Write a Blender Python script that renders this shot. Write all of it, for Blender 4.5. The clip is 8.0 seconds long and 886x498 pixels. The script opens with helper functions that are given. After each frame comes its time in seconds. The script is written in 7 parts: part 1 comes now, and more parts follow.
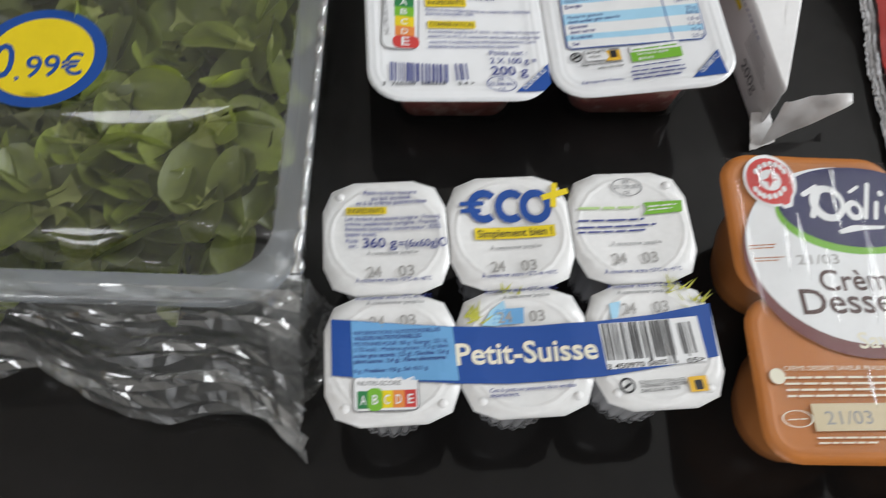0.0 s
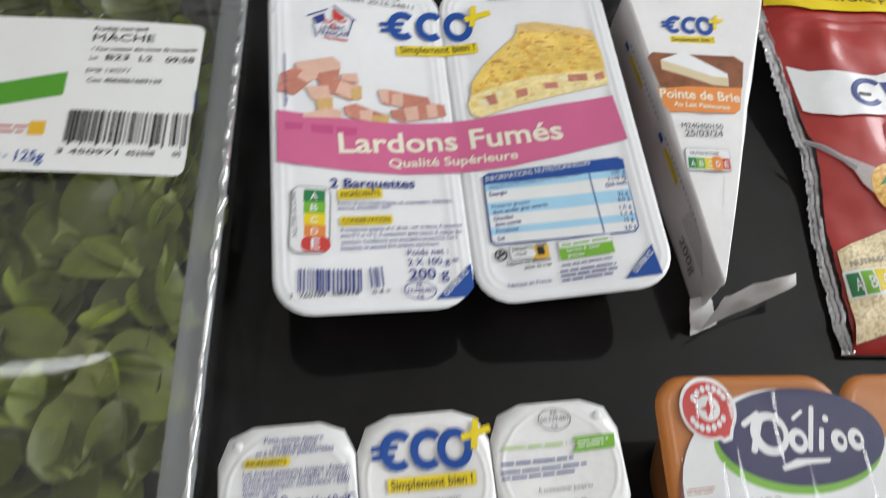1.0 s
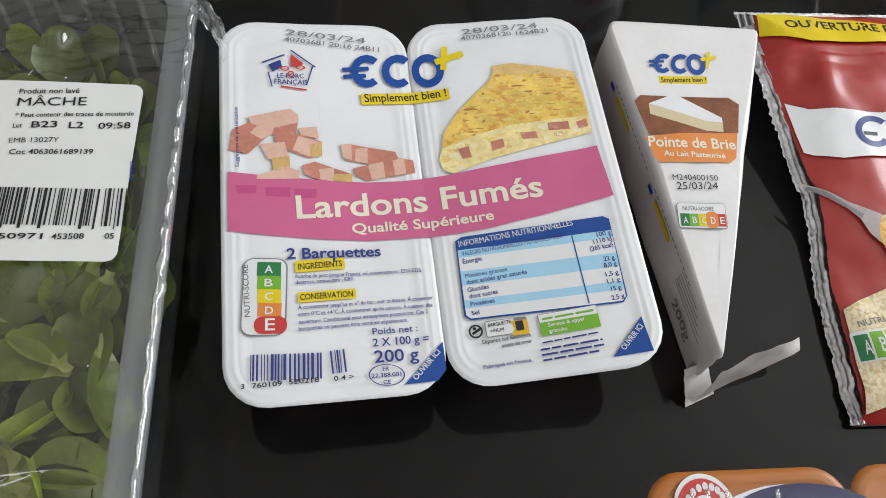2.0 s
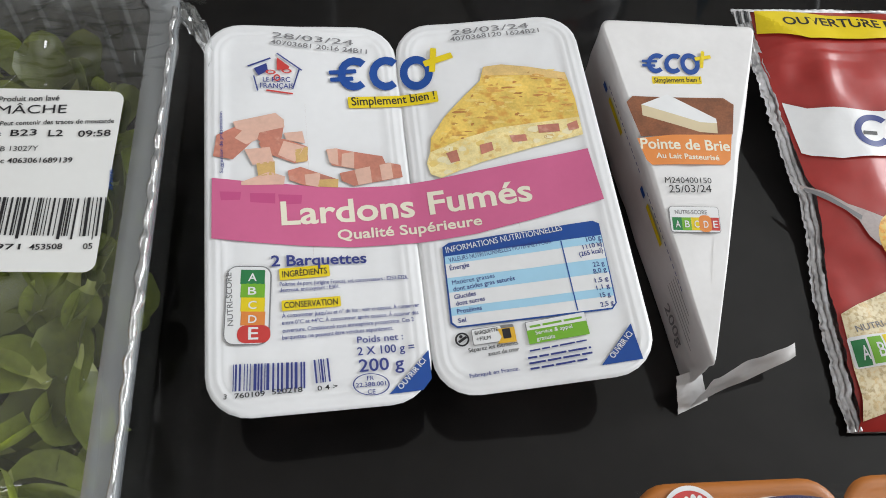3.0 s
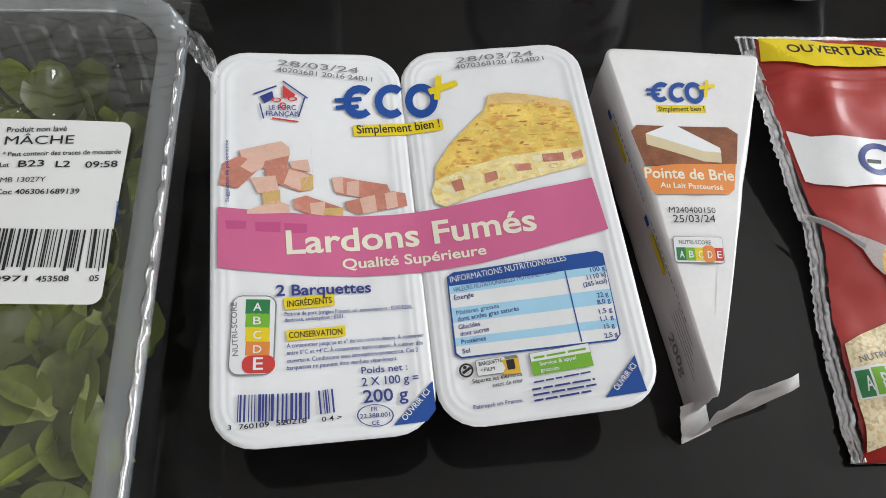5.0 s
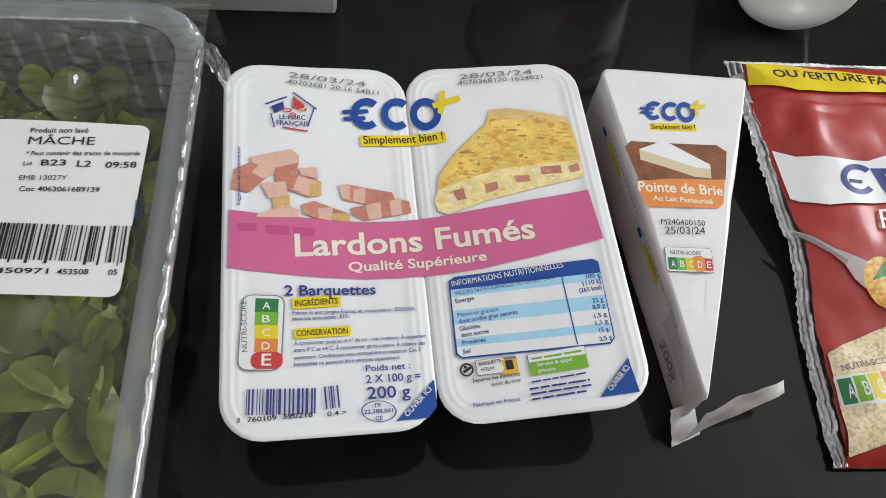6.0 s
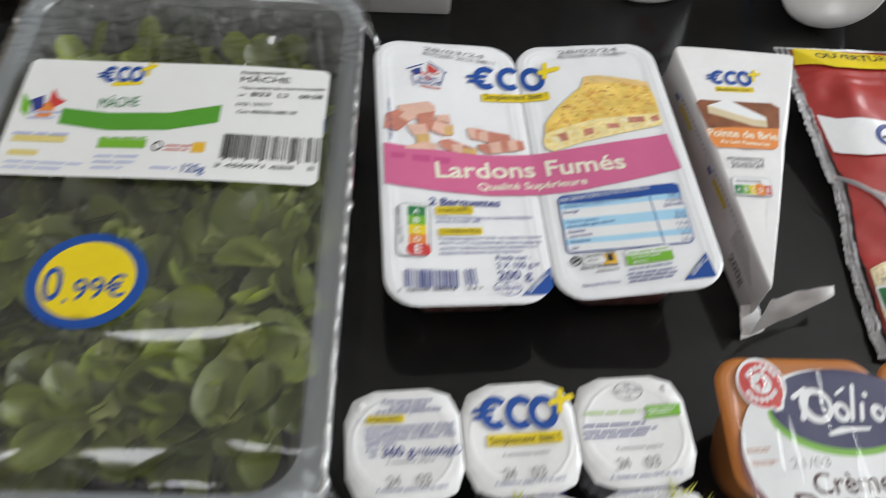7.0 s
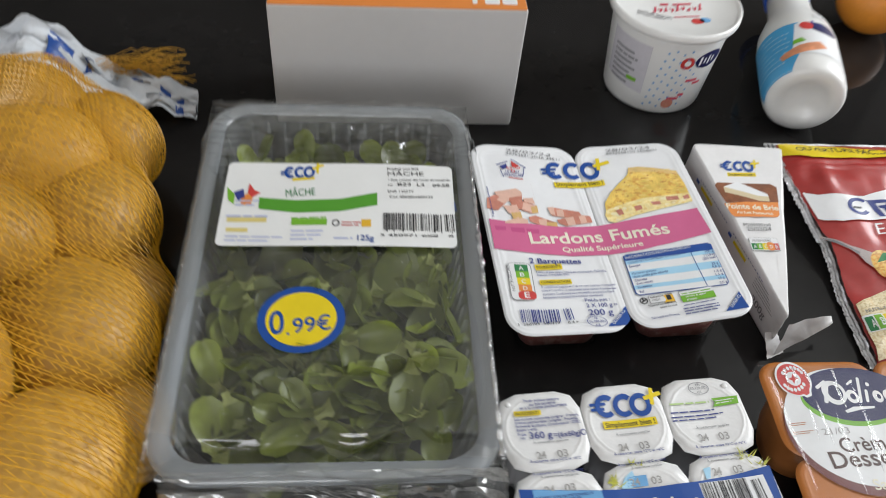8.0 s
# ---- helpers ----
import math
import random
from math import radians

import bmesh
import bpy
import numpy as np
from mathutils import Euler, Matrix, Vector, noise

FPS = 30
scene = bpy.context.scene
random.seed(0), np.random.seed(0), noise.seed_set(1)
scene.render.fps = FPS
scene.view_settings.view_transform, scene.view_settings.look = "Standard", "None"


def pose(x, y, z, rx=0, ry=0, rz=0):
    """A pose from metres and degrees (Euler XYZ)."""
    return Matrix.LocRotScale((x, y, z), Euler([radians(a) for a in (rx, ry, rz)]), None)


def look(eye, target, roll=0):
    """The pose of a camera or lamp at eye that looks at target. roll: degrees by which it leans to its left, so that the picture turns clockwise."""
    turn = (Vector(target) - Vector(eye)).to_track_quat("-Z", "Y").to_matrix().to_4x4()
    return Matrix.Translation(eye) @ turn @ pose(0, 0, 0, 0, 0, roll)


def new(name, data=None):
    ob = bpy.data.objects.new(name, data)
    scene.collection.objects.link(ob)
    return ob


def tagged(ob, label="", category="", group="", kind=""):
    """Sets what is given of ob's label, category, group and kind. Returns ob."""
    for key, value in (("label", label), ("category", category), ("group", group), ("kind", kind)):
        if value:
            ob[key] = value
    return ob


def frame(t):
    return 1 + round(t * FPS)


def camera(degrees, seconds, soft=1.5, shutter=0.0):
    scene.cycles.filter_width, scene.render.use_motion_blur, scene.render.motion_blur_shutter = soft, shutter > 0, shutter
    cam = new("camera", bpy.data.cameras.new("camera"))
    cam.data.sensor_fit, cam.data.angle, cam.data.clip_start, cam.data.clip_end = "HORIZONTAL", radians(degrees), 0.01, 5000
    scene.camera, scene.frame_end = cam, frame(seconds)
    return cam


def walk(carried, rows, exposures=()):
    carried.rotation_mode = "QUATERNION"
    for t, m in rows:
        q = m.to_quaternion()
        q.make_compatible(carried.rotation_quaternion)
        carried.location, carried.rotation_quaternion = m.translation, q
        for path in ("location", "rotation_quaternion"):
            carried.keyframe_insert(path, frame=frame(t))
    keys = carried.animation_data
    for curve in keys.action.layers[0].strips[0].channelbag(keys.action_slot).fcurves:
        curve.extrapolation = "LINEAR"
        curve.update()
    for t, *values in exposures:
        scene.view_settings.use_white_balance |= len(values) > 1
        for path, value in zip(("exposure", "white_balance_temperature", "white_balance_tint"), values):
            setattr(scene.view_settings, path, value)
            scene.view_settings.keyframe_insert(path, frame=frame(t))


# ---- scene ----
cam = camera(56.7, 8.0, soft=0.75, shutter=0.5)
PATH = [
    (0, (-0.0084, 0.0149, 0.3430), (0.0619, 0.8897, -1.4541), 6.68),
    (0.2, (0.0061, 0.0117, 0.3470), (0.0466, 0.9283, -1.4301), 4.23),
    (0.5, (0.0034, 0.0277, 0.3551), (0.0799, 0.9460, -1.4200), 7.40),
    (0.7, (0.0135, 0.0597, 0.3607), (0.0880, 0.9656, -1.4208), 6.52),
    (1, (0.0116, 0.1062, 0.3560), (0.1601, 1.0117, -1.4210), 9.60),
    (1.2, (0.0171, 0.1254, 0.3517), (0.2006, 1.0542, -1.4100), 9.22),
    (1.5, (0.0237, 0.1446, 0.3484), (0.2153, 1.0503, -1.4244), 8.86),
    (2, (0.0247, 0.1514, 0.3427), (0.1825, 1.0353, -1.4444), 9.28),
    (3.5, (0.0390, 0.1612, 0.3413), (0.1612, 1.0278, -1.4571), 7.06),
    (4, (0.0335, 0.1625, 0.3426), (0.1582, 1.0429, -1.4488), 7.25),
    (4.5, (0.0351, 0.1670, 0.3431), (0.1466, 1.0476, -1.4492), 6.30),
    (6, (0.0271, 0.1512, 0.3540), (0.1805, 1.0960, -1.4021), 9.46),
    (6.3, (0.0116, 0.1243, 0.3599), (0.1841, 1.1105, -1.3715), 8.13),
    (6.5, (0.0030, 0.1083, 0.3732), (0.1470, 1.1192, -1.3465), 6.98),
    (6.8, (-0.0130, 0.0701, 0.3780), (0.0923, 1.1519, -1.3008), 6.45),
    (7, (-0.0180, 0.0379, 0.3862), (0.0480, 1.1484, -1.2759), 5.01),
    (7.2, (-0.0331, -0.0008, 0.3904), (-0.0410, 1.1447, -1.2500), 2.55),
    (7.5, (-0.0586, -0.0301, 0.4264), (-0.0771, 1.1497, -1.1885), 3.49),
    (7.8, (-0.0864, -0.0537, 0.4548), (-0.0085, 1.2143, -1.0905), 5.40),
    (8, (-0.1174, -0.0693, 0.4700), (0.0431, 1.2482, -1.0262), 5.97),
]
walk(cam, [(t, look(eye, target, roll)) for t, eye, target, roll in PATH],
     exposures=((0.0, 0.0), (1.0, -0.04), (1.5, -0.13), (2.0, -0.08), (3.5, -0.06), (4.5, -0.07), (6.0, -0.08), (7.0, 0.0), (8.0, 0.0)))

# ---- world and light ----
world = bpy.data.worlds.new("sky")
scene.world = world
world.use_nodes = True
wn = world.node_tree
sky = wn.nodes.new("ShaderNodeTexSky")
sky.sky_type, sky.sun_disc = "NISHITA", False
sky.sun_elevation, sky.sun_rotation = radians(38), radians(60)
wn.nodes["Background"].inputs["Strength"].default_value = 0.10
wn.links.new(sky.outputs["Color"], wn.nodes["Background"].inputs["Color"])


def window_lamp(x, y, z, target, w, h, watts, colour):
    data = bpy.data.lights.new("window_daylight", "AREA")
    data.shape, data.size, data.size_y, data.energy, data.color = "RECTANGLE", w, h, watts, colour
    lamp = new("window_daylight", data)
    lamp.matrix_world = look((x, y, z), target)
    return lamp


# daylight in the openings of the two windows
window_lamp(1.78, 0.85, 0.95, (0.0, 0.85, 0.95), 1.2, 1.05, 47.0, (0.94, 0.98, 1.0))
window_lamp(-0.7, -1.98, 1.0, (-0.7, 0.0, 1.0), 1.3, 0.95, 23.0, (0.97, 0.98, 1.0))

# ---- materials ----
def material(name, colour, rough=0.5, var=0.08, scale=40.0, bump=0.0, bump_scale=300.0, metallic=0.0, coat=0.0,
             random_var=0.0, translucent=0.0, spec=0.5, stain=None, stain_at=0.62):
    """A surface with broad and fine variation of its colour and a fine relief; object-space size."""
    m = bpy.data.materials.new(name)
    m.use_nodes = True
    nt = m.node_tree
    b = nt.nodes["Principled BSDF"]
    b.inputs["Roughness"].default_value = rough
    b.inputs["Metallic"].default_value = metallic
    b.inputs["Coat Weight"].default_value = coat
    b.inputs["Coat Roughness"].default_value = 0.08
    b.inputs["Specular IOR Level"].default_value = spec
    tc = nt.nodes.new("ShaderNodeTexCoord")
    big, fine = nt.nodes.new("ShaderNodeTexNoise"), nt.nodes.new("ShaderNodeTexNoise")
    big.inputs["Scale"].default_value, fine.inputs["Scale"].default_value = scale, scale * 9
    big.inputs["Detail"].default_value = 4
    for n in (big, fine):
        nt.links.new(tc.outputs["Object"], n.inputs["Vector"])
    mix = nt.nodes.new("ShaderNodeMath")
    mix.operation = "MULTIPLY_ADD"
    mix.inputs[1].default_value = 0.45
    nt.links.new(fine.outputs["Fac"], mix.inputs[0])
    nt.links.new(big.outputs["Fac"], mix.inputs[2])
    ramp = nt.nodes.new("ShaderNodeMapRange")
    ramp.inputs["From Min"].default_value, ramp.inputs["From Max"].default_value = 0.45, 1.0
    ramp.inputs["To Min"].default_value, ramp.inputs["To Max"].default_value = 1 - var, 1 + var
    nt.links.new(mix.outputs[0], ramp.inputs["Value"])
    value = ramp.outputs[0]
    if random_var:
        info, r2, mul = nt.nodes.new("ShaderNodeObjectInfo"), nt.nodes.new("ShaderNodeMapRange"), nt.nodes.new("ShaderNodeMath")
        r2.inputs["To Min"].default_value, r2.inputs["To Max"].default_value = 1 - random_var, 1 + random_var
        nt.links.new(info.outputs["Random"], r2.inputs["Value"])
        mul.operation = "MULTIPLY"
        nt.links.new(value, mul.inputs[0])
        nt.links.new(r2.outputs[0], mul.inputs[1])
        value = mul.outputs[0]
    scaled = nt.nodes.new("ShaderNodeVectorMath")
    scaled.operation = "SCALE"
    scaled.inputs[0].default_value = colour
    nt.links.new(value, scaled.inputs["Scale"])
    out = scaled.outputs[0]
    if stain:
        sn, sr, sm = nt.nodes.new("ShaderNodeTexNoise"), nt.nodes.new("ShaderNodeMapRange"), nt.nodes.new("ShaderNodeMix")
        sn.inputs["Scale"].default_value, sn.inputs["Detail"].default_value = scale * 2.3, 5
        sr.inputs["From Min"].default_value, sr.inputs["From Max"].default_value = stain_at - 0.08, stain_at + 0.05
        sm.data_type = "RGBA"
        sm.inputs[7].default_value = (*stain, 1)
        nt.links.new(tc.outputs["Object"], sn.inputs["Vector"])
        nt.links.new(sn.outputs["Fac"], sr.inputs["Value"])
        nt.links.new(sr.outputs[0], sm.inputs["Factor"])
        nt.links.new(out, sm.inputs[6])
        out = sm.outputs[2]
    nt.links.new(out, b.inputs["Base Color"])
    if bump:
        bn, bp = nt.nodes.new("ShaderNodeTexNoise"), nt.nodes.new("ShaderNodeBump")
        bn.inputs["Scale"].default_value, bn.inputs["Detail"].default_value = bump_scale, 3
        bp.inputs["Strength"].default_value, bp.inputs["Distance"].default_value = bump, 0.001
        nt.links.new(tc.outputs["Object"], bn.inputs["Vector"])
        nt.links.new(bn.outputs["Fac"], bp.inputs["Height"])
        nt.links.new(bp.outputs["Normal"], b.inputs["Normal"])
    if translucent:
        t, ms = nt.nodes.new("ShaderNodeBsdfTranslucent"), nt.nodes.new("ShaderNodeMixShader")
        ms.inputs["Fac"].default_value = translucent
        nt.links.new(out, t.inputs["Color"])
        nt.links.new(b.outputs[0], ms.inputs[1])
        nt.links.new(t.outputs[0], ms.inputs[2])
        nt.links.new(ms.outputs[0], nt.nodes["Material Output"].inputs["Surface"])
    return m


def clear_plastic(name, tint=(0.97, 0.97, 0.97), milk=0.0, milk_colour=(0.6, 0.62, 0.64), rough=0.06, ior=1.5, bump=0.0, bump_scale=60.0, streak=(1, 1, 1)):
    """Thin clear sheet: see-through, with mirror gloss by Fresnel and a share of milky diffuse."""
    m = bpy.data.materials.new(name)
    m.use_nodes = True
    nt = m.node_tree
    nt.nodes.remove(nt.nodes["Principled BSDF"])
    tr, df, gl = (nt.nodes.new("ShaderNodeBsdf" + k) for k in ("Transparent", "Diffuse", "Glossy"))
    tr.inputs["Color"].default_value, df.inputs["Color"].default_value = (*tint, 1), (*milk_colour, 1)
    gl.inputs["Roughness"].default_value = rough
    m1, m2, fr = nt.nodes.new("ShaderNodeMixShader"), nt.nodes.new("ShaderNodeMixShader"), nt.nodes.new("ShaderNodeLayerWeight")
    m1.inputs["Fac"].default_value = milk
    fr.inputs["Blend"].default_value = 0.5
    power, gloss = nt.nodes.new("ShaderNodeMath"), nt.nodes.new("ShaderNodeMath")
    power.operation, power.inputs[1].default_value = "POWER", 5.0
    gloss.operation, gloss.inputs[1].default_value, gloss.inputs[2].default_value = "MULTIPLY_ADD", 0.85, (ior - 1) ** 2 / (ior + 1) ** 2 * 2.1
    nt.links.new(fr.outputs["Facing"], power.inputs[0])
    nt.links.new(power.outputs[0], gloss.inputs[0])
    nt.links.new(tr.outputs[0], m1.inputs[1])
    nt.links.new(df.outputs[0], m1.inputs[2])
    nt.links.new(gloss.outputs[0], m2.inputs["Fac"])
    nt.links.new(m1.outputs[0], m2.inputs[1])
    nt.links.new(gl.outputs[0], m2.inputs[2])
    nt.links.new(m2.outputs[0], nt.nodes["Material Output"].inputs["Surface"])
    if bump:
        tc, mp, bn, bp = (nt.nodes.new(k) for k in ("ShaderNodeTexCoord", "ShaderNodeMapping", "ShaderNodeTexNoise", "ShaderNodeBump"))
        mp.inputs["Scale"].default_value = streak
        bn.inputs["Scale"].default_value, bn.inputs["Detail"].default_value = bump_scale, 3
        bn.inputs["Distortion"].default_value = 0.6
        bp.inputs["Strength"].default_value, bp.inputs["Distance"].default_value = bump, 0.004
        nt.links.new(tc.outputs["Object"], mp.inputs["Vector"])
        nt.links.new(mp.outputs["Vector"], bn.inputs["Vector"])
        nt.links.new(bn.outputs["Fac"], bp.inputs["Height"])
        nt.links.new(bp.outputs["Normal"], gl.inputs["Normal"])
        nt.links.new(bp.outputs["Normal"], fr.inputs["Normal"])
    return m


BLACK_GLOSS = material("black_gloss_tabletop", (0.0135, 0.0127, 0.0125), rough=0.07, var=0.3, scale=6, bump=0.01, bump_scale=900, spec=0.21)
WALL = material("painted_plaster", (0.68, 0.68, 0.67), rough=0.9, var=0.04, scale=3, bump=0.2, bump_scale=120)
DIM_WALL = material("dark_unseen_wall", (0.11, 0.10, 0.09), rough=0.9, var=0.05, scale=3, bump=0.2, bump_scale=120)
CEILING = material("white_ceiling_paint", (0.78, 0.77, 0.75), rough=0.95, var=0.03, scale=3, bump=0.2, bump_scale=120)
OAK = material("oak_floor_board", (0.28, 0.18, 0.10), rough=0.45, var=0.25, scale=8, random_var=0.2)
STEEL = material("painted_steel", (0.03, 0.03, 0.03), rough=0.4)
WHITE_FRAME = material("white_window_frame", (0.78, 0.78, 0.77), rough=0.35)
PANE = clear_plastic("window_glass", rough=0.01)
LID = material("white_printed_lid", (0.78, 0.785, 0.80), rough=0.30, var=0.03, scale=25, bump=0.55, bump_scale=38, coat=0.3)
LID_SOFT = material("white_soft_lid", (0.74, 0.735, 0.73), rough=0.33, var=0.06, scale=45, bump=0.45, bump_scale=90, coat=0.2)
WHITE_PLASTIC = material("white_plastic", (0.76, 0.755, 0.74), rough=0.3, var=0.03, scale=30, coat=0.1)
CUP_PLASTIC = clear_plastic("translucent_cup_plastic", tint=(0.8, 0.8, 0.82), milk=0.55, milk_colour=(0.72, 0.72, 0.74), rough=0.15)
TRAY_CLEAR = clear_plastic("clear_tray_plastic", tint=(0.95, 0.95, 0.95), milk=0.03, rough=0.08)
MEAT = material("pink_bacon_meat", (0.32, 0.085, 0.07), rough=0.35, var=0.35, scale=60, stain=(0.52, 0.32, 0.26), stain_at=0.6)
CARAMEL = material("caramel_tub_plastic", (0.38, 0.14, 0.04), rough=0.35, var=0.06, scale=30, coat=0.2)
CARAMEL_LID = material("caramel_printed_lid", (0.46, 0.150, 0.022), rough=0.45, var=0.07, scale=30, bump=0.1, bump_scale=80, coat=0.08)
WAX_PAPER = material("white_waxed_paper", (0.74, 0.73, 0.73), rough=0.42, var=0.05, scale=30, bump=0.6, bump_scale=48, coat=0.2)
RED_FOIL = material("red_printed_film", (0.36, 0.030, 0.026), rough=0.30, var=0.12, scale=25, bump=0.6, bump_scale=32, coat=0.12)
SEAL_FOIL = material("silver_seal_film", (0.62, 0.62, 0.64), rough=0.33, var=0.3, scale=60, bump=0.7, bump_scale=140, metallic=0.85)
FOIL = material("silver_film", (0.62, 0.62, 0.63), rough=0.25, var=0.2, scale=90, bump=0.8, bump_scale=260, metallic=0.6)
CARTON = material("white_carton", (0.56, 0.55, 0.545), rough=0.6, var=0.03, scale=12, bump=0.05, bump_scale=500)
ORANGE_INK = material("orange_print", (0.72, 0.24, 0.05), rough=0.45, var=0.04)
FILM = clear_plastic("clear_wrapping_film", tint=(0.985, 0.985, 0.98), milk=0.024, milk_colour=(0.58, 0.60, 0.58), rough=0.035, bump=0.03, bump_scale=30, streak=(0.35, 1.2, 1))
WRAP_FILM = clear_plastic("shrink_film", tint=(0.99, 0.99, 0.99), milk=0.003, rough=0.06, ior=1.24, bump=0.05, bump_scale=90, streak=(1, 0.2, 1))
FILM_FOLD = clear_plastic("folded_film_edge", tint=(0.9, 0.9, 0.9), milk=0.12, milk_colour=(0.7, 0.71, 0.73), rough=0.10, ior=2.3, bump=0.25, bump_scale=120)
DROP = clear_plastic("water_drop_skin", tint=(0.93, 0.95, 0.92), milk=0.02, rough=0.02, ior=1.8)
PLEAT = clear_plastic("pleated_film", tint=(0.96, 0.96, 0.96), milk=0.03, rough=0.10, ior=1.9)
FILM_CRUMPLED = clear_plastic("crumpled_film", tint=(0.93, 0.93, 0.93), milk=0.15, milk_colour=(0.52, 0.53, 0.52), rough=0.05, bump=0.12, bump_scale=60, ior=1.95)
RIM = clear_plastic("milky_tray_rim", tint=(0.84, 0.85, 0.86), milk=0.36, milk_colour=(0.56, 0.60, 0.64), rough=0.12, bump=0.15, bump_scale=80)
TRAY_WALL = clear_plastic("tray_wall_plastic", tint=(0.92, 0.93, 0.93), milk=0.24, milk_colour=(0.55, 0.57, 0.58), rough=0.1, bump=0.2, bump_scale=60)
LEAF = material("lambs_lettuce_leaf", (0.178, 0.215, 0.038), rough=0.36, var=0.4, scale=60, random_var=0.6, translucent=0.25, bump=0.3, bump_scale=250)
LEAF_PALE = material("pale_leaf_stem", (0.40, 0.44, 0.14), rough=0.45, var=0.15, scale=60, random_var=0.25, translucent=0.25)
POTATO = material("potato_skin", (0.55, 0.31, 0.055), rough=0.5, var=0.2, scale=30, bump=0.35, bump_scale=160, random_var=0.12, stain=(0.34, 0.18, 0.05), stain_at=0.68)
NET = material("orange_net_thread", (0.64, 0.33, 0.014), rough=0.34, var=0.2, scale=80)
ORANGE_PEEL = material("orange_peel", (0.72, 0.26, 0.03), rough=0.45, var=0.1, scale=40, bump=0.5, bump_scale=700)


# ---- shapes ----
def thing(name, m, label, category, group="", kind=""):
    ob = new(name)
    ob.empty_display_size = 0.02
    ob.matrix_world = m
    return tagged(ob, label, category, group, kind)


def part(name, bm, mat, parent, label="", smooth=False):
    """One mesh object under a thing or a part."""
    mesh = bpy.data.meshes.new(name)
    bm.to_mesh(mesh)
    bm.free()
    mesh.materials.append(mat)
    if smooth:
        mesh.shade_smooth()
    ob = new(name, mesh)
    ob.parent = parent
    return tagged(ob, label)


def rounded(w, h, r, n=6, cx=0.0, cy=0.0):
    """Outline of a rounded rectangle, counter-clockwise."""
    pts = []
    for sx, sy, a0 in ((1, 1, 0), (-1, 1, 90), (-1, -1, 180), (1, -1, 270)):
        for k in range(n + 1):
            a = radians(a0 + 90 * k / n)
            pts.append((cx + sx * (w / 2 - r) + r * math.cos(a), cy + sy * (h / 2 - r) + r * math.sin(a)))
    return pts


def sided(w, h, r, n, cx, cy, mx, my):
    """A rounded rectangle with extra points along its straight sides."""
    pts, out = rounded(w, h, r, n, cx, cy), []
    for c in range(4):
        corner = pts[c * (n + 1):(c + 1) * (n + 1)]
        a, b, m = Vector(corner[-1]), Vector(pts[(c + 1) * (n + 1) % len(pts)]), (mx, my)[c % 2]
        out += corner + [tuple(a.lerp(b, k / m)) for k in range(1, m)]
    return out


def circle(r, n=32, cx=0.0, cy=0.0, ry=None):
    return [(cx + r * math.cos(2 * math.pi * k / n), cy + (ry or r) * math.sin(2 * math.pi * k / n)) for k in range(n)]


def loft(loops, cap_low=True, cap_high=True):
    """A skin through closed loops of equal count, from low to high."""
    bm = bmesh.new()
    rings = [[bm.verts.new(p) for p in loop] for loop in loops]
    for a, b in zip(rings, rings[1:]):
        for k in range(len(a)):
            bm.faces.new((a[k], a[k - len(a) + 1], b[k - len(a) + 1], b[k]))
    if cap_low:
        bm.faces.new(rings[0][::-1])
    if cap_high:
        bm.faces.new(rings[-1])
    bm.normal_update()
    return bm


def flat(pts, z):
    return [(x, y, z) for x, y in pts]


def slab(w, d, z0, z1, r=0.003, bevel=0.001, cx=0.0, cy=0.0, n=4):
    """A plate with rounded corners and eased edges."""
    b = bevel
    return loft([flat(rounded(w - 2 * b, d - 2 * b, max(r - b, 1e-4), n, cx, cy), z0), flat(rounded(w, d, r, n, cx, cy), z0 + b),
                 flat(rounded(w, d, r, n, cx, cy), z1 - b), flat(rounded(w - 2 * b, d - 2 * b, max(r - b, 1e-4), n, cx, cy), z1)])


def box(x0, x1, y0, y1, z0, z1):
    bm = bmesh.new()
    bmesh.ops.create_cube(bm, size=1)
    for v in bm.verts:
        v.co = ((x0 + x1) / 2 + v.co.x * (x1 - x0), (y0 + y1) / 2 + v.co.y * (y1 - y0), (z0 + z1) / 2 + v.co.z * (z1 - z0))
    return bm


def sheet(nu, nv, f, two_sided=False):
    """A grid surface f(u, v), u and v from 0 to 1."""
    bm = bmesh.new()
    vs = [[bm.verts.new(f(i / nu, j / nv)) for j in range(nv + 1)] for i in range(nu + 1)]
    for i in range(nu):
        for j in range(nv):
            bm.faces.new((vs[i][j], vs[i + 1][j], vs[i + 1][j + 1], vs[i][j + 1]))
    bm.normal_update()
    return bm


def lathe(profile, n=40):
    """A turned shape from (radius, height) pairs, upwards."""
    return loft([flat(circle(max(r, 1e-5), n), z) for r, z in profile])


def wob(x, y, z, scale, amount, seed=0.0):
    return noise.noise(Vector((x * scale + seed, y * scale - seed, z * scale))) * amount


def join(bms):
    out = bmesh.new()
    for b in bms:
        me = bpy.data.meshes.new("tmp")
        b.to_mesh(me)
        b.free()
        out.from_mesh(me)
        bpy.data.meshes.remove(me)
    return out


# ---- printing on surfaces ----
def ink(name, colour, rough=0.4, var=0.04, scale=30, **more):
    return material(name, colour, rough=rough, var=var, scale=scale, coat=0.04, **more)


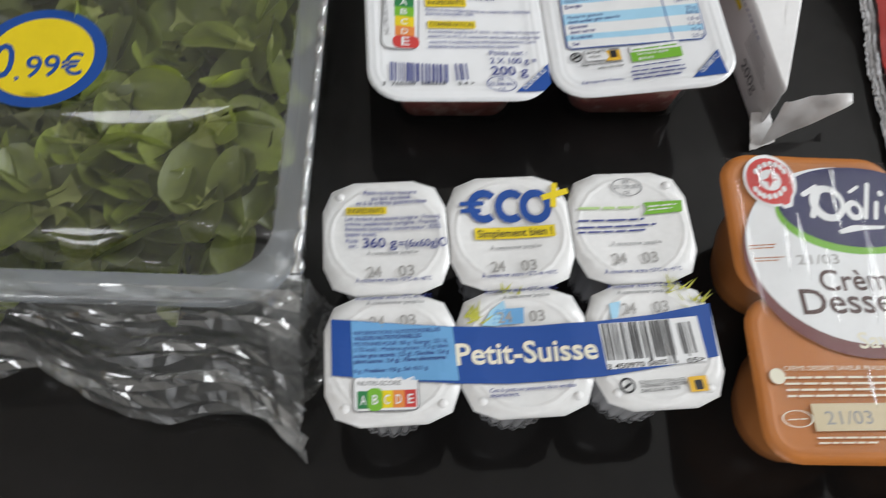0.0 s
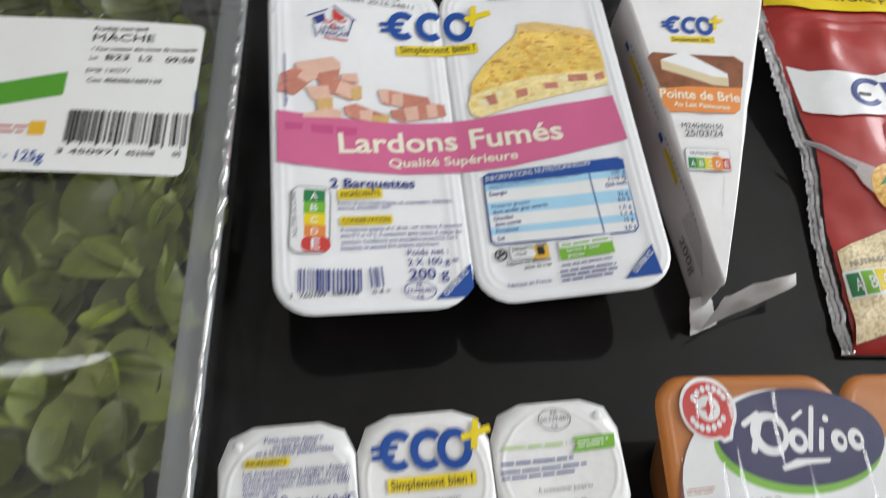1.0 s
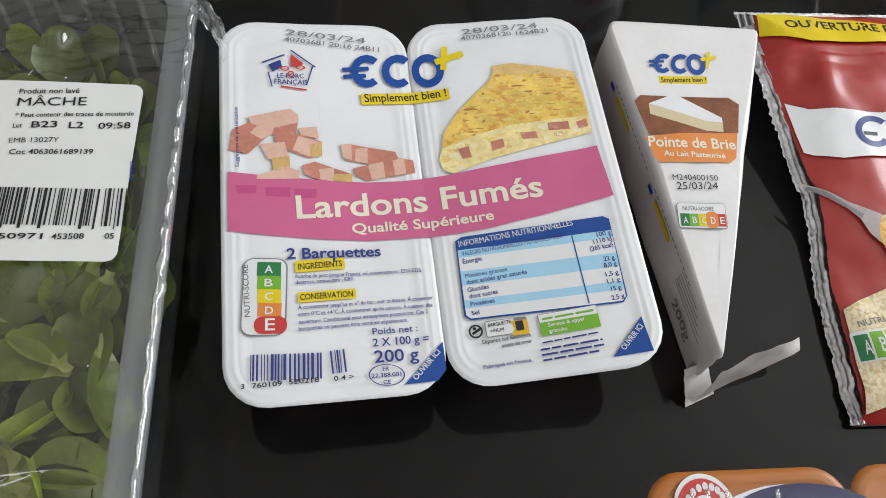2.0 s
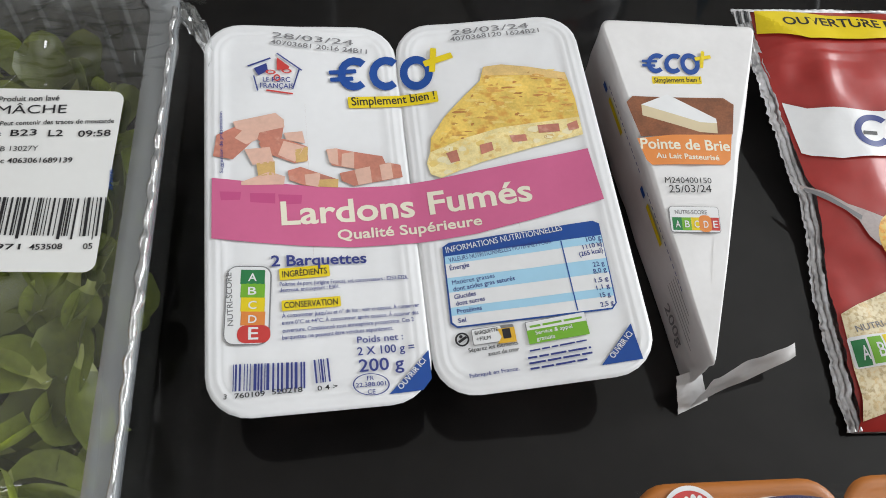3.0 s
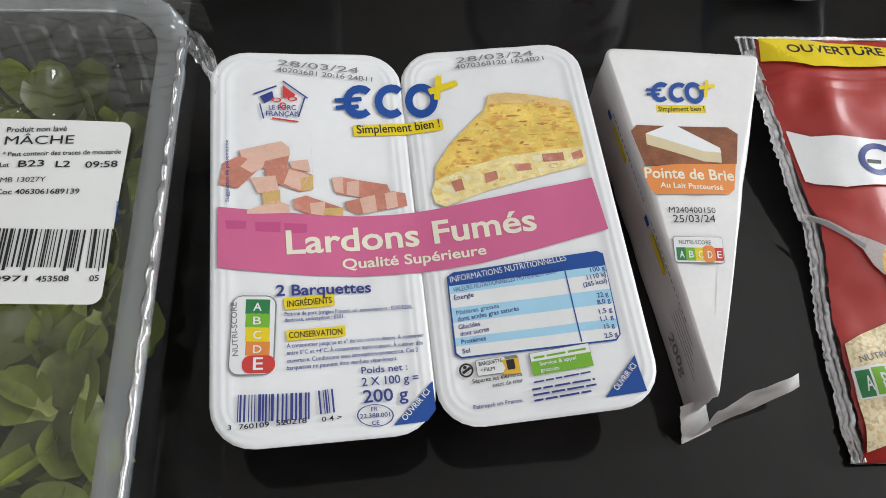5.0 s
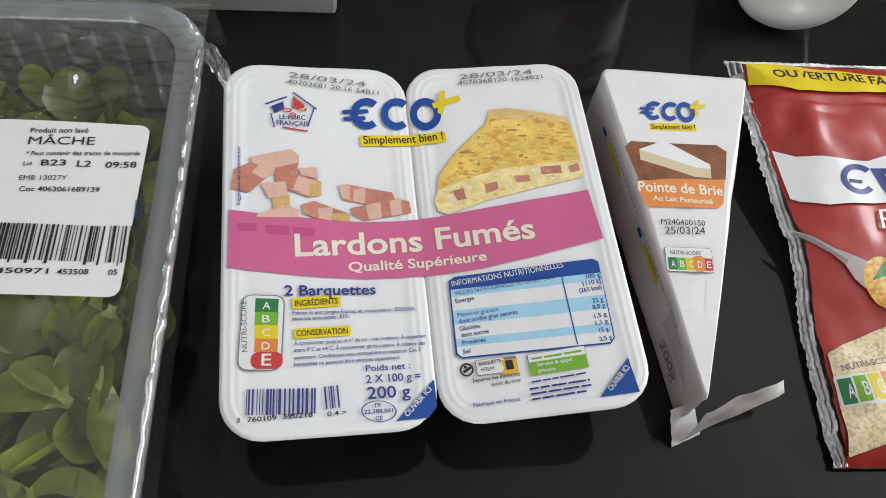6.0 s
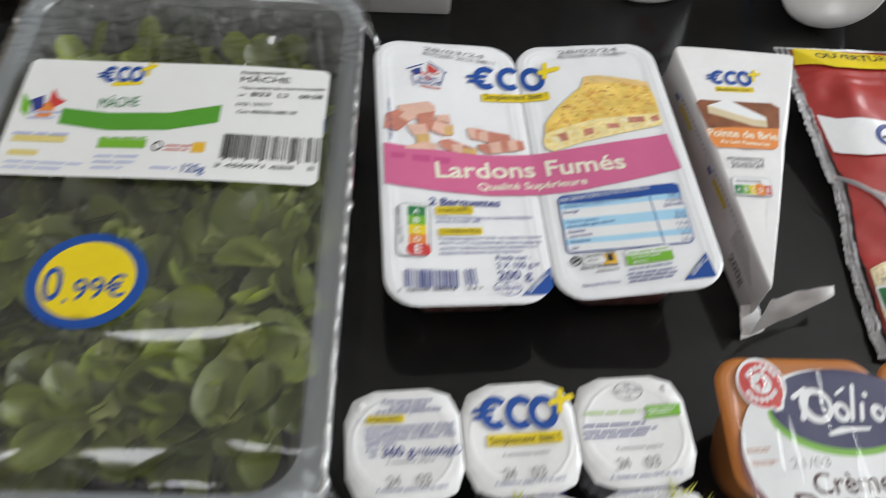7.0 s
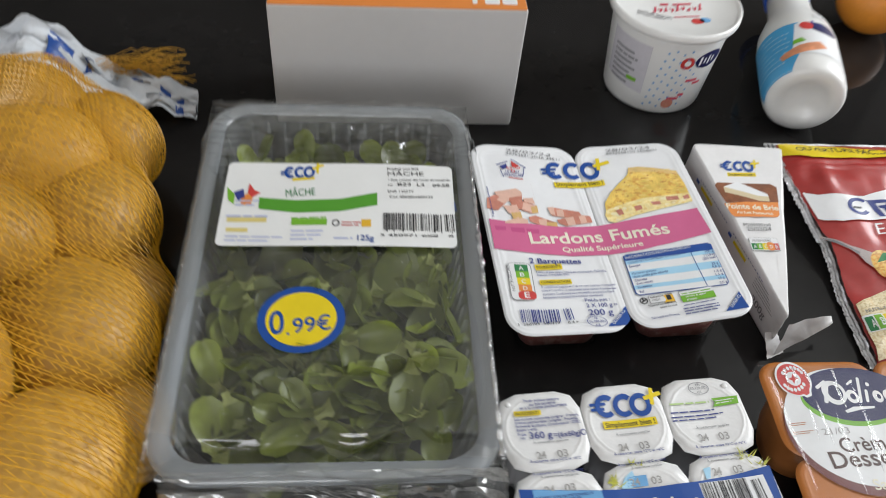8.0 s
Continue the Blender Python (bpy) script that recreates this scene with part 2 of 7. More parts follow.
INK_BLACK = ink("black_ink", (0.015, 0.015, 0.018))
INK_NAVY = ink("navy_ink", (0.028, 0.042, 0.22))
INK_WHITE = ink("white_ink", (0.76, 0.765, 0.775))
INK_CREAM = ink("cream_ink", (0.78, 0.74, 0.60))
INK_GREY = ink("grey_ink", (0.20, 0.20, 0.21))
INK_PALE = ink("pale_grey_stamp", (0.34, 0.33, 0.32))
INK_BROWN = ink("brown_ink", (0.075, 0.035, 0.03))
BLUE = ink("blue_ink", (0.006, 0.062, 0.30))
NAVY_DEEP = ink("deep_navy_ink", (0.010, 0.010, 0.075))
SKY = ink("sky_blue_ink", (0.36, 0.62, 0.80))
SKY_MID = ink("mid_blue_ink", (0.14, 0.36, 0.64))
YELLOW = ink("yellow_ink", (0.76, 0.58, 0.01))
GOLD = ink("golden_ink", (0.72, 0.42, 0.03))
PINK = ink("pink_ink", (0.60, 0.125, 0.27))
PINK_DARK = ink("dark_pink_ink", (0.52, 0.075, 0.22))
PLUM = ink("plum_ink", (0.16, 0.045, 0.045))
GREEN = ink("green_ink", (0.17, 0.42, 0.03))
GREEN_DARK = ink("dark_green_ink", (0.02, 0.19, 0.06))
GREEN_PALE = ink("pale_green_ink", (0.42, 0.58, 0.24))
GRASS_INK = ink("grass_green_ink", (0.46, 0.46, 0.06), var=0.3, scale=200)
RED_INK = ink("red_ink", (0.55, 0.045, 0.04))
DATE_BUFF = ink("buff_ink", (0.62, 0.52, 0.34))
HAM = ink("ham_picture", (0.54, 0.21, 0.15), var=0.22, scale=70, stain=(0.66, 0.36, 0.28), stain_at=0.66)
HAM_PALE = ink("pale_fat_picture", (0.70, 0.44, 0.35), var=0.12, scale=60, stain=(0.68, 0.42, 0.33), stain_at=0.68)
FAT = ink("rind_picture", (0.62, 0.40, 0.15), var=0.15, scale=160)
QUICHE_TOP = ink("baked_top_picture", (0.80, 0.56, 0.13), var=0.25, scale=90, stain=(0.66, 0.34, 0.07), stain_at=0.62)
BAKED = ink("browned_streak_picture", (0.66, 0.36, 0.09), var=0.3, scale=150)
CUSTARD_LIGHT = ink("light_custard_picture", (0.86, 0.77, 0.50), var=0.1, scale=120)
BAKED_DARK = ink("dark_baked_picture", (0.50, 0.22, 0.06), var=0.3, scale=150)
QUICHE_PALE = ink("pale_custard_picture", (0.83, 0.62, 0.20), var=0.15, scale=90)
QUICHE_CRUST = ink("crust_picture", (0.72, 0.50, 0.20), var=0.2, scale=120)
QUICHE_CUT = ink("filling_picture", (0.84, 0.70, 0.34), var=0.2, scale=160, stain=(0.80, 0.60, 0.22), stain_at=0.60)
WOOD_INK = ink("wood_picture", (0.22, 0.075, 0.03), var=0.45, scale=110)
FORK_GREY = ink("fork_picture", (0.42, 0.36, 0.35), var=0.2, scale=60)
PASTA = ink("pasta_picture", (0.60, 0.28, 0.05), var=0.5, scale=160, stain=(0.72, 0.50, 0.14), stain_at=0.52)
GRATED = ink("grated_cheese_picture", (0.62, 0.48, 0.26), var=0.35, scale=220, stain=(0.78, 0.68, 0.46), stain_at=0.5)
LAYER = 0.00007


def lay(name, bm, top, mat, parent, x, y, rot, level):
    """Puts a flat print, drawn in millimetres, onto a surface top(x, y)."""
    c, s = math.cos(radians(rot)), math.sin(radians(rot))
    for v in bm.verts:
        px, py = (x + v.co.x * c - v.co.y * s) / 1000, (y + v.co.x * s + v.co.y * c) / 1000
        v.co = (px, py, top(px, py) + 0.00010 + level * LAYER)
    return part(name, bm, mat, parent)


def face_mesh(pts, cell=3.0):
    """A filled outline, cut into small faces so that it can follow a surface."""
    bm = bmesh.new()
    bm.faces.new([bm.verts.new((px, py, 0)) for px, py in pts])
    bmesh.ops.triangulate(bm, faces=bm.faces[:])
    for _ in range(6):
        long = [e for e in bm.edges if e.calc_length() > cell]
        if not long:
            break
        bmesh.ops.subdivide_edges(bm, edges=long, cuts=1)
        bmesh.ops.triangulate(bm, faces=bm.faces[:])
    bm.normal_update()
    for f in bm.faces:
        if f.normal.z < 0:
            f.normal_flip()
    return bm


def ink_bar(parent, top, x, y, w, h, rot, mat, level, r=0.0, name="printed_bar"):
    pts = rounded(w, h, min(r, w / 2, h / 2) * 0.999, 4, w / 2, h / 2) if r else [(0, 0), (w, 0), (w, h), (0, h)]
    return lay(name, face_mesh(pts), top, mat, parent, x, y, rot, level)


def ink_poly(parent, top, pts, mat, level, name="printed_shape"):
    return lay(name, face_mesh(pts), top, mat, parent, 0, 0, 0, level)


def ink_disc(parent, top, x, y, rx, ry, rot, mat, level, inner=0.0, shift=0.0, name="printed_disc"):
    n = 48 if rx > 3 else 20
    if not inner:
        return lay(name, face_mesh(circle(rx, n, ry=ry)), top, mat, parent, x, y, rot, level)
    bm = bmesh.new()
    a = [bm.verts.new((px, py, 0)) for px, py in circle(rx, n, ry=ry)]
    b = [bm.verts.new((px + rx * shift, py, 0)) for px, py in circle(rx * inner, n, ry=ry * inner)]
    for k in range(n):
        bm.faces.new((a[k - 1], a[k], b[k], b[k - 1]))
    return lay(name, bm, top, mat, parent, x, y, rot, level)


def ink_arc(parent, top, x, y, rx, ry, a0, a1, inner, mat, level, name="logo_arc"):
    """An open ring, from angle a0 to a1."""
    bm, last = bmesh.new(), None
    for k in range(29):
        a = radians(a0 + (a1 - a0) * k / 28)
        now = [bm.verts.new((s * rx * math.cos(a), s * ry * math.sin(a), 0)) for s in (1, (1 + inner) / 2, inner)]
        if last:
            bm.faces.new((last[0], now[0], now[1], last[1]))
            bm.faces.new((last[1], now[1], now[2], last[2]))
        last = now
    return lay(name, bm, top, mat, parent, x, y, 0, level)


def ink_text(parent, top, body, x, y, w, h, rot, mat, level, weight=0.12):
    """Lettering of a given width and capital height."""
    data = bpy.data.curves.new("lettering", "FONT")
    data.body, data.size, data.offset, data.resolution_u = body, 10.0, 0.0 if "M" in body or "/03" in body else weight, 3
    ob = bpy.data.objects.new("lettering", data)
    scene.collection.objects.link(ob)
    me = bpy.data.meshes.new_from_object(ob)
    bpy.data.objects.remove(ob)
    bpy.data.curves.remove(data)
    bm = bmesh.new()
    bm.from_mesh(me)
    bpy.data.meshes.remove(me)
    x0, x1 = min(v.co.x for v in bm.verts), max(v.co.x for v in bm.verts)
    for v in bm.verts:
        v.co = ((v.co.x - x0) / max(x1 - x0, 1e-6) * w, v.co.y / 7.1 * h, 0)
    return lay("printed_text", bm, top, mat, parent, x, y, rot, level)


def strips(rects):
    bm = bmesh.new()
    for x0, x1, y0, y1 in rects:
        bm.faces.new([bm.verts.new(p) for p in ((x0, y0, 0), (x1, y0, 0), (x1, y1, 0), (x0, y1, 0))])
    return bm


def ink_rows(parent, top, x, y, w, h, rot, n, mat, level):
    """Rows of word-long bars in place of lettering too small to read."""
    rnd = random.Random(int(abs(x * 131 + y * 17) * 10))
    pitch, rects = h / n, []
    for k in range(n):
        px, end = 0.0, w * (1.0 if k or n == 1 else rnd.uniform(0.7, 1.0))
        while px < end:
            word = min(rnd.uniform(1.2, 3.6) * pitch, end - px)
            rects.append((px, px + word, k * pitch + pitch * 0.2, k * pitch + pitch * 0.55))
            px += word + pitch * 0.35
    return tagged(lay("small_print", strips(rects), top, mat, parent, x, y, rot, level), kind="stuff")


def ink_code(parent, top, x, y, w, h, rot, mat, level):
    """A bar code."""
    rnd = random.Random(int(abs(x * 71 + y * 29) * 10))
    unit = w / max(12, round(w / 0.36))
    px, rects = 0.0, []
    while px < w - unit:
        bar = rnd.choice((1, 1, 2, 2, 3)) * unit
        low = 0.0 if rnd.random() < 0.12 else h * 0.08
        rects.append((px, min(px + bar, w), low, h))
        px += bar + rnd.choice((1, 1, 2, 3)) * unit
    return tagged(lay("bar_code", strips(rects), top, mat, parent, x, y, rot, level), kind="stuff")


def wrap(name, bm, radius, mat, parent, angle, z, level=1):
    """Puts a flat print, drawn in millimetres, round an upright turned shape."""
    bmesh.ops.subdivide_edges(bm, edges=[e for e in bm.edges if e.calc_length() > 5], cuts=3, use_grid_fill=True)
    for v in bm.verts:
        h = z + v.co.y / 1000
        r = radius(h) + 0.00025 + level * 0.0001
        a = radians(angle) + v.co.x / 1000 / r
        v.co = (r * math.cos(a), r * math.sin(a), h)
    return part(name, bm, mat, parent)


# ---- room ----
FLOOR_Z, CEIL_Z = -0.74, 1.78
X0, X1, Y0, Y1 = -2.0, 1.8, -2.0, 2.4


def wall_with_window(name, m, length, lo, hi, w0, w1, h0, h1):
    """A wall along its own x with one opening, and the window in it."""
    wall = thing(name, m, "off-white painted plaster wall with a daylight window", "wall", kind="structure")
    t = 0.2
    part("wall_panel", join([box(0, w0, 0, t, lo, hi), box(w1, length, 0, t, lo, hi), box(w0, w1, 0, t, lo, h0), box(w0, w1, 0, t, h1, hi)]), WALL, wall)
    window = thing(name.replace("wall", "window"), m, "white framed window with clear glass", "window", kind="structure")
    f = 0.06
    part("window_frame", join([box(w0, w0 + f, 0.06, 0.14, h0, h1), box(w1 - f, w1, 0.06, 0.14, h0, h1),
                               box(w0 + f, w1 - f, 0.06, 0.14, h0, h0 + f), box(w0 + f, w1 - f, 0.06, 0.14, h1 - f, h1),
                               box((w0 + w1) / 2 - 0.04, (w0 + w1) / 2 + 0.04, 0.065, 0.135, h0 + f, h1 - f)]), WHITE_FRAME, window)
    for a, b in ((w0 + f, (w0 + w1) / 2 - 0.04), ((w0 + w1) / 2 + 0.04, w1 - f)):
        pane = part("pane", box(a, b, 0.097, 0.103, h0 + f, h1 - f), PANE, window)
        pane.visible_shadow = False


def plain_wall(name, x0, x1, y0, y1, mat, label):
    wall = thing(name, pose(0, 0, 0), label, "wall", kind="structure")
    part("wall_panel", box(x0, x1, y0, y1, FLOOR_Z, CEIL_Z), mat, wall)


wall_with_window("wall_east", pose(X1, Y1, 0, 0, 0, -90) @ Matrix.Diagonal((1, 1, 1, 1)), Y1 - Y0, FLOOR_Z, CEIL_Z, 0.95, 2.15, 0.42, 1.48)
wall_with_window("wall_south", pose(X1, Y0, 0, 0, 0, 180), X1 - X0, FLOOR_Z, CEIL_Z, 1.85, 3.15, 0.52, 1.48)
# unseen wall, its dark colour picked to keep the tabletop's mirror image black
plain_wall("wall_north", X0, X1, Y1, Y1 + 0.2, DIM_WALL, "plain unseen wall, kept dark for the table's reflection")
plain_wall("wall_west", X0 - 0.2, X0, Y0, Y1, WALL, "plain off-white painted plaster wall")
ceiling = tagged(part("ceiling", box(X0 - 0.2, X1 + 0.2, Y0 - 0.2, Y1 + 0.2, CEIL_Z, CEIL_Z + 0.2), CEILING, None), "plain white painted ceiling", "ceiling", kind="structure")
floor = tagged(part("floor", box(X0 - 0.2, X1 + 0.2, Y0 - 0.2, Y1 + 0.2, FLOOR_Z - 0.2, FLOOR_Z), OAK, None), "plain brown wooden floor", "floor", kind="structure")

table = thing("table", pose(0.05, 0.35, 0), "black high-gloss table with reflecting top", "table")
part("tabletop", slab(1.7, 1.0, -0.035, 0.0, 0.02, 0.003), BLACK_GLOSS, table)
for sx in (-1, 1):
    for sy in (-1, 1):
        part("leg", loft([flat(rounded(0.05, 0.05, 0.006, 3, sx * 0.78, sy * 0.43), z) for z in (FLOOR_Z, -0.036)]), STEEL, table)


# ---- packs on the table ----
def inset_distance(x, y, w, h, r):
    """Distance inwards from the edge of a rounded rectangle."""
    qx, qy = abs(x) - w / 2 + r, abs(y) - h / 2 + r
    return r - math.hypot(max(qx, 0), max(qy, 0)) - min(max(qx, qy), 0)


# twin pack of bacon pieces
BAC_W, BAC_H, BAC_R = 0.0852, 0.181, 0.017


def bacon_fold(x, y):
    """The twin pack bends up a little from its middle crease."""
    side = min(abs(x) / 0.087, 1.03)
    return 0.0372 + 0.0078 * side ** 1.2 + 0.0018 * max(0, -y / 0.09) * max(0, 1 - side) \
        - 0.0040 * y / 0.09 * max(0, x / 0.087) + 0.0030 * y / 0.09 * max(0, -x / 0.087)


def bacon_top(x, y):
    u = x + BAC_W / 2 if x < 0 else x - BAC_W / 2
    d = inset_distance(u, y, BAC_W, BAC_H, BAC_R)
    return bacon_fold(x, y) + 0.00032 * math.exp(-((d - 0.0045) / 0.0008) ** 2) + 0.00022 * math.exp(-((d - 0.0075) / 0.0007) ** 2) - 0.0004 * math.exp(-((d - 0.0105) / 0.0020) ** 2) \
        + wob(x, y, 0, 16, 0.0011) + wob(x, y * 0.6, 4, 55, 0.0004)


def bacon_pack(m):
    pack = thing("bacon_pack", m, "white twin pack of smoked bacon pieces with pink band", "food pack")
    for sx in (-1, 1):
        cx = sx * BAC_W / 2
        tray = part("tray", loft([[(x, y, z * (bacon_fold(x, y) - 0.0006) / 0.041) for x, y in rounded(BAC_W - 2 * d, BAC_H - 2 * d, max(BAC_R - d * 0.5, 0.008), 6, cx, 0)]
                                  for d, z in ((0.016, 0.0), (0.0135, 0.003), (0.0105, 0.034), (0.0100, 0.0385), (0.0006, 0.0388), (0.0, 0.0394))], cap_high=False),
                    TRAY_CLEAR, pack, "clear moulded tray", smooth=True)
        part("meat", loft([[(x, y, z + wob(x, y, z, 90, 0.003)) for x, y in rounded(BAC_W - 2 * d, BAC_H - 2 * d, 0.01, 8, cx, 0)]
                           for d, z in ((0.020, 0.003), (0.0155, 0.006), (0.0135, 0.028), (0.0180, 0.033))]), MEAT, tray, "pink cubed bacon", smooth=True)
        loops = []
        for d in (0.0, 0.0008, 0.002, 0.0035, 0.0042, 0.005, 0.0058, 0.0066, 0.0075, 0.0085, 0.012, 0.016, 0.020, 0.025, 0.030, 0.035, 0.039, 0.04259):
            loops.append([(x, y, bacon_top(x, y) if d else bacon_fold(x, y) - 0.0012) for x, y in sided(BAC_W - 2 * d, BAC_H - 2 * d, min(max(BAC_R - d, 0.001), BAC_W / 2 - d), 6, cx, 0, 16, 36)])
        part("lid", loft(loops, cap_low=False, cap_high=False), LID, pack, "white film lid with rounded corners", smooth=True)
    return pack


def bacon_print(x, y):
    # the print bridges the pressed beads
    return bacon_fold(x, y) + wob(x, y, 0, 16, 0.0011) + wob(x, y * 0.6, 4, 55, 0.0004) + 0.00042


bacon = bacon_pack(pose(0.0447, 0.3315, 0, 0, 0, 5.2))

# pack of six fresh-cheese pots
POT_W, POT_H, POT_R, POT_Z, POT_RING = 0.0502, 0.0508, 0.0128, 0.0500, 0.0218


def pots_top(x, y):
    i = min(max(int(math.floor(x / POT_W + 1.5)), 0), 2) - 1
    u, v = x - i * POT_W, y - (POT_H / 2 if y > 0 else -POT_H / 2)
    rho = math.hypot(u, v)
    return POT_Z + 0.00042 * math.exp(-((rho - POT_RING) / 0.0007) ** 2) - 0.0008 * max(0, 1 - (rho / 0.019) ** 2) + wob(x, y, 0, 24, 0.0007)


def pots_pack(m):
    pack = thing("petit_suisse_pack", m, "white six-pot pack of fresh cheese with blue band", "food pack")
    for i in (-1, 0, 1):
        for j in (-1, 1):
            cx, cy = i * POT_W, j * POT_H / 2
            rings = []
            for r, z, flute in ((0.0165, 0.0, 0), (0.0180, 0.0012, 1), (0.0186, 0.010, 1), (0.0188, 0.0115, 0), (0.0200, 0.030, 0), (0.0212, 0.0470, 0), (0.0225, 0.0478, 0)):
                rings.append([(cx + r * (1 + 0.03 * flute * math.cos(24 * a)) * math.cos(a), cy + r * (1 + 0.03 * flute * math.cos(24 * a)) * math.sin(a), z)
                              for a in (2 * math.pi * k / 96 for k in range(96))])
            pot = part("pot", loft(rings, cap_high=False), CUP_PLASTIC, pack, "translucent ribbed plastic pot", smooth=True)
            outline = sided(POT_W - 0.0003, POT_H - 0.0003, POT_R, 2, 0, 0, 6, 6)
            loops = [[(cx + x * s, cy + y * s, POT_Z - dz if dz else pots_top(cx + x * s, cy + y * s)) for x, y in outline] for s, dz in ((1.0, 0.0014), (0.985, 0.0))]
            for rho in (0.0236, 0.0228, 0.0222, 0.0216, 0.0210, 0.0203, 0.018, 0.015, 0.012, 0.009, 0.006, 0.003):
                loops.append([(cx + x / math.hypot(x, y) * rho, cy + y / math.hypot(x, y) * rho,
                               pots_top(cx + x / math.hypot(x, y) * rho, cy + y / math.hypot(x, y) * rho)) for x, y in outline])
            lid = part("lid", loft(loops, cap_low=False), LID_SOFT, pot, "white peel-off lid", smooth=True)
    for i in (-1, 0, 1):
        for j in (-1, 1):
            for sx in (-1, 1):
                if (i, sx) in ((-1, -1), (1, 1)) or j == -1:
                    x, y = i * POT_W + sx * 0.0178, j * (POT_H - 0.0070)
                    part("lid_dimple", lathe([(0.0019, POT_Z - 0.0004), (0.0017, POT_Z + 0.0003), (0.0008, POT_Z + 0.0007)], 12), LID_SOFT, pack, smooth=True).location = (x, y, 0)
    return pack


def pots_print(x, y):
    # the print bridges the pressed rings
    i = min(max(int(math.floor(x / POT_W + 1.5)), 0), 2) - 1
    rho = math.hypot(x - i * POT_W, y - (POT_H / 2 if y > 0 else -POT_H / 2))
    return POT_Z + 0.0005 - 0.0008 * max(0, 1 - (rho / 0.019) ** 2) + wob(x, y, 0, 24, 0.0007)


pots = pots_pack(pose(0.0325, 0.1417, 0, 0, 0, 5.6))

# pack of eight dessert tubs
TUB_W, TUB_H, TUB_R, TUB_Z = 0.0745, 0.0650, 0.013, 0.0545


def tubs_top(x, y):
    """x from the left edge of the pack, y from its middle."""
    u = (x % TUB_W) - TUB_W / 2
    v = y - (TUB_H / 2 if y > 0 else -TUB_H / 2)
    d = inset_distance(u, v, TUB_W, TUB_H, TUB_R)
    return TUB_Z + 0.00025 * math.exp(-((d - 0.0045) / 0.0008) ** 2) + wob(x, y, 0, 22, 0.0008)


def tubs_pack(m):
    pack = thing("dessert_tub_pack", m, "caramel-coloured pack of cream dessert tubs with white oval", "food pack")
    for i in range(4):
        for j in (-1, 1):
            cx, cy = (i + 0.5) * TUB_W, j * TUB_H / 2
            tub = part("tub", loft([flat(rounded(TUB_W - 2 * d, TUB_H - 2 * d, max(TUB_R + 0.010 - d * 0.3, 0.01), 8, cx, cy), z) for d, z in
                                    ((0.0150, 0.0), (0.0110, 0.003), (0.0075, 0.020), (0.0060, 0.046), (0.0058, 0.0520), (0.0010, 0.0526))]), CARAMEL, pack, "caramel plastic tub", smooth=True)
            loops = []
            for d in (0.0, 0.001, 0.003, 0.0038, 0.0045, 0.0052, 0.006, 0.010, 0.014, 0.018, 0.022, 0.026, 0.030):
                loops.append([(x, y, tubs_top(x, y) if d else TUB_Z - 0.0016) for x, y in
                              sided(TUB_W - 0.0003 - 2 * d, TUB_H - 0.0003 - 2 * d, max(TUB_R - d, 0.001), 6, cx, cy, 14, 12)])
            part("lid", loft(loops, cap_low=False), CARAMEL_LID, tub, "caramel printed lid", smooth=True)

    def wrapper(u, v):
        # shrink film over the lids, puckered in long folds
        x, y = 0.001 + 0.297 * u, (v - 0.5) * 0.125
        fold = max(0, noise.noise(Vector((x * 105, y * 7, 3)))) ** 1.5 * 0.0036 + max(0, noise.noise(Vector((x * 60, y * 5, 9)))) * 0.0016
        return (x, y, TUB_Z + 0.0025 + fold * (1 - 0.5 * abs(2 * v - 1)) - 0.004 * max(0, abs(2 * v - 1) - 0.96) * 20)

    # standing pleats of the shrunken film
    gather = random.Random(17)
    for _ in range(46):
        x, y = gather.uniform(0.006, 0.292), gather.choice((-1, 1)) * gather.uniform(0.004, 0.056)
        n, lean, pleat = gather.randrange(14, 34), gather.uniform(-0.10, 0.10), []
        for k in range(n):
            u = (x - 0.001) / 0.297
            w = 0.00085 * math.sin(math.pi * (k + 0.4) / n)
            z = wrapper(u, y / 0.125 + 0.5)[2] + 0.0002
            pleat.append([(x - w, y, z), (x, y, z + w * 0.55), (x + w, y, z), (x, y, z - 0.00015)])
            y, x = y + 0.001, x + 0.001 * lean
            if abs(y) > 0.058:
                break
        if len(pleat) > 5:
            part("film_pleat", loft(pleat), PLEAT, pack, smooth=True)
    part("wrapping_film", sheet(300, 24, wrapper), WRAP_FILM, pack, "clear puckered shrink film", smooth=True)
    return pack


def tubs_print(x, y):
    # the printed film lies smoothly over beads and joints
    return TUB_Z + 0.0007 + wob(x, y, 0, 22, 0.0008)


tubs = tubs_pack(pose(0.1190, 0.1415, 0, 0, 0, 1.2))

# wedge of brie in paper
BRIE = [(0.1335, 0.4210), (0.1630, 0.2530), (0.2085, 0.4185)]


def brie_top(x, y):
    return 0.0462 - 0.055 * max(0, 0.42 - y) + wob(x, y, 0, 25, 0.0012)


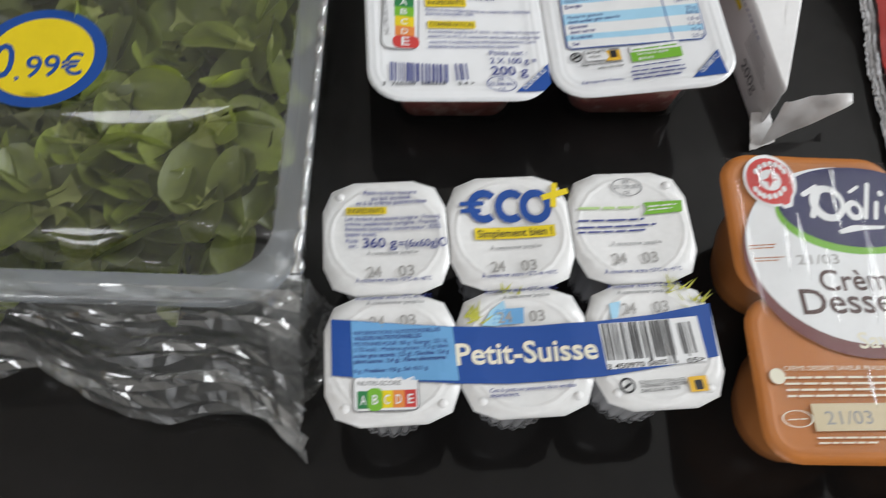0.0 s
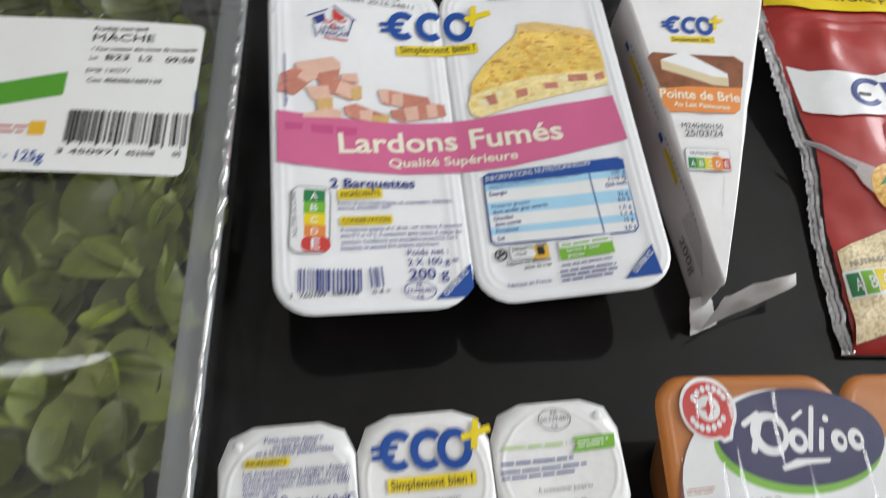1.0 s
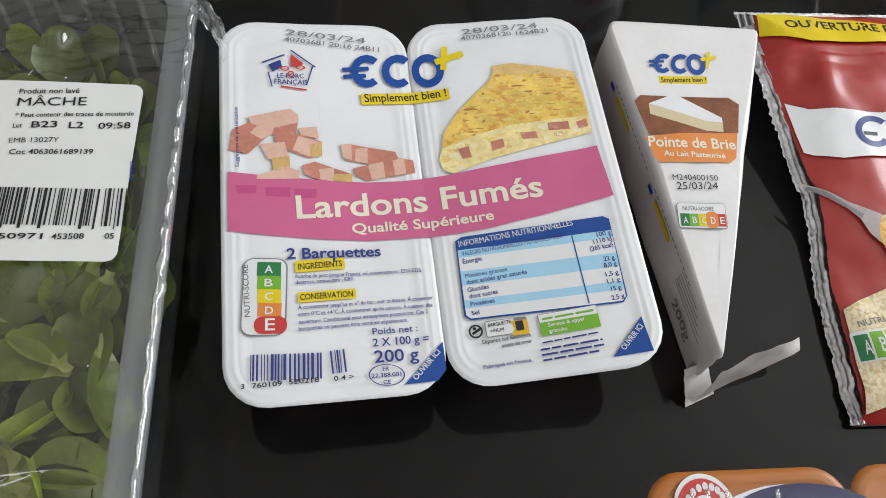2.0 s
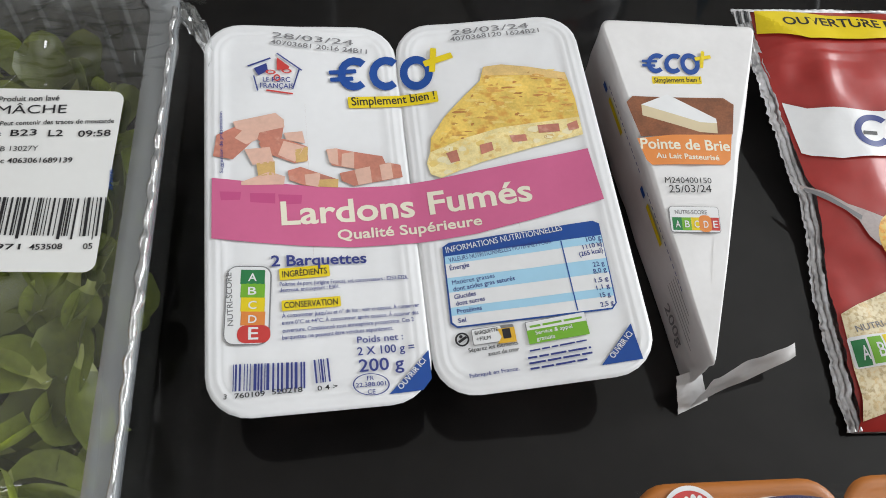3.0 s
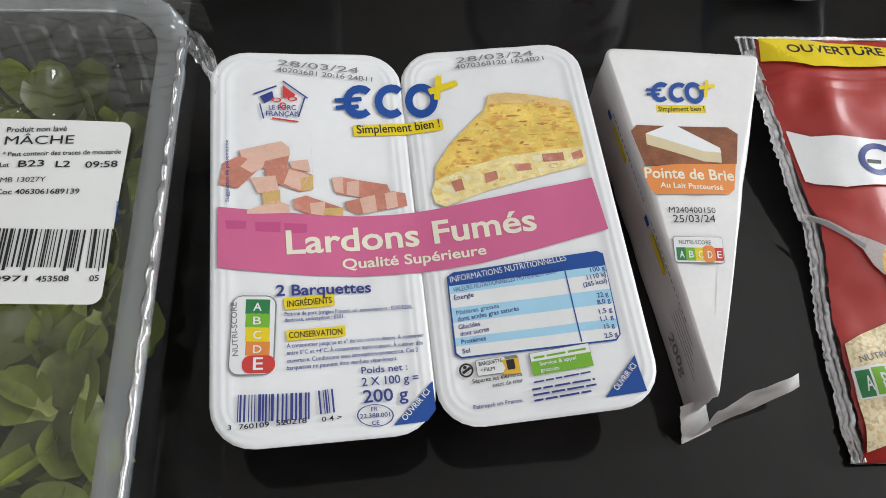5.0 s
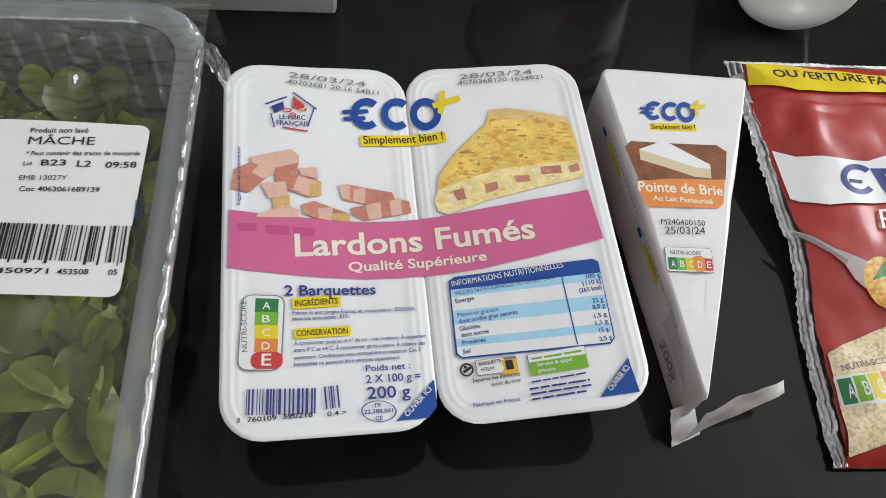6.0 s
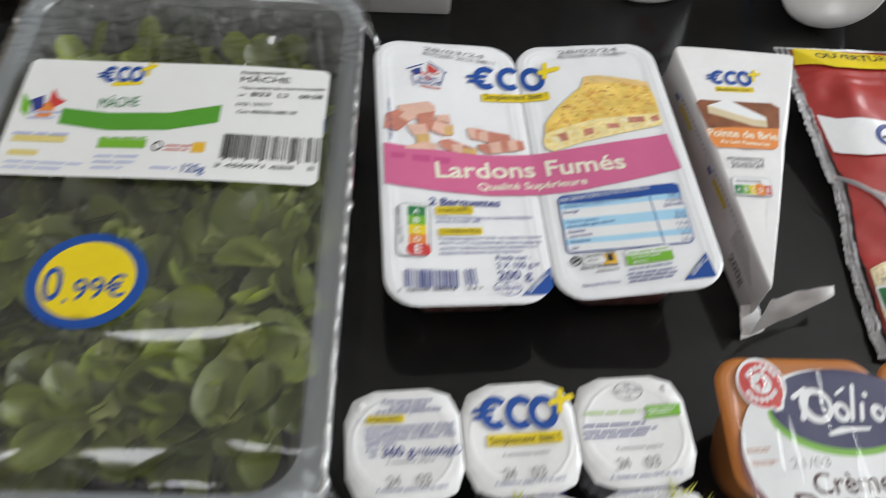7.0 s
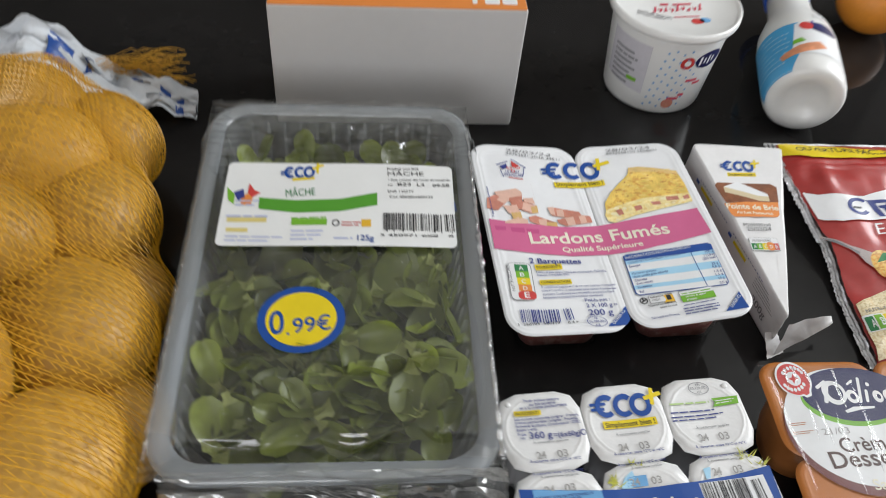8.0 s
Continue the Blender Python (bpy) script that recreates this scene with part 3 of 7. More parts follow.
def wedge_loop(inset, z, amount):
    """The wedge's outline with rounded corners, drawn in and crumpled a little."""
    cx, cy = (sum(p[k] for p in BRIE) / 3 for k in (0, 1))
    corners = [Vector((x, y)) for x, y in BRIE]
    pts = []
    for k in range(3):
        a, b, c = corners[k - 1], corners[k], corners[(k + 1) % 3]
        ea, ec = (a - b).normalized(), (c - b).normalized()
        r = 0.004
        for q in range(5):
            t = q / 4
            p = b + ea * r * (1 - t) ** 2 + ec * r * t ** 2
            pts.append(p)
        for q in range(1, 24):
            pts.append(b + ec * r + (c - b - ec * 2 * r) * q / 24)
    out = []
    for p in pts:
        d = Vector((cx, cy)) - p
        p = p + d.normalized() * (inset + wob(p.x, p.y, z, 60, amount) + wob(p.x, p.y, z, 190, amount * 0.4))
        out.append((p.x, p.y, z))
    return out


def brie_wedge():
    wedge = thing("brie_wedge", pose(0, 0, 0), "wedge of brie in white waxed paper", "cheese")
    loops = [wedge_loop(0.002, 0.0, 0.0008), wedge_loop(0.0, 0.002, 0.001), wedge_loop(0.0004, 0.008, 0.0016), wedge_loop(0.0, 0.015, 0.0016), wedge_loop(0.0004, 0.022, 0.0016),
             wedge_loop(0.0, 0.029, 0.0016), wedge_loop(0.0005, 0.036, 0.0014), wedge_loop(0.0, 0.0415, 0.0010)]
    loops = [[(x, y, z * brie_top(x, y) / 0.0435) for x, y, z in loop] for loop in loops]
    for d in (0.0012, 0.003, 0.006, 0.009, 0.012, 0.015, 0.018, 0.021, 0.024):
        loops.append([(x, y, brie_top(x, y)) for x, y, _ in wedge_loop(d, 0.0435, 0.0)])
    part("wrapper", loft(loops), WAX_PAPER, wedge, "creased white waxed paper", smooth=True)

    def flap(u, v):
        # folded paper tail, upright at the tip and curling out to the side
        x = 0.1630 + 0.044 * u
        y = 0.2465 + 0.0195 * u ** 1.15 + 0.0015 * math.sin(u * 5)
        z = 0.001 + v * (0.030 * (1 - u) ** 0.9 + 0.005 * (1 - u ** 6)) + 0.016 * u ** 1.5
        return (x - 0.001 * v + 0.002 * v * u, y + 0.006 * v * (0.4 + 0.6 * u) + wob(x, y, z, 90, 0.0012), z)

    part("paper_tail", sheet(18, 8, flap), WAX_PAPER, wedge, "folded paper end", smooth=True)

    def tuck(u, v):
        return (0.158 + 0.014 * u - 0.004 * v, 0.2440 + 0.006 * u + 0.012 * v, 0.001 + 0.016 * v * (1 - 0.5 * u) + wob(u, v, 0, 6, 0.0015))

    part("paper_tuck", sheet(8, 8, tuck), WAX_PAPER, wedge, "tucked paper corner", smooth=True)
    return wedge


def brie_print(x, y):
    return brie_top(x, y) + 0.0003


brie = brie_wedge()

# bag of grated cheese


BAG_L = 0.2125


def bag_edge(v):
    """Outer line of the long seal, leaning out towards the top and a little wavy."""
    return 0.002 + 0.0028 * math.exp(-((v - 0.46) / 0.10) ** 2) - 0.0165 * max(0, v - 0.52) / 0.48 + wob(v, 0, 0, 22, 0.0010) + wob(v, 3, 0, 90, 0.0006)


def bag_rise(y):
    """The bag lies flat at its foot and lifts towards the opening."""
    t = min(1.0, max(0.0, (y / BAG_L - 0.25) / 0.75))
    return 0.004 + 0.020 * t * t * (3 - 2 * t)


def bag_top(x, y):
    u, v = x / 0.165, y / BAG_L
    edge = min(max(u + 0.03, 0), max(1 - u, 0), max(v, 0) * 1.4, max(1.0 - v, 0) * 1.1)
    swell = 1 - math.exp(-max(edge, 0) * 9)
    dent = -0.0045 * math.exp(-((x - 0.010) / 0.007) ** 2 - ((y - 0.172) / 0.010) ** 2) + 0.002 * math.exp(-((x - 0.022) / 0.005) ** 2 - ((y - 0.166) / 0.016) ** 2)
    zip_line = 0.0012 * math.exp(-((y - 0.186) / 0.0016) ** 2) + 0.0009 * math.exp(-((y - 0.180) / 0.0012) ** 2)
    return bag_rise(y) + 0.011 * swell + wob(x, y, 0, 30, 0.0035) * swell + wob(x, y, 0, 70, 0.0011) * min(1, swell * 2 + 0.2) + dent * swell + zip_line * min(1, swell * 3)


def grated_bag(m):
    bag = thing("grated_cheese_bag", m, "red and white foil bag of grated cheese", "food bag")
    def front(u, v):
        left = bag_edge(v) + 0.0055
        x = left + (0.165 - left) * u
        return (x, BAG_L * v, bag_top(x, BAG_L * v))

    part("front", sheet(84, 110, front), RED_FOIL, bag, "crinkled red printed film", smooth=True)
    part("back", sheet(12, 16, lambda u, v: (bag_edge(v) + 0.004 + (0.161 - bag_edge(v)) * u, BAG_L * v, max(0.0012, bag_rise(BAG_L * v) - 0.004 + 0.001 * math.sin(u * 3.1) * math.sin(v * 3.1)))), FOIL, bag, "silver foil back", smooth=True)

    def fin(u, v):
        # pressed seal with fine ridges along it and a ragged outer line
        x = bag_edge(v) + 0.0012 + 0.0056 * u - (1 - u) * abs(wob(0, v, 0, 240, 0.0008))
        z = bag_rise(BAG_L * v) - 0.0012 + 0.0020 * u + wob(v, u, 5, 60, 0.0012) * (1 - u) + 0.0006 * math.sin(u * 15 + 2 * wob(v, 0, 0, 14, 1.0)) + 0.0003 * math.sin(v * 300) * (1 - u) + wob(v, u * 0.4, 9, 26, 0.0012)
        return (x, BAG_L * v, max(0.0016, z))

    part("side_seal", sheet(10, 260, fin), SEAL_FOIL, bag, "crimped silver side seal", smooth=True)
    part("top_seal", sheet(120, 5, lambda u, v: (-0.0145 + 0.180 * u, BAG_L - 0.0012 + 0.0022 * v, bag_rise(BAG_L) + 0.0006 + 0.0002 * math.sin(u * 260) * v + wob(u, v, 0, 9, 0.001))), SEAL_FOIL, bag, "crimped end seal", smooth=True)
    for k in range(5):
        part("seal_mark", box(-0.0138 + 0.0019 * k, -0.0128 + 0.0019 * k, BAG_L - 0.010 + 0.0006 * k, BAG_L - 0.001, bag_rise(BAG_L) + 0.0012, bag_rise(BAG_L) + 0.0016), INK_BLACK if k % 2 else SEAL_FOIL, bag)
    part("seal_corner", sheet(6, 6, lambda u, v: (-0.0145 + 0.013 * u + 0.004 * (1 - v) * (1 - u), BAG_L - 0.014 + 0.0145 * v, bag_rise(BAG_L) + 0.0002 + 0.0006 * math.sin(u * 14))), SEAL_FOIL, bag, "flattened silver corner", smooth=True)
    return bag


def bag_print(x, y):
    return bag_top(x, y) + 0.0013


bag = grated_bag(pose(0.2260, 0.2345, 0, 0, 0, 0.5))

# tray of salad in film
TRAY_W, TRAY_L, TRAY_R, TRAY_Z = 0.188, 0.304, 0.028, 0.074


def fold(d, width, slope, run):
    """A sharp fold across the film: a small steep face, then a slow recovery."""
    if d >= 0 or width <= 0.0004:
        return 0.0
    if d > -width:
        return slope * d + 0.03 * width * math.sin(2 * math.pi * d / width)
    return -slope * width * math.exp((d + width) / run)


def film_top(x, y):
    """Stretched film over the tray, sagging a little and folded across."""
    u, v = x / (TRAY_W / 2), y / (TRAY_L / 2)
    sag = max(0, 1 - u ** 4) * max(0, 1 - v ** 4)
    y += 0.008
    return TRAY_Z + 0.0015 - 0.006 * sag + 0.0075 * sag * math.exp(-((y - 0.050) / 0.06) ** 2) \
        + fold(y + 0.0635 - 0.10 * x - wob(x, 0, 7, 22, 0.003), 0.0046 * sag * (0.14 + 0.86 * math.exp(-((x - 0.028) / 0.030) ** 4)), 1.22, 0.012) \
        + fold(y + 0.1165 - 0.05 * x - wob(x, 2, 0, 30, 0.006), 0.0040 * max(0.0, 0.7 + wob(x, 0, 0, 36, 1.7)), 1.04, 0.005) \
        + fold(y + 0.1245 + 0.10 * x - wob(x, 4, 0, 26, 0.006), 0.0038 * max(0.0, 0.6 + wob(x, 4, 0, 40, 1.8)), 1.00, 0.005) \
        + fold(y + 0.1340 - 0.02 * x - wob(x, 6, 0, 34, 0.005), 0.0032 * max(0.0, 0.4 + wob(x, 8, 0, 44, 1.8)), 0.98, 0.004) + wob(x * 0.4, y, 0, 40, 0.0008) * sag \
        + (abs(wob(x, y * 0.5, 5, 110, 0.0042)) + abs(wob(x * 0.4, y, 9, 150, 0.0050))) * min(1.0, max(0.0, (y - 0.090) / 0.02)) * max(0.0, 1 - u ** 6)


def leaf_mesh(name, length, width, cup, bend, seed):
    """A spoon-shaped leaf, root at the origin, growing along y."""
    bm = sheet(4, 8, lambda u, v: (0, 0, 0))
    bm.verts.ensure_lookup_table()
    n = 0
    for i in range(5):
        for j in range(9):
            u, v = i / 4 * 2 - 1, j / 8
            t = max(0.0, (v - 0.18) / 0.82)
            half = width * 0.5 * max(0.11, math.sqrt(max(0.0, 1 - ((t - 0.60) / (0.62 if t < 0.60 else 0.41)) ** 2)))
            x = u * half
            z = cup * (u * u) * half + bend * v * v * length + wob(x * 60, v * 3, seed, 1.0, 0.0016)
            bm.verts[n].co = (x, v * length * (1 - 0.15 * abs(bend) * v), z - 0.0006 * (1 - abs(u)))
            n += 1
    me = bpy.data.meshes.new(name)
    bm.to_mesh(me)
    bm.free()
    me.materials.append(LEAF)
    me.materials.append(LEAF_PALE)
    for k, p in enumerate(me.polygons):
        if k % 8 < 2:
            p.material_index = 1
    me.shade_smooth()
    return me


def salad_tray(m):
    tray = thing("salad_tray", m, "clear tray of green lamb's lettuce wrapped in film", "salad")
    loops = [flat(rounded(TRAY_W - 2 * d, TRAY_L - 2 * d, max(TRAY_R - d * 0.4, 0.012), 8), z) for d, z in
             ((0.026, 0.0), (0.022, 0.0025), (0.0155, 0.040), (0.0125, 0.066), (0.0118, 0.0715))]
    part("tray_body", loft(loops, cap_high=False), TRAY_WALL, tray, "clear ribbed plastic tray", smooth=True)
    rim = [flat(rounded(TRAY_W - 2 * d, TRAY_L - 2 * d, max(TRAY_R - d * 0.6, 0.012), 8), z) for d, z in
           ((0.0118, 0.0715), (0.0110, 0.0738), (0.0030, 0.0742), (0.0010, 0.0735), (0.0, 0.0715), (0.0006, 0.0680))]
    part("tray_rim", loft(rim, cap_low=False, cap_high=False), RIM, tray, "milky flanged rim", smooth=True)
    for k in range(23):
        for sx in (-1, 1):
            y = -0.121 + k * 0.011
            part("tray_rib", loft([[(sx * (TRAY_W / 2 - d + o * 0.0012), y + s * 0.0012, z) for s, o in ((-1, 0), (0, -1), (1, 0))] for d, z in ((0.0215, 0.004), (0.0158, 0.040), (0.0130, 0.065))]), TRAY_WALL, tray)
    for k in range(12):
        x = -0.066 + k * 0.012
        part("tray_rib", loft([[(x + s * 0.0012, TRAY_L / 2 - d - o * 0.0012, z) for s, o in ((-1, 0), (0, 1), (1, 0))] for d, z in ((0.0215, 0.004), (0.0158, 0.040), (0.0130, 0.065))]), TRAY_WALL, tray)
    rnd = random.Random(4)
    shapes = [leaf_mesh("leaf", L, W, c, b, s) for L, W, c, b, s in ((0.044, 0.024, 0.5, 0.25, 1), (0.048, 0.028, 0.4, -0.2, 2), (0.038, 0.021, 0.8, 0.5, 3),
                                                                     (0.050, 0.026, 0.3, 0.1, 4), (0.034, 0.022, 0.6, -0.35, 5), (0.044, 0.028, 0.25, 0.4, 6))]

    def leaf(x, y, z, tilt, roll, yaw, shape, scale):
        length = (0.046, 0.052, 0.040, 0.056, 0.036, 0.048)[shape] * scale
        z = min(z, (0.0660 if y > -0.050 else 0.0605) - max(0, math.sin(radians(tilt))) * length - (0.25, 0.0, 0.5, 0.1, 0.0, 0.4)[shape] * length * 0.6)
        ob = new("leaf", shapes[shape])
        ob.parent = tray
        ob.matrix_local = pose(x, y - 0.008, z, tilt, roll, yaw) @ Matrix.Diagonal((scale, scale, scale, 1))

    # the deeper leaves, seen only in the gaps
    bv, bf, deep = [], [], random.Random(12)
    for _ in range(420):
        me = shapes[deep.randrange(6)]
        yaw, s = deep.uniform(0, 360), deep.uniform(0.6, 0.9)
        mm = pose(deep.uniform(-0.050, 0.050), deep.uniform(-0.103, 0.087), deep.uniform(0.008, 0.044), deep.uniform(-30, 15), deep.uniform(-60, 60), yaw) @ Matrix.Diagonal((s, s, s, 1))
        n0 = len(bv)
        bv += [tuple(mm @ v.co) for v in me.vertices]
        bf += [tuple(n0 + k for k in p.vertices) for p in me.polygons]
    bed = bpy.data.meshes.new("leaf_bed")
    bed.from_pydata(bv, [], bf)
    bed.materials.append(LEAF)
    bed.shade_smooth()
    under = tagged(new("leaf_bed", bed), kind="stuff")
    under.parent = tray

    def fits(x, y, yaw, length):
        ex, ey = x - math.sin(radians(yaw)) * length, y + math.cos(radians(yaw)) * length
        return abs(ex) < 0.077 and -0.120 < ey < 0.124

    count = 0
    while count < 280:
        x, y, z = rnd.uniform(-0.066, 0.066), rnd.uniform(-0.114, 0.110), 0.016 + 0.046 * rnd.random() ** 0.5
        base, spread = rnd.uniform(0, 360), rnd.choice((60, 75, 90))
        for k in range(rnd.choice((3, 4, 5))):
            yaw, s = base + k * spread + rnd.uniform(-15, 15), rnd.uniform(0.62, 0.95)
            if fits(x, y, yaw, 0.046 * s):
                leaf(x, y, z + rnd.uniform(-0.002, 0.004), rnd.uniform(-28, 18), rnd.uniform(-45, 45), yaw, rnd.randrange(6), s)
                count += 1
    # leaves pressed along the walls of the tray
    for sx in (-1, 1):
        for k in range(34):
            y = -0.100 + 0.0060 * k
            up = rnd.random() < 0.5
            leaf(sx * rnd.uniform(0.063, 0.069), y + (-0.012 if up else 0.012), rnd.uniform(0.026, 0.056), rnd.uniform(-15, 12), sx * rnd.uniform(-60, 25), (0 if up else 180) + rnd.uniform(-22, 22), rnd.randrange(6), rnd.uniform(0.6, 0.85))
    for sy in (-1, 1):
        for k in range(18):
            x, up = -0.056 + 0.0066 * k, rnd.random() < 0.5
            leaf(x + (0.012 if up else -0.012), (rnd.uniform(0.104, 0.112) if sy > 0 else -rnd.uniform(0.094, 0.100)), rnd.uniform(0.026, 0.054), rnd.uniform(-15, 12), rnd.uniform(-50, 30), (90 if up else 270) + rnd.uniform(-22, 22), rnd.randrange(6), rnd.uniform(0.6, 0.85))
    for k in range(20):
        leaf(-0.062 + 0.0065 * k, rnd.uniform(0.080, 0.108), rnd.uniform(0.048, 0.062), rnd.uniform(-10, 20), rnd.uniform(-50, 50), rnd.uniform(-80, 80), rnd.randrange(6), rnd.uniform(0.45, 0.75))
    for k in range(13):
        leaf(-0.064 + 0.0105 * k, rnd.uniform(0.092, 0.112), rnd.uniform(0.044, 0.060), rnd.uniform(-5, 30), rnd.uniform(-60, 60), rnd.uniform(-70, 70), rnd.randrange(6), rnd.uniform(0.55, 0.85))
    # large rosette just under the film
    for yaw, tilt, roll, shape, s in ((118, -4, 12, 5, 0.95), (172, -8, -10, 3, 0.85), (-112, -2, 14, 1, 0.82), (-150, -6, 30, 0, 0.9), (-78, 4, -20, 4, 0.95)):
        leaf(0.048, -0.058, 0.060, tilt, roll, yaw, shape, s)
    film = part("film", sheet(110, 430, lambda u, v: ((u - 0.5) * (TRAY_W + 0.001), (v - 0.5) * (TRAY_L - 0.002), film_top((u - 0.5) * TRAY_W, (v - 0.5) * TRAY_L))), FILM, tray, "clear stretched film with glints", smooth=True)

    def end_film(u, v):
        # the loose end of the wrapping film, falling from the rim onto the table
        x = -0.085 + 0.180 * u
        reach = 0.010 + 0.026 * u ** 2 + 0.006 * math.sin(u * 13)
        y = -TRAY_L / 2 + 0.006 - (0.006 + reach) * v ** 0.8
        crease = wob(x * 0.25, y, v * 2.2, 24, 0.014) + wob(x, y, v, 90, 0.0060) * (0.2 + u) + abs(wob(x, y * 1.4, v * 2, 150, 0.0050)) * (0.3 + u)
        z = TRAY_Z + 0.001 - (TRAY_Z - 0.006) * v ** 1.4 + crease * math.sin(math.pi * min(1, v + 0.05))
        return (x + wob(y, x, v, 30, 0.005) * v, y + wob(x, v, 1, 34, 0.007) * v, max(z, 0.0015))

    part("film_end", sheet(46, 26, end_film), FILM_CRUMPLED, tray, "loose crumpled film end")

    def corner_film(u, v):
        a = radians(-80 + 75 * u)
        r = 0.012 + 0.038 * v
        x, y = 0.078 + r * math.cos(a) * 0.55, -0.128 + r * math.sin(a)
        z = 0.070 - 0.064 * v ** 1.2 + wob(x, y, v, 90, 0.012) * v + abs(wob(x, y, v, 190, 0.007)) * v
        return (x, y, max(z, 0.0015))

    # edge of the film folded over the long rims
    for sx in (-1, 1):
        path = [(sx * (TRAY_W / 2 - 0.0012 + wob(k * 0.3, sx, 0, 1, 0.0012)), -TRAY_L / 2 + 0.012 + k * 0.0022, TRAY_Z + 0.0012 + wob(k * 0.4, sx, 3, 1, 0.0012)) for k in range(121)]
        # the right fold's window gleam is put into a wider, milkier, glossier strip
        part("film_fold", loft([[(x + r * math.cos(a) * (0.6 + abs(wob(y, 0, 0, 90, 1.4))), y, z + r * math.sin(a)) for a in (0, 1.26, 2.51, 3.77, 5.03)] for x, y, z in path for r in ((0.0016,) if sx > 0 else (0.0007,))]), FILM_FOLD if sx > 0 else FILM, tray, "glinting folded film edge", smooth=True)
    part("film_corner", sheet(26, 18, corner_film), FILM_CRUMPLED, tray, "crumpled film corner")

    def far_film(u, v):
        x = -0.095 + 0.19 * u
        y = TRAY_L / 2 - 0.004 + 0.014 * v + wob(x, v, 2, 90, 0.004) * v
        return (x, y, max(0.0015, TRAY_Z + 0.002 - 0.04 * v ** 1.5 + wob(x, v, 3, 120, 0.008) * v))

    def far_corner(sx):
        # crumpled tip of the film beside the far corner
        def at(u, v):
            x = sx * (0.072 + 0.026 * u + 0.004 * v)
            y = TRAY_L / 2 - 0.006 - 0.030 * u + 0.012 * v * (1 - u) + wob(u, v, sx, 5, 0.003)
            z = 0.075 - 0.020 * v * v - 0.006 * u + wob(u * 2, v, sx + 4, 6, 0.007) * (0.3 + v)
            return (x + sx * 0.010 * v * math.sin(math.pi * u), y, z)
        part("film_corner", sheet(16, 12, at), FILM_CRUMPLED, tray, "crumpled film corner")

    far_corner(1)
    far_corner(-1)
    part("film_far_end", sheet(60, 12, far_film), FILM_CRUMPLED, tray, "gathered film end")
    for sx in (-1, 1):
        part("film_side", sheet(4, 60, lambda u, v: (sx * (TRAY_W / 2 + 0.0005 - 0.010 * u * u), (v - 0.5) * (TRAY_L - 0.03), TRAY_Z + 0.001 - 0.062 * u + wob(u, v * 6, sx, 3, 0.001))), FILM, tray, smooth=True)
    # small wrinkles in the film
    crinkle, ridges = random.Random(33), []
    for _ in range(85):
        x, y, a, n = crinkle.uniform(-0.080, 0.080), crinkle.uniform(-0.128, 0.128), crinkle.uniform(0, 6.3), crinkle.randrange(4, 12)
        ridge = []
        for k in range(n):
            r = 0.00022 * math.sin(math.pi * (k + 0.3) / n)
            z = film_top(x, y) + 0.0001
            ridge.append([(x - math.sin(a) * r * c, y + math.cos(a) * r * c, z + r * e) for c, e in ((1, 0), (0, 1), (-1, 0), (0, -1))])
            a += crinkle.uniform(-0.35, 0.35)
            x, y = x + math.cos(a) * 0.0008, y + math.sin(a) * 0.0008
        if max(abs(x), 0) < 0.086 and abs(y) < 0.136:
            ridges.append(loft(ridge))
    tagged(part("film_wrinkle", join(ridges), DROP, tray, "fine glinting wrinkles", smooth=True), kind="stuff")
    # drops of water under the film
    rain, drops = random.Random(21), []
    for _ in range(130):
        x, y, r = rain.uniform(-0.078, 0.078), rain.uniform(-0.125, 0.125), rain.uniform(0.0002, 0.0007) * rain.uniform(0.6, 1.3)
        b = bmesh.new()
        bmesh.ops.create_icosphere(b, subdivisions=1, radius=r)
        for v in b.verts:
            v.co = (v.co.x + x, v.co.y * 1.6 + y, v.co.z * 0.5 + film_top(x, y) - 0.0004)
        drops.append(b)
    tagged(part("water_drop", join(drops), DROP, tray, "small water drops", smooth=True), kind="stuff")
    return tray


salad = salad_tray(pose(-0.1440, 0.2720, 0, 0, 0, 0.6))


def label_top(x, y):
    return 0.0780 + 0.0008 * math.sin(x * 30 + 1) + wob(x, y, 0, 14, 0.0008)


def sticker_top(x, y):
    return 0.0718 + 0.0004 * math.sin(x * 60)


LABEL_PAPER = material("white_label_stock", (0.77, 0.775, 0.765), rough=0.35, var=0.02, coat=0.3, bump=0.05, bump_scale=40)
salad_label = tagged(part("paper_label", face_mesh(rounded(153.0, 76.0, 4.0, 5), 4.0), LABEL_PAPER, None), "white printed paper label stuck on the film")
for v in salad_label.data.vertices:
    v.co = (v.co.x / 1000, v.co.y / 1000, label_top(v.co.x / 1000, v.co.y / 1000))
salad_label.parent, salad_label.matrix_parent_inverse = salad, salad.matrix_world.inverted()
salad_label.location = (-0.1425, 0.3150, 0)
price_sticker = tagged(part("price_sticker", face_mesh(circle(26.0, 64, ry=24.6), 4.0), BLUE, None), "blue and yellow oval price sticker")
for v in price_sticker.data.vertices:
    v.co = (v.co.x / 1000, v.co.y / 1000, sticker_top(v.co.x / 1000, v.co.y / 1000))
price_sticker.parent, price_sticker.matrix_parent_inverse = salad, salad.matrix_world.inverted()
price_sticker.location = (-0.1616, 0.2247, 0)
ink_disc(price_sticker, sticker_top, 0, 0, 21.0, 19.8, 0, YELLOW, 1, name="sticker_field")


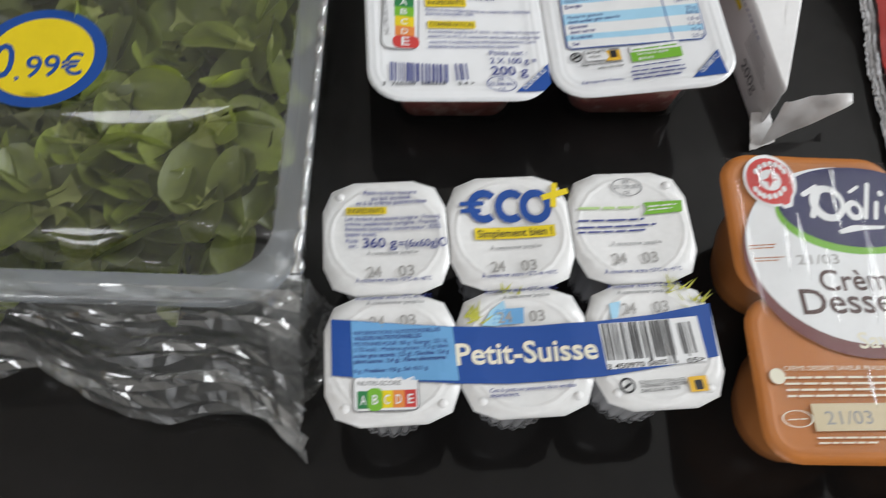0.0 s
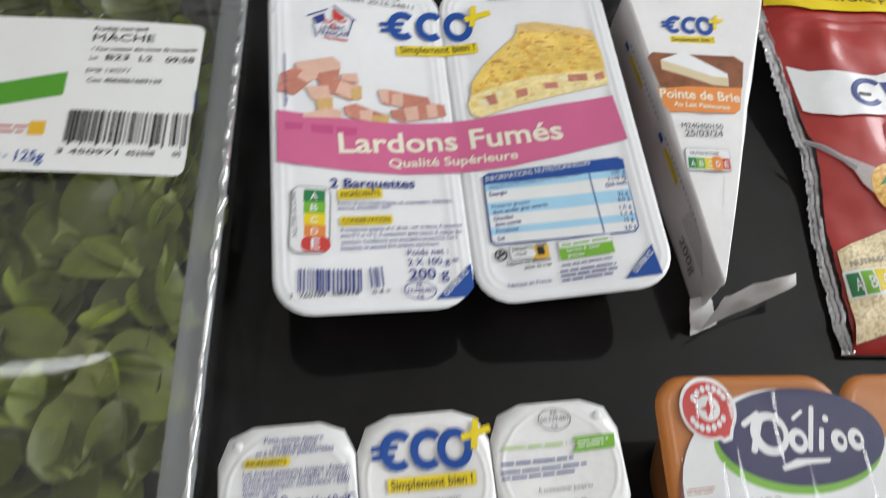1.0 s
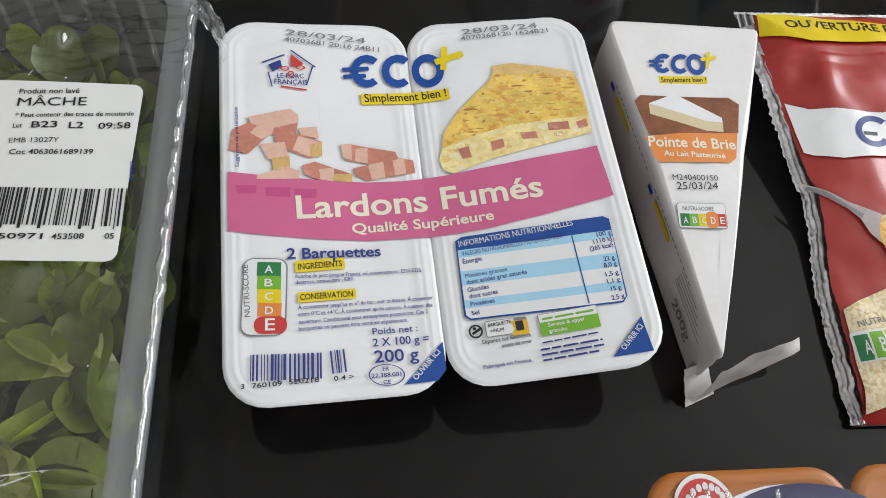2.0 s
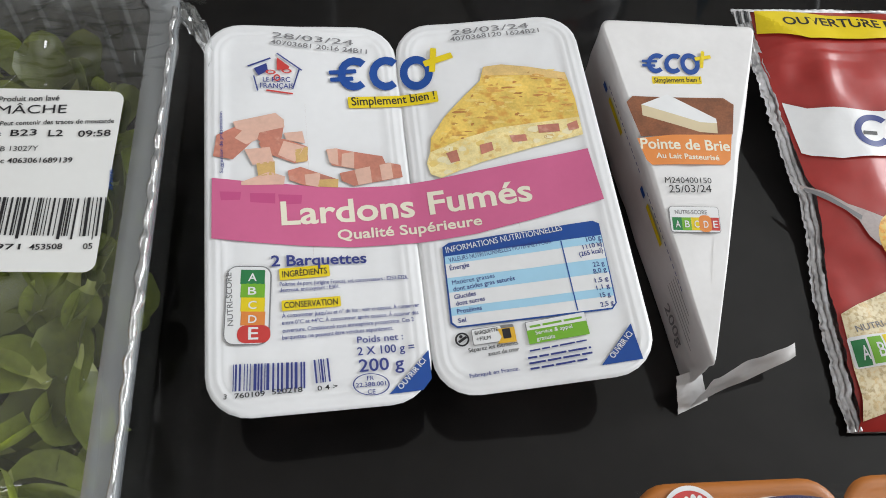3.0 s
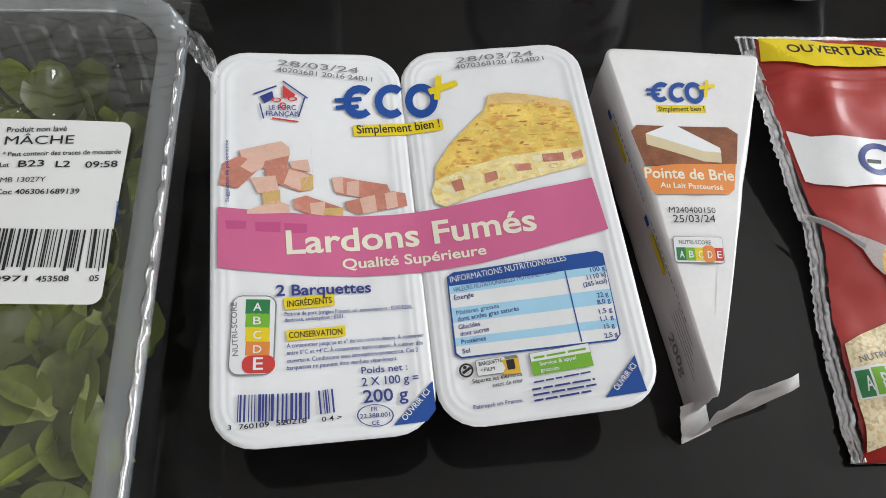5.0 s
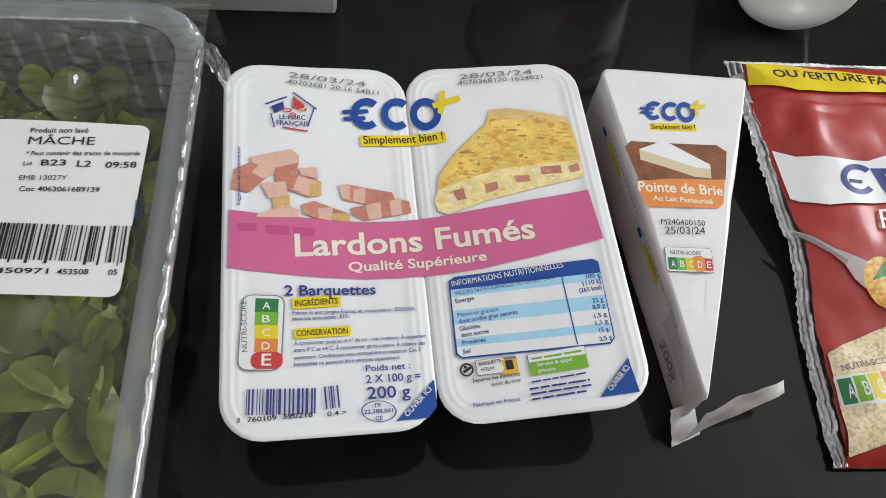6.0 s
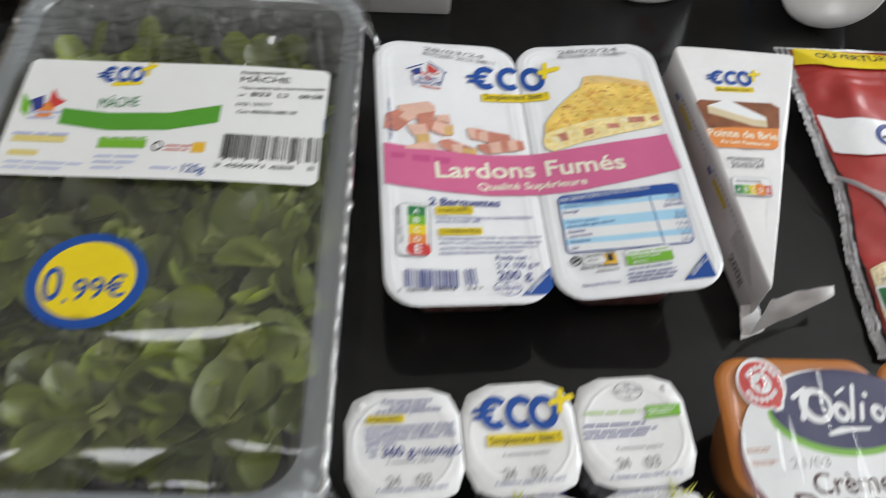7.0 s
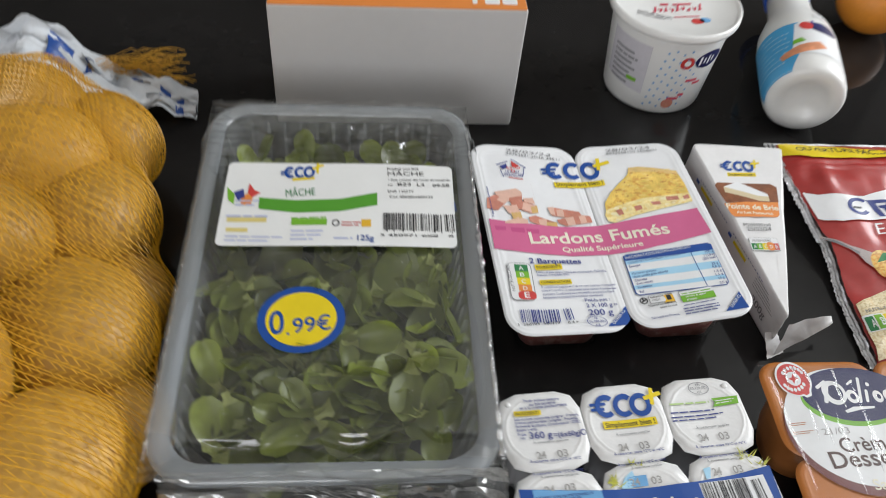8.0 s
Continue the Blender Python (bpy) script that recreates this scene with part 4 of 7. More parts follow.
# carton behind the tray
def carton():
    w, d, h = 0.203, 0.070, 0.1165
    c = thing("carton", pose(-0.1035, 0.4905 + d / 2, 0, 0, 0, 1.2), "white cardboard box with orange top", "box")
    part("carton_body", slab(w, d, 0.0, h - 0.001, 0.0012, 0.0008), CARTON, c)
    part("carton_top", slab(w - 0.001, d - 0.001, h - 0.0008, h, 0.001, 0.0003), ORANGE_INK, c, "orange printed top")
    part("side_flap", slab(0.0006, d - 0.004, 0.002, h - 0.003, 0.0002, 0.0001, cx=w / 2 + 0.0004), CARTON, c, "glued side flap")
    return c


carton_box = carton()

# tub of fromage frais
CUP = ((0.041, 0.0), (0.0445, 0.0012), (0.0455, 0.004), (0.0520, 0.078), (0.0525, 0.084))


def cup_radius(z):
    for (r0, z0), (r1, z1) in zip(CUP, CUP[1:]):
        if z <= z1:
            return r0 + (r1 - r0) * (z - z0) / (z1 - z0)
    return CUP[-1][0]


def cream_tub(m):
    t = thing("cream_tub", m, "round white tub with blue dots and pink lettering", "tub")
    part("cup", lathe(CUP, 64), WHITE_PLASTIC, t, smooth=True)
    lid = part("lid", lathe([(0.0530, 0.0835), (0.0575, 0.0840), (0.0580, 0.0860), (0.0578, 0.0905), (0.0562, 0.0920), (0.0545, 0.0905), (0.0530, 0.0893), (0.02, 0.0890), (0.001, 0.0890)], 64), WHITE_PLASTIC, t, "white snap-on lid", smooth=True)
    return t


def cup_dots(t):
    for k in range(46):
        a, z = -136 + (k % 6) * 7.5 + (k // 6) * 1.5, 0.010 + (k // 6) * 0.0085 + (k % 2) * 0.003
        wrap("printed_dot", face_mesh(circle(1.1, 10)), cup_radius, SKY_MID, t, a + 22, z)


tub = cream_tub(pose(0.141, 0.5585, 0))

# drinking-yoghurt bottle lying on its side
BOTTLE = ((0.0234, -0.0035), (0.0248, 0.0), (0.0311, 0.0), (0.0338, 0.0035), (0.0351, 0.01), (0.0355, 0.02), (0.0355, 0.074), (0.0331, 0.092), (0.0265, 0.112), (0.0215, 0.126), (0.02, 0.146), (0.0195, 0.166))


def milk_bottle(m):
    b = thing("yoghurt_bottle", m, "white plastic drink bottle with blue label, lying down", "bottle")
    part("bottle_body", lathe(((0.002, 0.0115), (0.012, 0.0105), (0.018, 0.0062), (0.0215, 0.0040)) + tuple((r, z + 0.0035) for r, z in BOTTLE[1:]), 56), WHITE_PLASTIC, b, smooth=True)
    part("cap", lathe([(0.0205, 0.168), (0.0220, 0.169), (0.0220, 0.186), (0.0210, 0.188)], 40), material("blue_cap", (0.03, 0.09, 0.42), rough=0.35), b, "blue screw cap")
    return b


def bottle_radius(z):
    for (r0, z0), (r1, z1) in zip(BOTTLE, BOTTLE[1:]):
        if z - 0.0035 <= z1:
            return r0 + (r1 - r0) * (z - 0.0035 - z0) / (z1 - z0)
    return BOTTLE[-1][0]


bottle = milk_bottle(pose(0.2565, 0.4890, 0.0360, -90, 0, -13))

# printing of the tub and the bottle
cup_dots(tub)
wrap("text_panel", face_mesh([(-20, 4), (22, 0), (24, 52), (-20, 52)], 5), cup_radius, material("lilac_print", (0.56, 0.54, 0.58), rough=0.5), tub, -146, 0.020)
for row in range(7):
    wrap("small_print", strips([(-14, -14 + 20 + (row * 5) % 9, 0, 2.2)]), cup_radius, INK_GREY, tub, -146, 0.024 + row * 0.0055, 2)
wrap("printed_bar", face_mesh([(-5, 0), (5, 0), (5, 4), (-5, 4)]), cup_radius, GREEN, tub, -134, 0.030, 3)
wrap("printed_disc", face_mesh(circle(6.5, 24)), cup_radius, RED_INK, tub, -82, 0.060, 1)
wrap("printed_disc", face_mesh(circle(3.0, 16)), cup_radius, INK_WHITE, tub, -82, 0.060, 2)
wrap("printed_oval", face_mesh(circle(15.0, 32, ry=9.0), 5), cup_radius, NAVY_DEEP, tub, -57, 0.061, 2)
for k, (a, w, h) in enumerate(((-68, 2.4, 9), (-63, 2.0, 6), (-58, 2.0, 10), (-53, 2.0, 6))):
    wrap("logo_mark", face_mesh(rounded(w, h, 0.9, 3)), cup_radius, INK_WHITE, tub, a, 0.061, 4)
PINK_RED = ink("raspberry_ink", (0.60, 0.08, 0.12))
for a, z, w in ((-70, 0.040, 12), (-62, 0.036, 9), (-84, 0.020, 11), (-76, 0.024, 6)):
    wrap("printed_script", face_mesh(rounded(w, 3.0, 1.4, 3)), cup_radius, PINK_RED, tub, a, z, 2)
wrap("printed_fruit", face_mesh(circle(5.5, 18)), cup_radius, HAM, tub, -88, 0.014, 2)


def tub_lid_top(x, y):
    return 0.0893


for x, y, w, h, r in ((-26, 2, 12, 3.4, 8), (-12, 4, 10, 3.4, 8), (0, 5, 14, 3.4, 8), (-16, -8, 8, 3, 8), (-5, -7, 18, 2.6, 8)):
    ink_bar(tub, tub_lid_top, x, y, w, h, r, PINK_RED, 1, 1.3, "printed_script")
for k in range(9):
    ink_bar(tub, tub_lid_top, -24 + k * 5.2, -19 + 0.7 * k + (k % 3), 1.7, 5.5 + 4 * (k % 4 == 0), -14 - 9 * (k % 2), PINK_RED, 1, 0.8, "printed_script")
    ink_bar(tub, tub_lid_top, -25 + k * 5.2, -19 + 0.7 * k + (k % 2) * 4, 4.2, 1.2, 22 - 30 * (k % 2), PINK_RED, 2, 0.5, "printed_script")
ink_bar(tub, tub_lid_top, -8, -26, 24, 1.4, 8, PINK_RED, 1, 0.6, "printed_script")
ink_disc(tub, tub_lid_top, 12, -30, 6, 4, 10, RED_INK, 1)
ink_disc(tub, tub_lid_top, 19, -28, 5, 3.5, 10, SKY_MID, 1)
ink_rows(tub, tub_lid_top, -40, -22, 30, 8, -20, 3, INK_GREY, 1)
wrap("label_field", face_mesh([(-40, -18), (2, -18), (12, 4), (14, 50), (-40, 50)], 5), bottle_radius, ink("azure_ink", (0.06, 0.34, 0.62)), bottle, -132, 0.0236, 1)
for k in range(60):
    wrap("printed_dot", face_mesh(rounded(2.4, 1.0, 0.45, 2)), bottle_radius, INK_WHITE, bottle, -186 + (k % 9) * 7.0 + (k // 9 % 2) * 3.5, 0.0190 + (k // 8) * 0.0068, 2)
wrap("label_field", face_mesh([(-20, 0), (26, 0), (26, 47), (-14, 47)], 5), bottle_radius, INK_WHITE, bottle, -92, 0.0250, 2)
wrap("printed_fruit", face_mesh([(-24, 2), (4, 10), (16, 16), (10, 24), (-6, 19), (-26, 9)], 5), bottle_radius, ink("peach_picture", (0.66, 0.27, 0.14), var=0.3, scale=120), bottle, -100, 0.0194, 4)
wrap("printed_leaf", face_mesh([(-6, 0), (6, 4), (2, 9), (-5, 6)]), bottle_radius, GREEN, bottle, -112, 0.0396, 5)
wrap("printed_oval", face_mesh(circle(15.0, 28, ry=7.5), 5), bottle_radius, NAVY_DEEP, bottle, -74, 0.0675, 4)
wrap("printed_disc", face_mesh(circle(6.0, 24)), bottle_radius, RED_INK, bottle, -99, 0.0675, 5)
for a, h in ((-82, 10), (-76, 6), (-70, 10), (-64, 6)):
    wrap("logo_mark", face_mesh(rounded(2.0, h, 0.9, 3)), bottle_radius, INK_WHITE, bottle, a, 0.0900, 6)
for a, h in ((-90, 10), (-85, 7), (-80, 7), (-75, 7)):
    wrap("printed_script", face_mesh(rounded(2.0, h, 0.8, 3)), bottle_radius, INK_NAVY, bottle, a, 0.0710, 4)


def carton_print(x, y):
    return 0.1165


for x, w in ((58, 4), (68, 12), (82, 12)):
    ink_bar(carton_box, carton_print, x, -28, w, 14, 0, INK_WHITE, 1, 1.5)

# printing on the long side of the wedge
def side_print(name, mat, s0, s1, z0, z1):
    a, b = Vector(BRIE[0]), Vector(BRIE[1])
    d = (b - a).normalized()
    out = Vector((d.y, -d.x))
    def at(u, v):
        p = a + d * (s0 + (s1 - s0) * u) + out * 0.0012
        return (p.x, p.y, z0 + (z1 - z0) * v)
    part(name, sheet(6, 2, at), mat, brie)


for s in (0.034, 0.092):
    side_print("printed_bar", YELLOW, s, s + 0.020, 0.028, 0.031)
    side_print("printed_mark", BLUE, s - 0.009, s - 0.004, 0.0285, 0.0315)
    for k in range(14):
        side_print("small_print", INK_NAVY, s - 0.004 + k * 0.0035, s - 0.0018 + k * 0.0035, 0.0338, 0.0344)
def side_text(body, s0, z0, w, h, mat):
    """Lettering along the long side of the wedge."""
    a, b = Vector(BRIE[0]), Vector(BRIE[1])
    d = (b - a).normalized()
    out = Vector((d.y, -d.x))
    ob = ink_text(brie, lambda x, y: 0.0, body, 0, 0, w, h, 0, mat, 1)
    for v in ob.data.vertices:
        p = a + d * (s0 + v.co.x) + out * 0.0016
        v.co = (p.x, p.y, z0 + v.co.y)


side_text("200g", 0.134, 0.0125, 19.0, 6.0, INK_GREY)
for k in range(5):
    side_print("small_print", INK_GREY, 0.128, 0.158 - 0.003 * k, 0.0225 + k * 0.0024, 0.0230 + k * 0.0024)

# orange at the back
def orange_fruit(m):
    o = thing("orange", m, "round orange fruit on the black table", "fruit")
    bm = bmesh.new()
    bmesh.ops.create_icosphere(bm, subdivisions=4, radius=0.038)
    for v in bm.verts:
        v.co *= 1 + wob(*v.co, 30, 0.03)
        v.co.z = v.co.z * 0.95 + 0.036
    part("peel", bm, ORANGE_PEEL, o, smooth=True)
    bm = bmesh.new()
    bmesh.ops.create_cone(bm, cap_ends=True, segments=8, radius1=0.004, radius2=0.002, depth=0.003)
    part("stalk", bm, LEAF_PALE, o).location = (0, 0, 0.0725)
    return o


orange = orange_fruit(pose(0.395, 0.668, 0))

# net of potatoes
POTATOES = [  # x, y, z of the middle, half length, half width, turn
    (-0.378, 0.412, 0.060, 0.050, 0.045, 20), (-0.324, 0.408, 0.043, 0.045, 0.038, -30), (-0.352, 0.350, 0.072, 0.052, 0.043, 35),
    (-0.313, 0.320, 0.047, 0.051, 0.044, 75), (-0.362, 0.268, 0.086, 0.050, 0.042, 10), (-0.297, 0.226, 0.051, 0.053, 0.045, 110),
    (-0.294, 0.130, 0.053, 0.054, 0.047, 60), (-0.279, 0.268, 0.030, 0.034, 0.028, 90), (-0.266, 0.172, 0.030, 0.036, 0.029, 80),
    (-0.358, 0.180, 0.090, 0.050, 0.043, -20),
]
POTATOES += [
    (-0.360, 0.085, 0.080, 0.050, 0.042, 60), (-0.300, 0.040, 0.046, 0.046, 0.041, 15), (-0.425, 0.365, 0.058, 0.048, 0.042, 60),
    (-0.420, 0.270, 0.062, 0.047, 0.042, 0), (-0.418, 0.170, 0.062, 0.050, 0.042, 100), (-0.425, 0.075, 0.050, 0.047, 0.041, 30),
    (-0.480, 0.310, 0.043, 0.046, 0.041, 10), (-0.480, 0.210, 0.043, 0.047, 0.041, 120), (-0.482, 0.110, 0.043, 0.046, 0.040, 40),
    (-0.468, 0.400, 0.043, 0.046, 0.041, 0), (-0.362, 0.300, 0.038, 0.042, 0.037, 0), (-0.362, 0.205, 0.038, 0.042, 0.037, 50),
    (-0.362, 0.105, 0.038, 0.042, 0.037, 10),
]


def potato_net():
    sack = thing("potato_net", pose(0, 0, 0), "orange net sack filled with yellow potatoes", "potatoes")
    for n, (x, y, z, a, b, turn) in enumerate(POTATOES):
        bm = bmesh.new()
        bmesh.ops.create_icosphere(bm, subdivisions=4, radius=1.0)
        for v in bm.verts:
            k = 1 + noise.noise(v.co * 1.3 + Vector((n * 7, 0, 0))) * 0.05 + noise.noise(v.co * 4 + Vector((n, 3, 0))) * 0.02
            v.co = Vector((v.co.x * a, v.co.y * b, v.co.z * b * 0.97)) * k
        ob = part("potato", bm, POTATO, sack, smooth=True)
        ob.matrix_local = pose(x, y, z, 0, 0, turn)

    # the net hugs the potatoes: farthest surface seen from a line through the sack
    ys = np.linspace(-0.035, 0.466, 190)
    angles = np.radians(np.linspace(-42, 222, 150))
    cz = 0.045
    grid = np.zeros((len(ys), len(angles)))
    for x, y, z, a, b, turn in POTATOES:
        t = radians(turn)
        q = np.array([[math.cos(t) / a, math.sin(t) / a], [-math.sin(t) / b, math.cos(t) / b]])
        for i, yy in enumerate(ys):
            dx, dz = np.cos(angles), np.sin(angles)
            o2 = q @ np.array([-0.372 - x, yy - y])
            d2 = np.stack([q[0, 0] * dx, q[1, 0] * dx])
            oz, dzz = (cz - z) / b, dz / b
            aa = (d2 ** 2).sum(0) + dzz ** 2
            bb = 2 * (d2[0] * o2[0] + d2[1] * o2[1] + dzz * oz)
            cc = (o2 ** 2).sum() + oz ** 2 - 1
            disc = bb ** 2 - 4 * aa * cc
            far = np.where(disc > 0, (-bb + np.sqrt(np.maximum(disc, 0))) / (2 * aa), 0)
            grid[i] = np.maximum(grid[i], far)
    # taut between the bumps
    grid = np.maximum(grid, 0.012)
    hull = grid.copy()
    for _ in range(110):
        pad = np.pad(hull, 1, mode="edge")
        mean = (pad[:-2, 1:-1] + pad[2:, 1:-1] + pad[1:-1, :-2] + pad[1:-1, 2:]) / 4
        hull = np.maximum(grid, mean * 0.9999)
    hull += 0.0027

    def place(s, q):
        """A point of the net: s along the sack, q round it, both from 0 to 1."""
        fi, fj = s * (len(ys) - 1), q * (len(angles) - 1)
        i, j = min(int(fi), len(ys) - 2), min(int(fj), len(angles) - 2)
        u, v = fi - i, fj - j
        r = (hull[i, j] * (1 - u) + hull[i + 1, j] * u) * (1 - v) + (hull[i, j + 1] * (1 - u) + hull[i + 1, j + 1] * u) * v
        a = angles[0] + q * (angles[-1] - angles[0])
        y = ys[0] + s * (ys[-1] - ys[0])
        return (-0.372 + r * math.cos(a), y, max(0.0006, cz + r * math.sin(a)))

    verts, faces = [], []

    def strand(pts, r):
        base = len(verts)
        for n, p in enumerate(pts):
            p = Vector(p)
            d = Vector(pts[min(n + 1, len(pts) - 1)]) - Vector(pts[max(n - 1, 0)])
            out = Vector((p.x + 0.372, 0, p.z - cz)).normalized()
            side = d.cross(out).normalized()
            verts.extend([p + side * r, p + out * r, p - side * r])
            if n:
                k = base + 3 * n
                faces.extend([(k - 3, k - 2, k + 1, k), (k - 2, k - 1, k + 2, k + 1)])

    rnd = random.Random(9)
    for k in range(-34, 184):  # threads round the sack, a little askew
        s0, ph = k / 118 + rnd.uniform(-0.0025, 0.0025), rnd.uniform(0, 6)
        run = [(s0 + 0.18 * q + 0.0025 * math.sin(q * 14 + ph) + 0.012 * math.sin(q * 3.1 + s0 * 6), q) for q in np.linspace(0, 1, 110)]
        run = [(s, q) for s, q in run if 0 <= s <= 1]
        if len(run) > 3:
            strand([place(s, q) for s, q in run], 0.00032)
    for k in range(-20, 95):  # threads along it, slanting the other way
        q0 = k / 92 + rnd.uniform(-0.002, 0.002)
        run = [(s, q0 + 0.16 * s + 0.010 * math.sin(s * 19 + q0 * 5) + 0.0034 * (1 if n % 2 else -1)) for n, s in enumerate(np.linspace(0, 1, 171))]
        run = [(s, q) for s, q in run if 0 <= q <= 1]
        if len(run) > 3:
            strand([place(s, q) for s, q in run], 0.00052)
    me = bpy.data.meshes.new("net")
    me.from_pydata([tuple(v) for v in verts], [], faces)
    me.materials.append(NET)
    net = new("net", me)
    net.parent = sack
    tagged(net, "fine knitted orange net")

    # gathered neck, tuft of net and crumpled paper label
    tv, tf = [], []
    for k in range(90):
        a = rnd.uniform(-0.35, 0.35)
        x0, y0, z0 = -0.353 + rnd.uniform(-0.008, 0.008), 0.500, 0.035 + rnd.uniform(-0.012, 0.012)
        L = rnd.uniform(0.045, 0.075)
        base = len(tv)
        for n in range(8):
            t = n / 7
            p = Vector((x0 + L * t * math.cos(a * 0.5 + 0.35), y0 + L * t * math.sin(a * 0.5 + 0.45) + 0.004 * math.sin(n * 2 + k), max(0.001, z0 + a * 0.03 * t - 0.012 * t * t)))
            tv.extend([p + Vector((0, 0.0004, 0)), p - Vector((0, 0.0004, -0.0003)), p + Vector((0, 0, 0.0007))])
            if n:
                q = base + 3 * n
                tf.extend([(q - 3, q - 2, q + 1, q), (q - 2, q - 1, q + 2, q + 1), (q - 1, q - 3, q, q + 2)])
    me = bpy.data.meshes.new("net_tuft")
    me.from_pydata([tuple(v) for v in tv], [], tf)
    me.materials.append(NET)
    tuft = new("net_tuft", me)
    tuft.parent = sack

    def paper(u, v):
        fall = min(1.0, max(0.0, (u - 0.35) / 0.6))
        fall = fall * fall * (3 - 2 * fall)
        x = -0.480 + 0.207 * u
        y = 0.486 + 0.012 * fall + 0.046 * (v - 0.5) * (1 - 0.5 * fall) + wob(u, v, 0, 7, 0.012)
        z = 0.012 + 0.064 * (1 - fall) + 0.010 * math.sin(u * 17) * (1 - 0.6 * fall) + 0.012 * (v - 0.5) + wob(u * 4, v * 3, 2, 3, 0.014)
        return (x, y, max(0.002, z))

    band = part("paper_band", sheet(48, 14, paper), material("white_label_paper", (0.68, 0.71, 0.75), rough=0.5, bump=0.2), sack, "crumpled white paper label", smooth=True)
    for u0, u1, v0, v1 in ((0.50, 0.57, 0.2, 0.8), (0.60, 0.63, 0.3, 0.9), (0.74, 0.80, 0.55, 0.75), (0.86, 0.90, 0.3, 0.7), (0.92, 0.95, 0.2, 0.5)):
        part("printed_patch", sheet(5, 5, lambda u, v: tuple(Vector(paper(u0 + (u1 - u0) * u, v0 + (v1 - v0) * v)) + Vector((0, -0.0004, 0.0008)))), BLUE, band, smooth=True)
    return sack


potato_sack = potato_net()


# ---- printing ----
# print of the bacon pack
ink_text(bacon, bacon_print, '28/03/24', -55.4, 82.7, 36.4, 3.2, -6.5, INK_GREY, 3)
ink_text(bacon, bacon_print, '40703681 20:16 24B11', -56.2, 78.9, 43.2, 2.6, -6.7, INK_GREY, 3)
ink_text(bacon, bacon_print, '28/03/24', 27.1, 82.0, 36.9, 3.3, 1.8, INK_GREY, 3)
ink_text(bacon, bacon_print, '4070368120 1624B21', 26.1, 78.5, 42.4, 2.6, 1.8, INK_GREY, 3)
ink_poly(bacon, bacon_print, [(-63.8, 65.2), (-58.3, 68.0), (-57.7, 64.0), (-61.9, 61.3)], INK_NAVY, 2, 'emblem_field')
ink_poly(bacon, bacon_print, [(-53.7, 71.4), (-48.3, 66.3), (-48.9, 64.8), (-53.9, 64.4)], RED_INK, 2, 'emblem_field')
ink_bar(bacon, bacon_print, -66.2, 66.0, 10.9, 0.8, 24.0, INK_NAVY, 2, 0)
ink_bar(bacon, bacon_print, -53.8, 73.3, 14.1, 0.7, -41.2, INK_NAVY, 2, 0)
ink_bar(bacon, bacon_print, -62.1, 53.3, 8.2, 0.6, 100.9, INK_NAVY, 2, 0)
ink_bar(bacon, bacon_print, -47.1, 54.2, 11.0, 0.6, 73.0, INK_NAVY, 2, 0)
ink_bar(bacon, bacon_print, -58.8, 53.2, 11.4, 0.8, -9.3, RED_INK, 2, 0)
ink_text(bacon, bacon_print, 'LE PORC', -60.1, 58.0, 11.8, 2.6, -0.3, INK_NAVY, 3)
ink_text(bacon, bacon_print, 'FRANÇAIS', -61.4, 54.8, 14.4, 2.6, -1.2, INK_NAVY, 3)
ink_disc(bacon, bacon_print, -56.6, 63.2, 2.2, 1.2, -4.7, RED_INK, 3, 0.6, 0)
ink_disc(bacon, bacon_print, -49.7, 63.9, 2.3, 1.2, -4.7, RED_INK, 3, 0.6, 0)
ink_disc(bacon, bacon_print, -54.0, 60.2, 1.5, 1.8, -4.7, RED_INK, 3, 0.6, 0)
ink_disc(bacon, bacon_print, 8.4, 62.3, 7.5, 9.4, -4.7, BLUE, 3, 0.54, 0, 'logo_ring')
ink_poly(bacon, bacon_print, [(-14.2, 69.6), (-16.5, 71.4), (-19.4, 72.0), (-22.2, 71.2), (-24.7, 69.2), (-26.5, 66.2), (-27.2, 62.8), (-26.9, 59.3), (-25.6, 56.4), (-23.4, 54.4), (-20.7, 53.6), (-17.8, 54.2), (-15.3, 55.9), (-17.3, 59.0), (-18.7, 58.0), (-20.3, 57.9), (-21.8, 58.2), (-23.0, 59.3), (-23.7, 60.9), (-23.8, 62.8), (-23.4, 64.6), (-22.5, 66.2), (-21.1, 67.3), (-19.6, 67.7), (-18.0, 67.4), (-16.7, 66.4)], BLUE, 3, 'logo_arc')
ink_bar(bacon, bacon_print, -31.0, 62.1, 12.3, 2.3, 4, BLUE, 4, 0.56, 'logo_bar')
ink_bar(bacon, bacon_print, -30.7, 58.2, 10.4, 2.3, 4, BLUE, 4, 0.56, 'logo_bar')
ink_poly(bacon, bacon_print, [(0.3, 69.8), (-2.0, 71.8), (-4.9, 72.3), (-7.8, 71.5), (-10.3, 69.5), (-12.2, 66.5), (-13.1, 63.0), (-12.8, 59.6), (-11.5, 56.6), (-9.2, 54.6), (-6.6, 53.7), (-3.6, 54.2), (-1.0, 55.9), (-3.0, 59.1), (-4.5, 58.2), (-6.1, 57.9), (-7.5, 58.5), (-8.7, 59.5), (-9.4, 61.1), (-9.5, 62.9), (-9.1, 64.8), (-8.1, 66.4), (-6.7, 67.6), (-5.2, 68.0), (-3.6, 67.6), (-2.3, 66.7)], BLUE, 3, 'logo_arc')
ink_bar(bacon, bacon_print, 12.7, 65.0, 14.0, 3.4, 15.4, YELLOW, 4, 0.5, 'logo_cross')
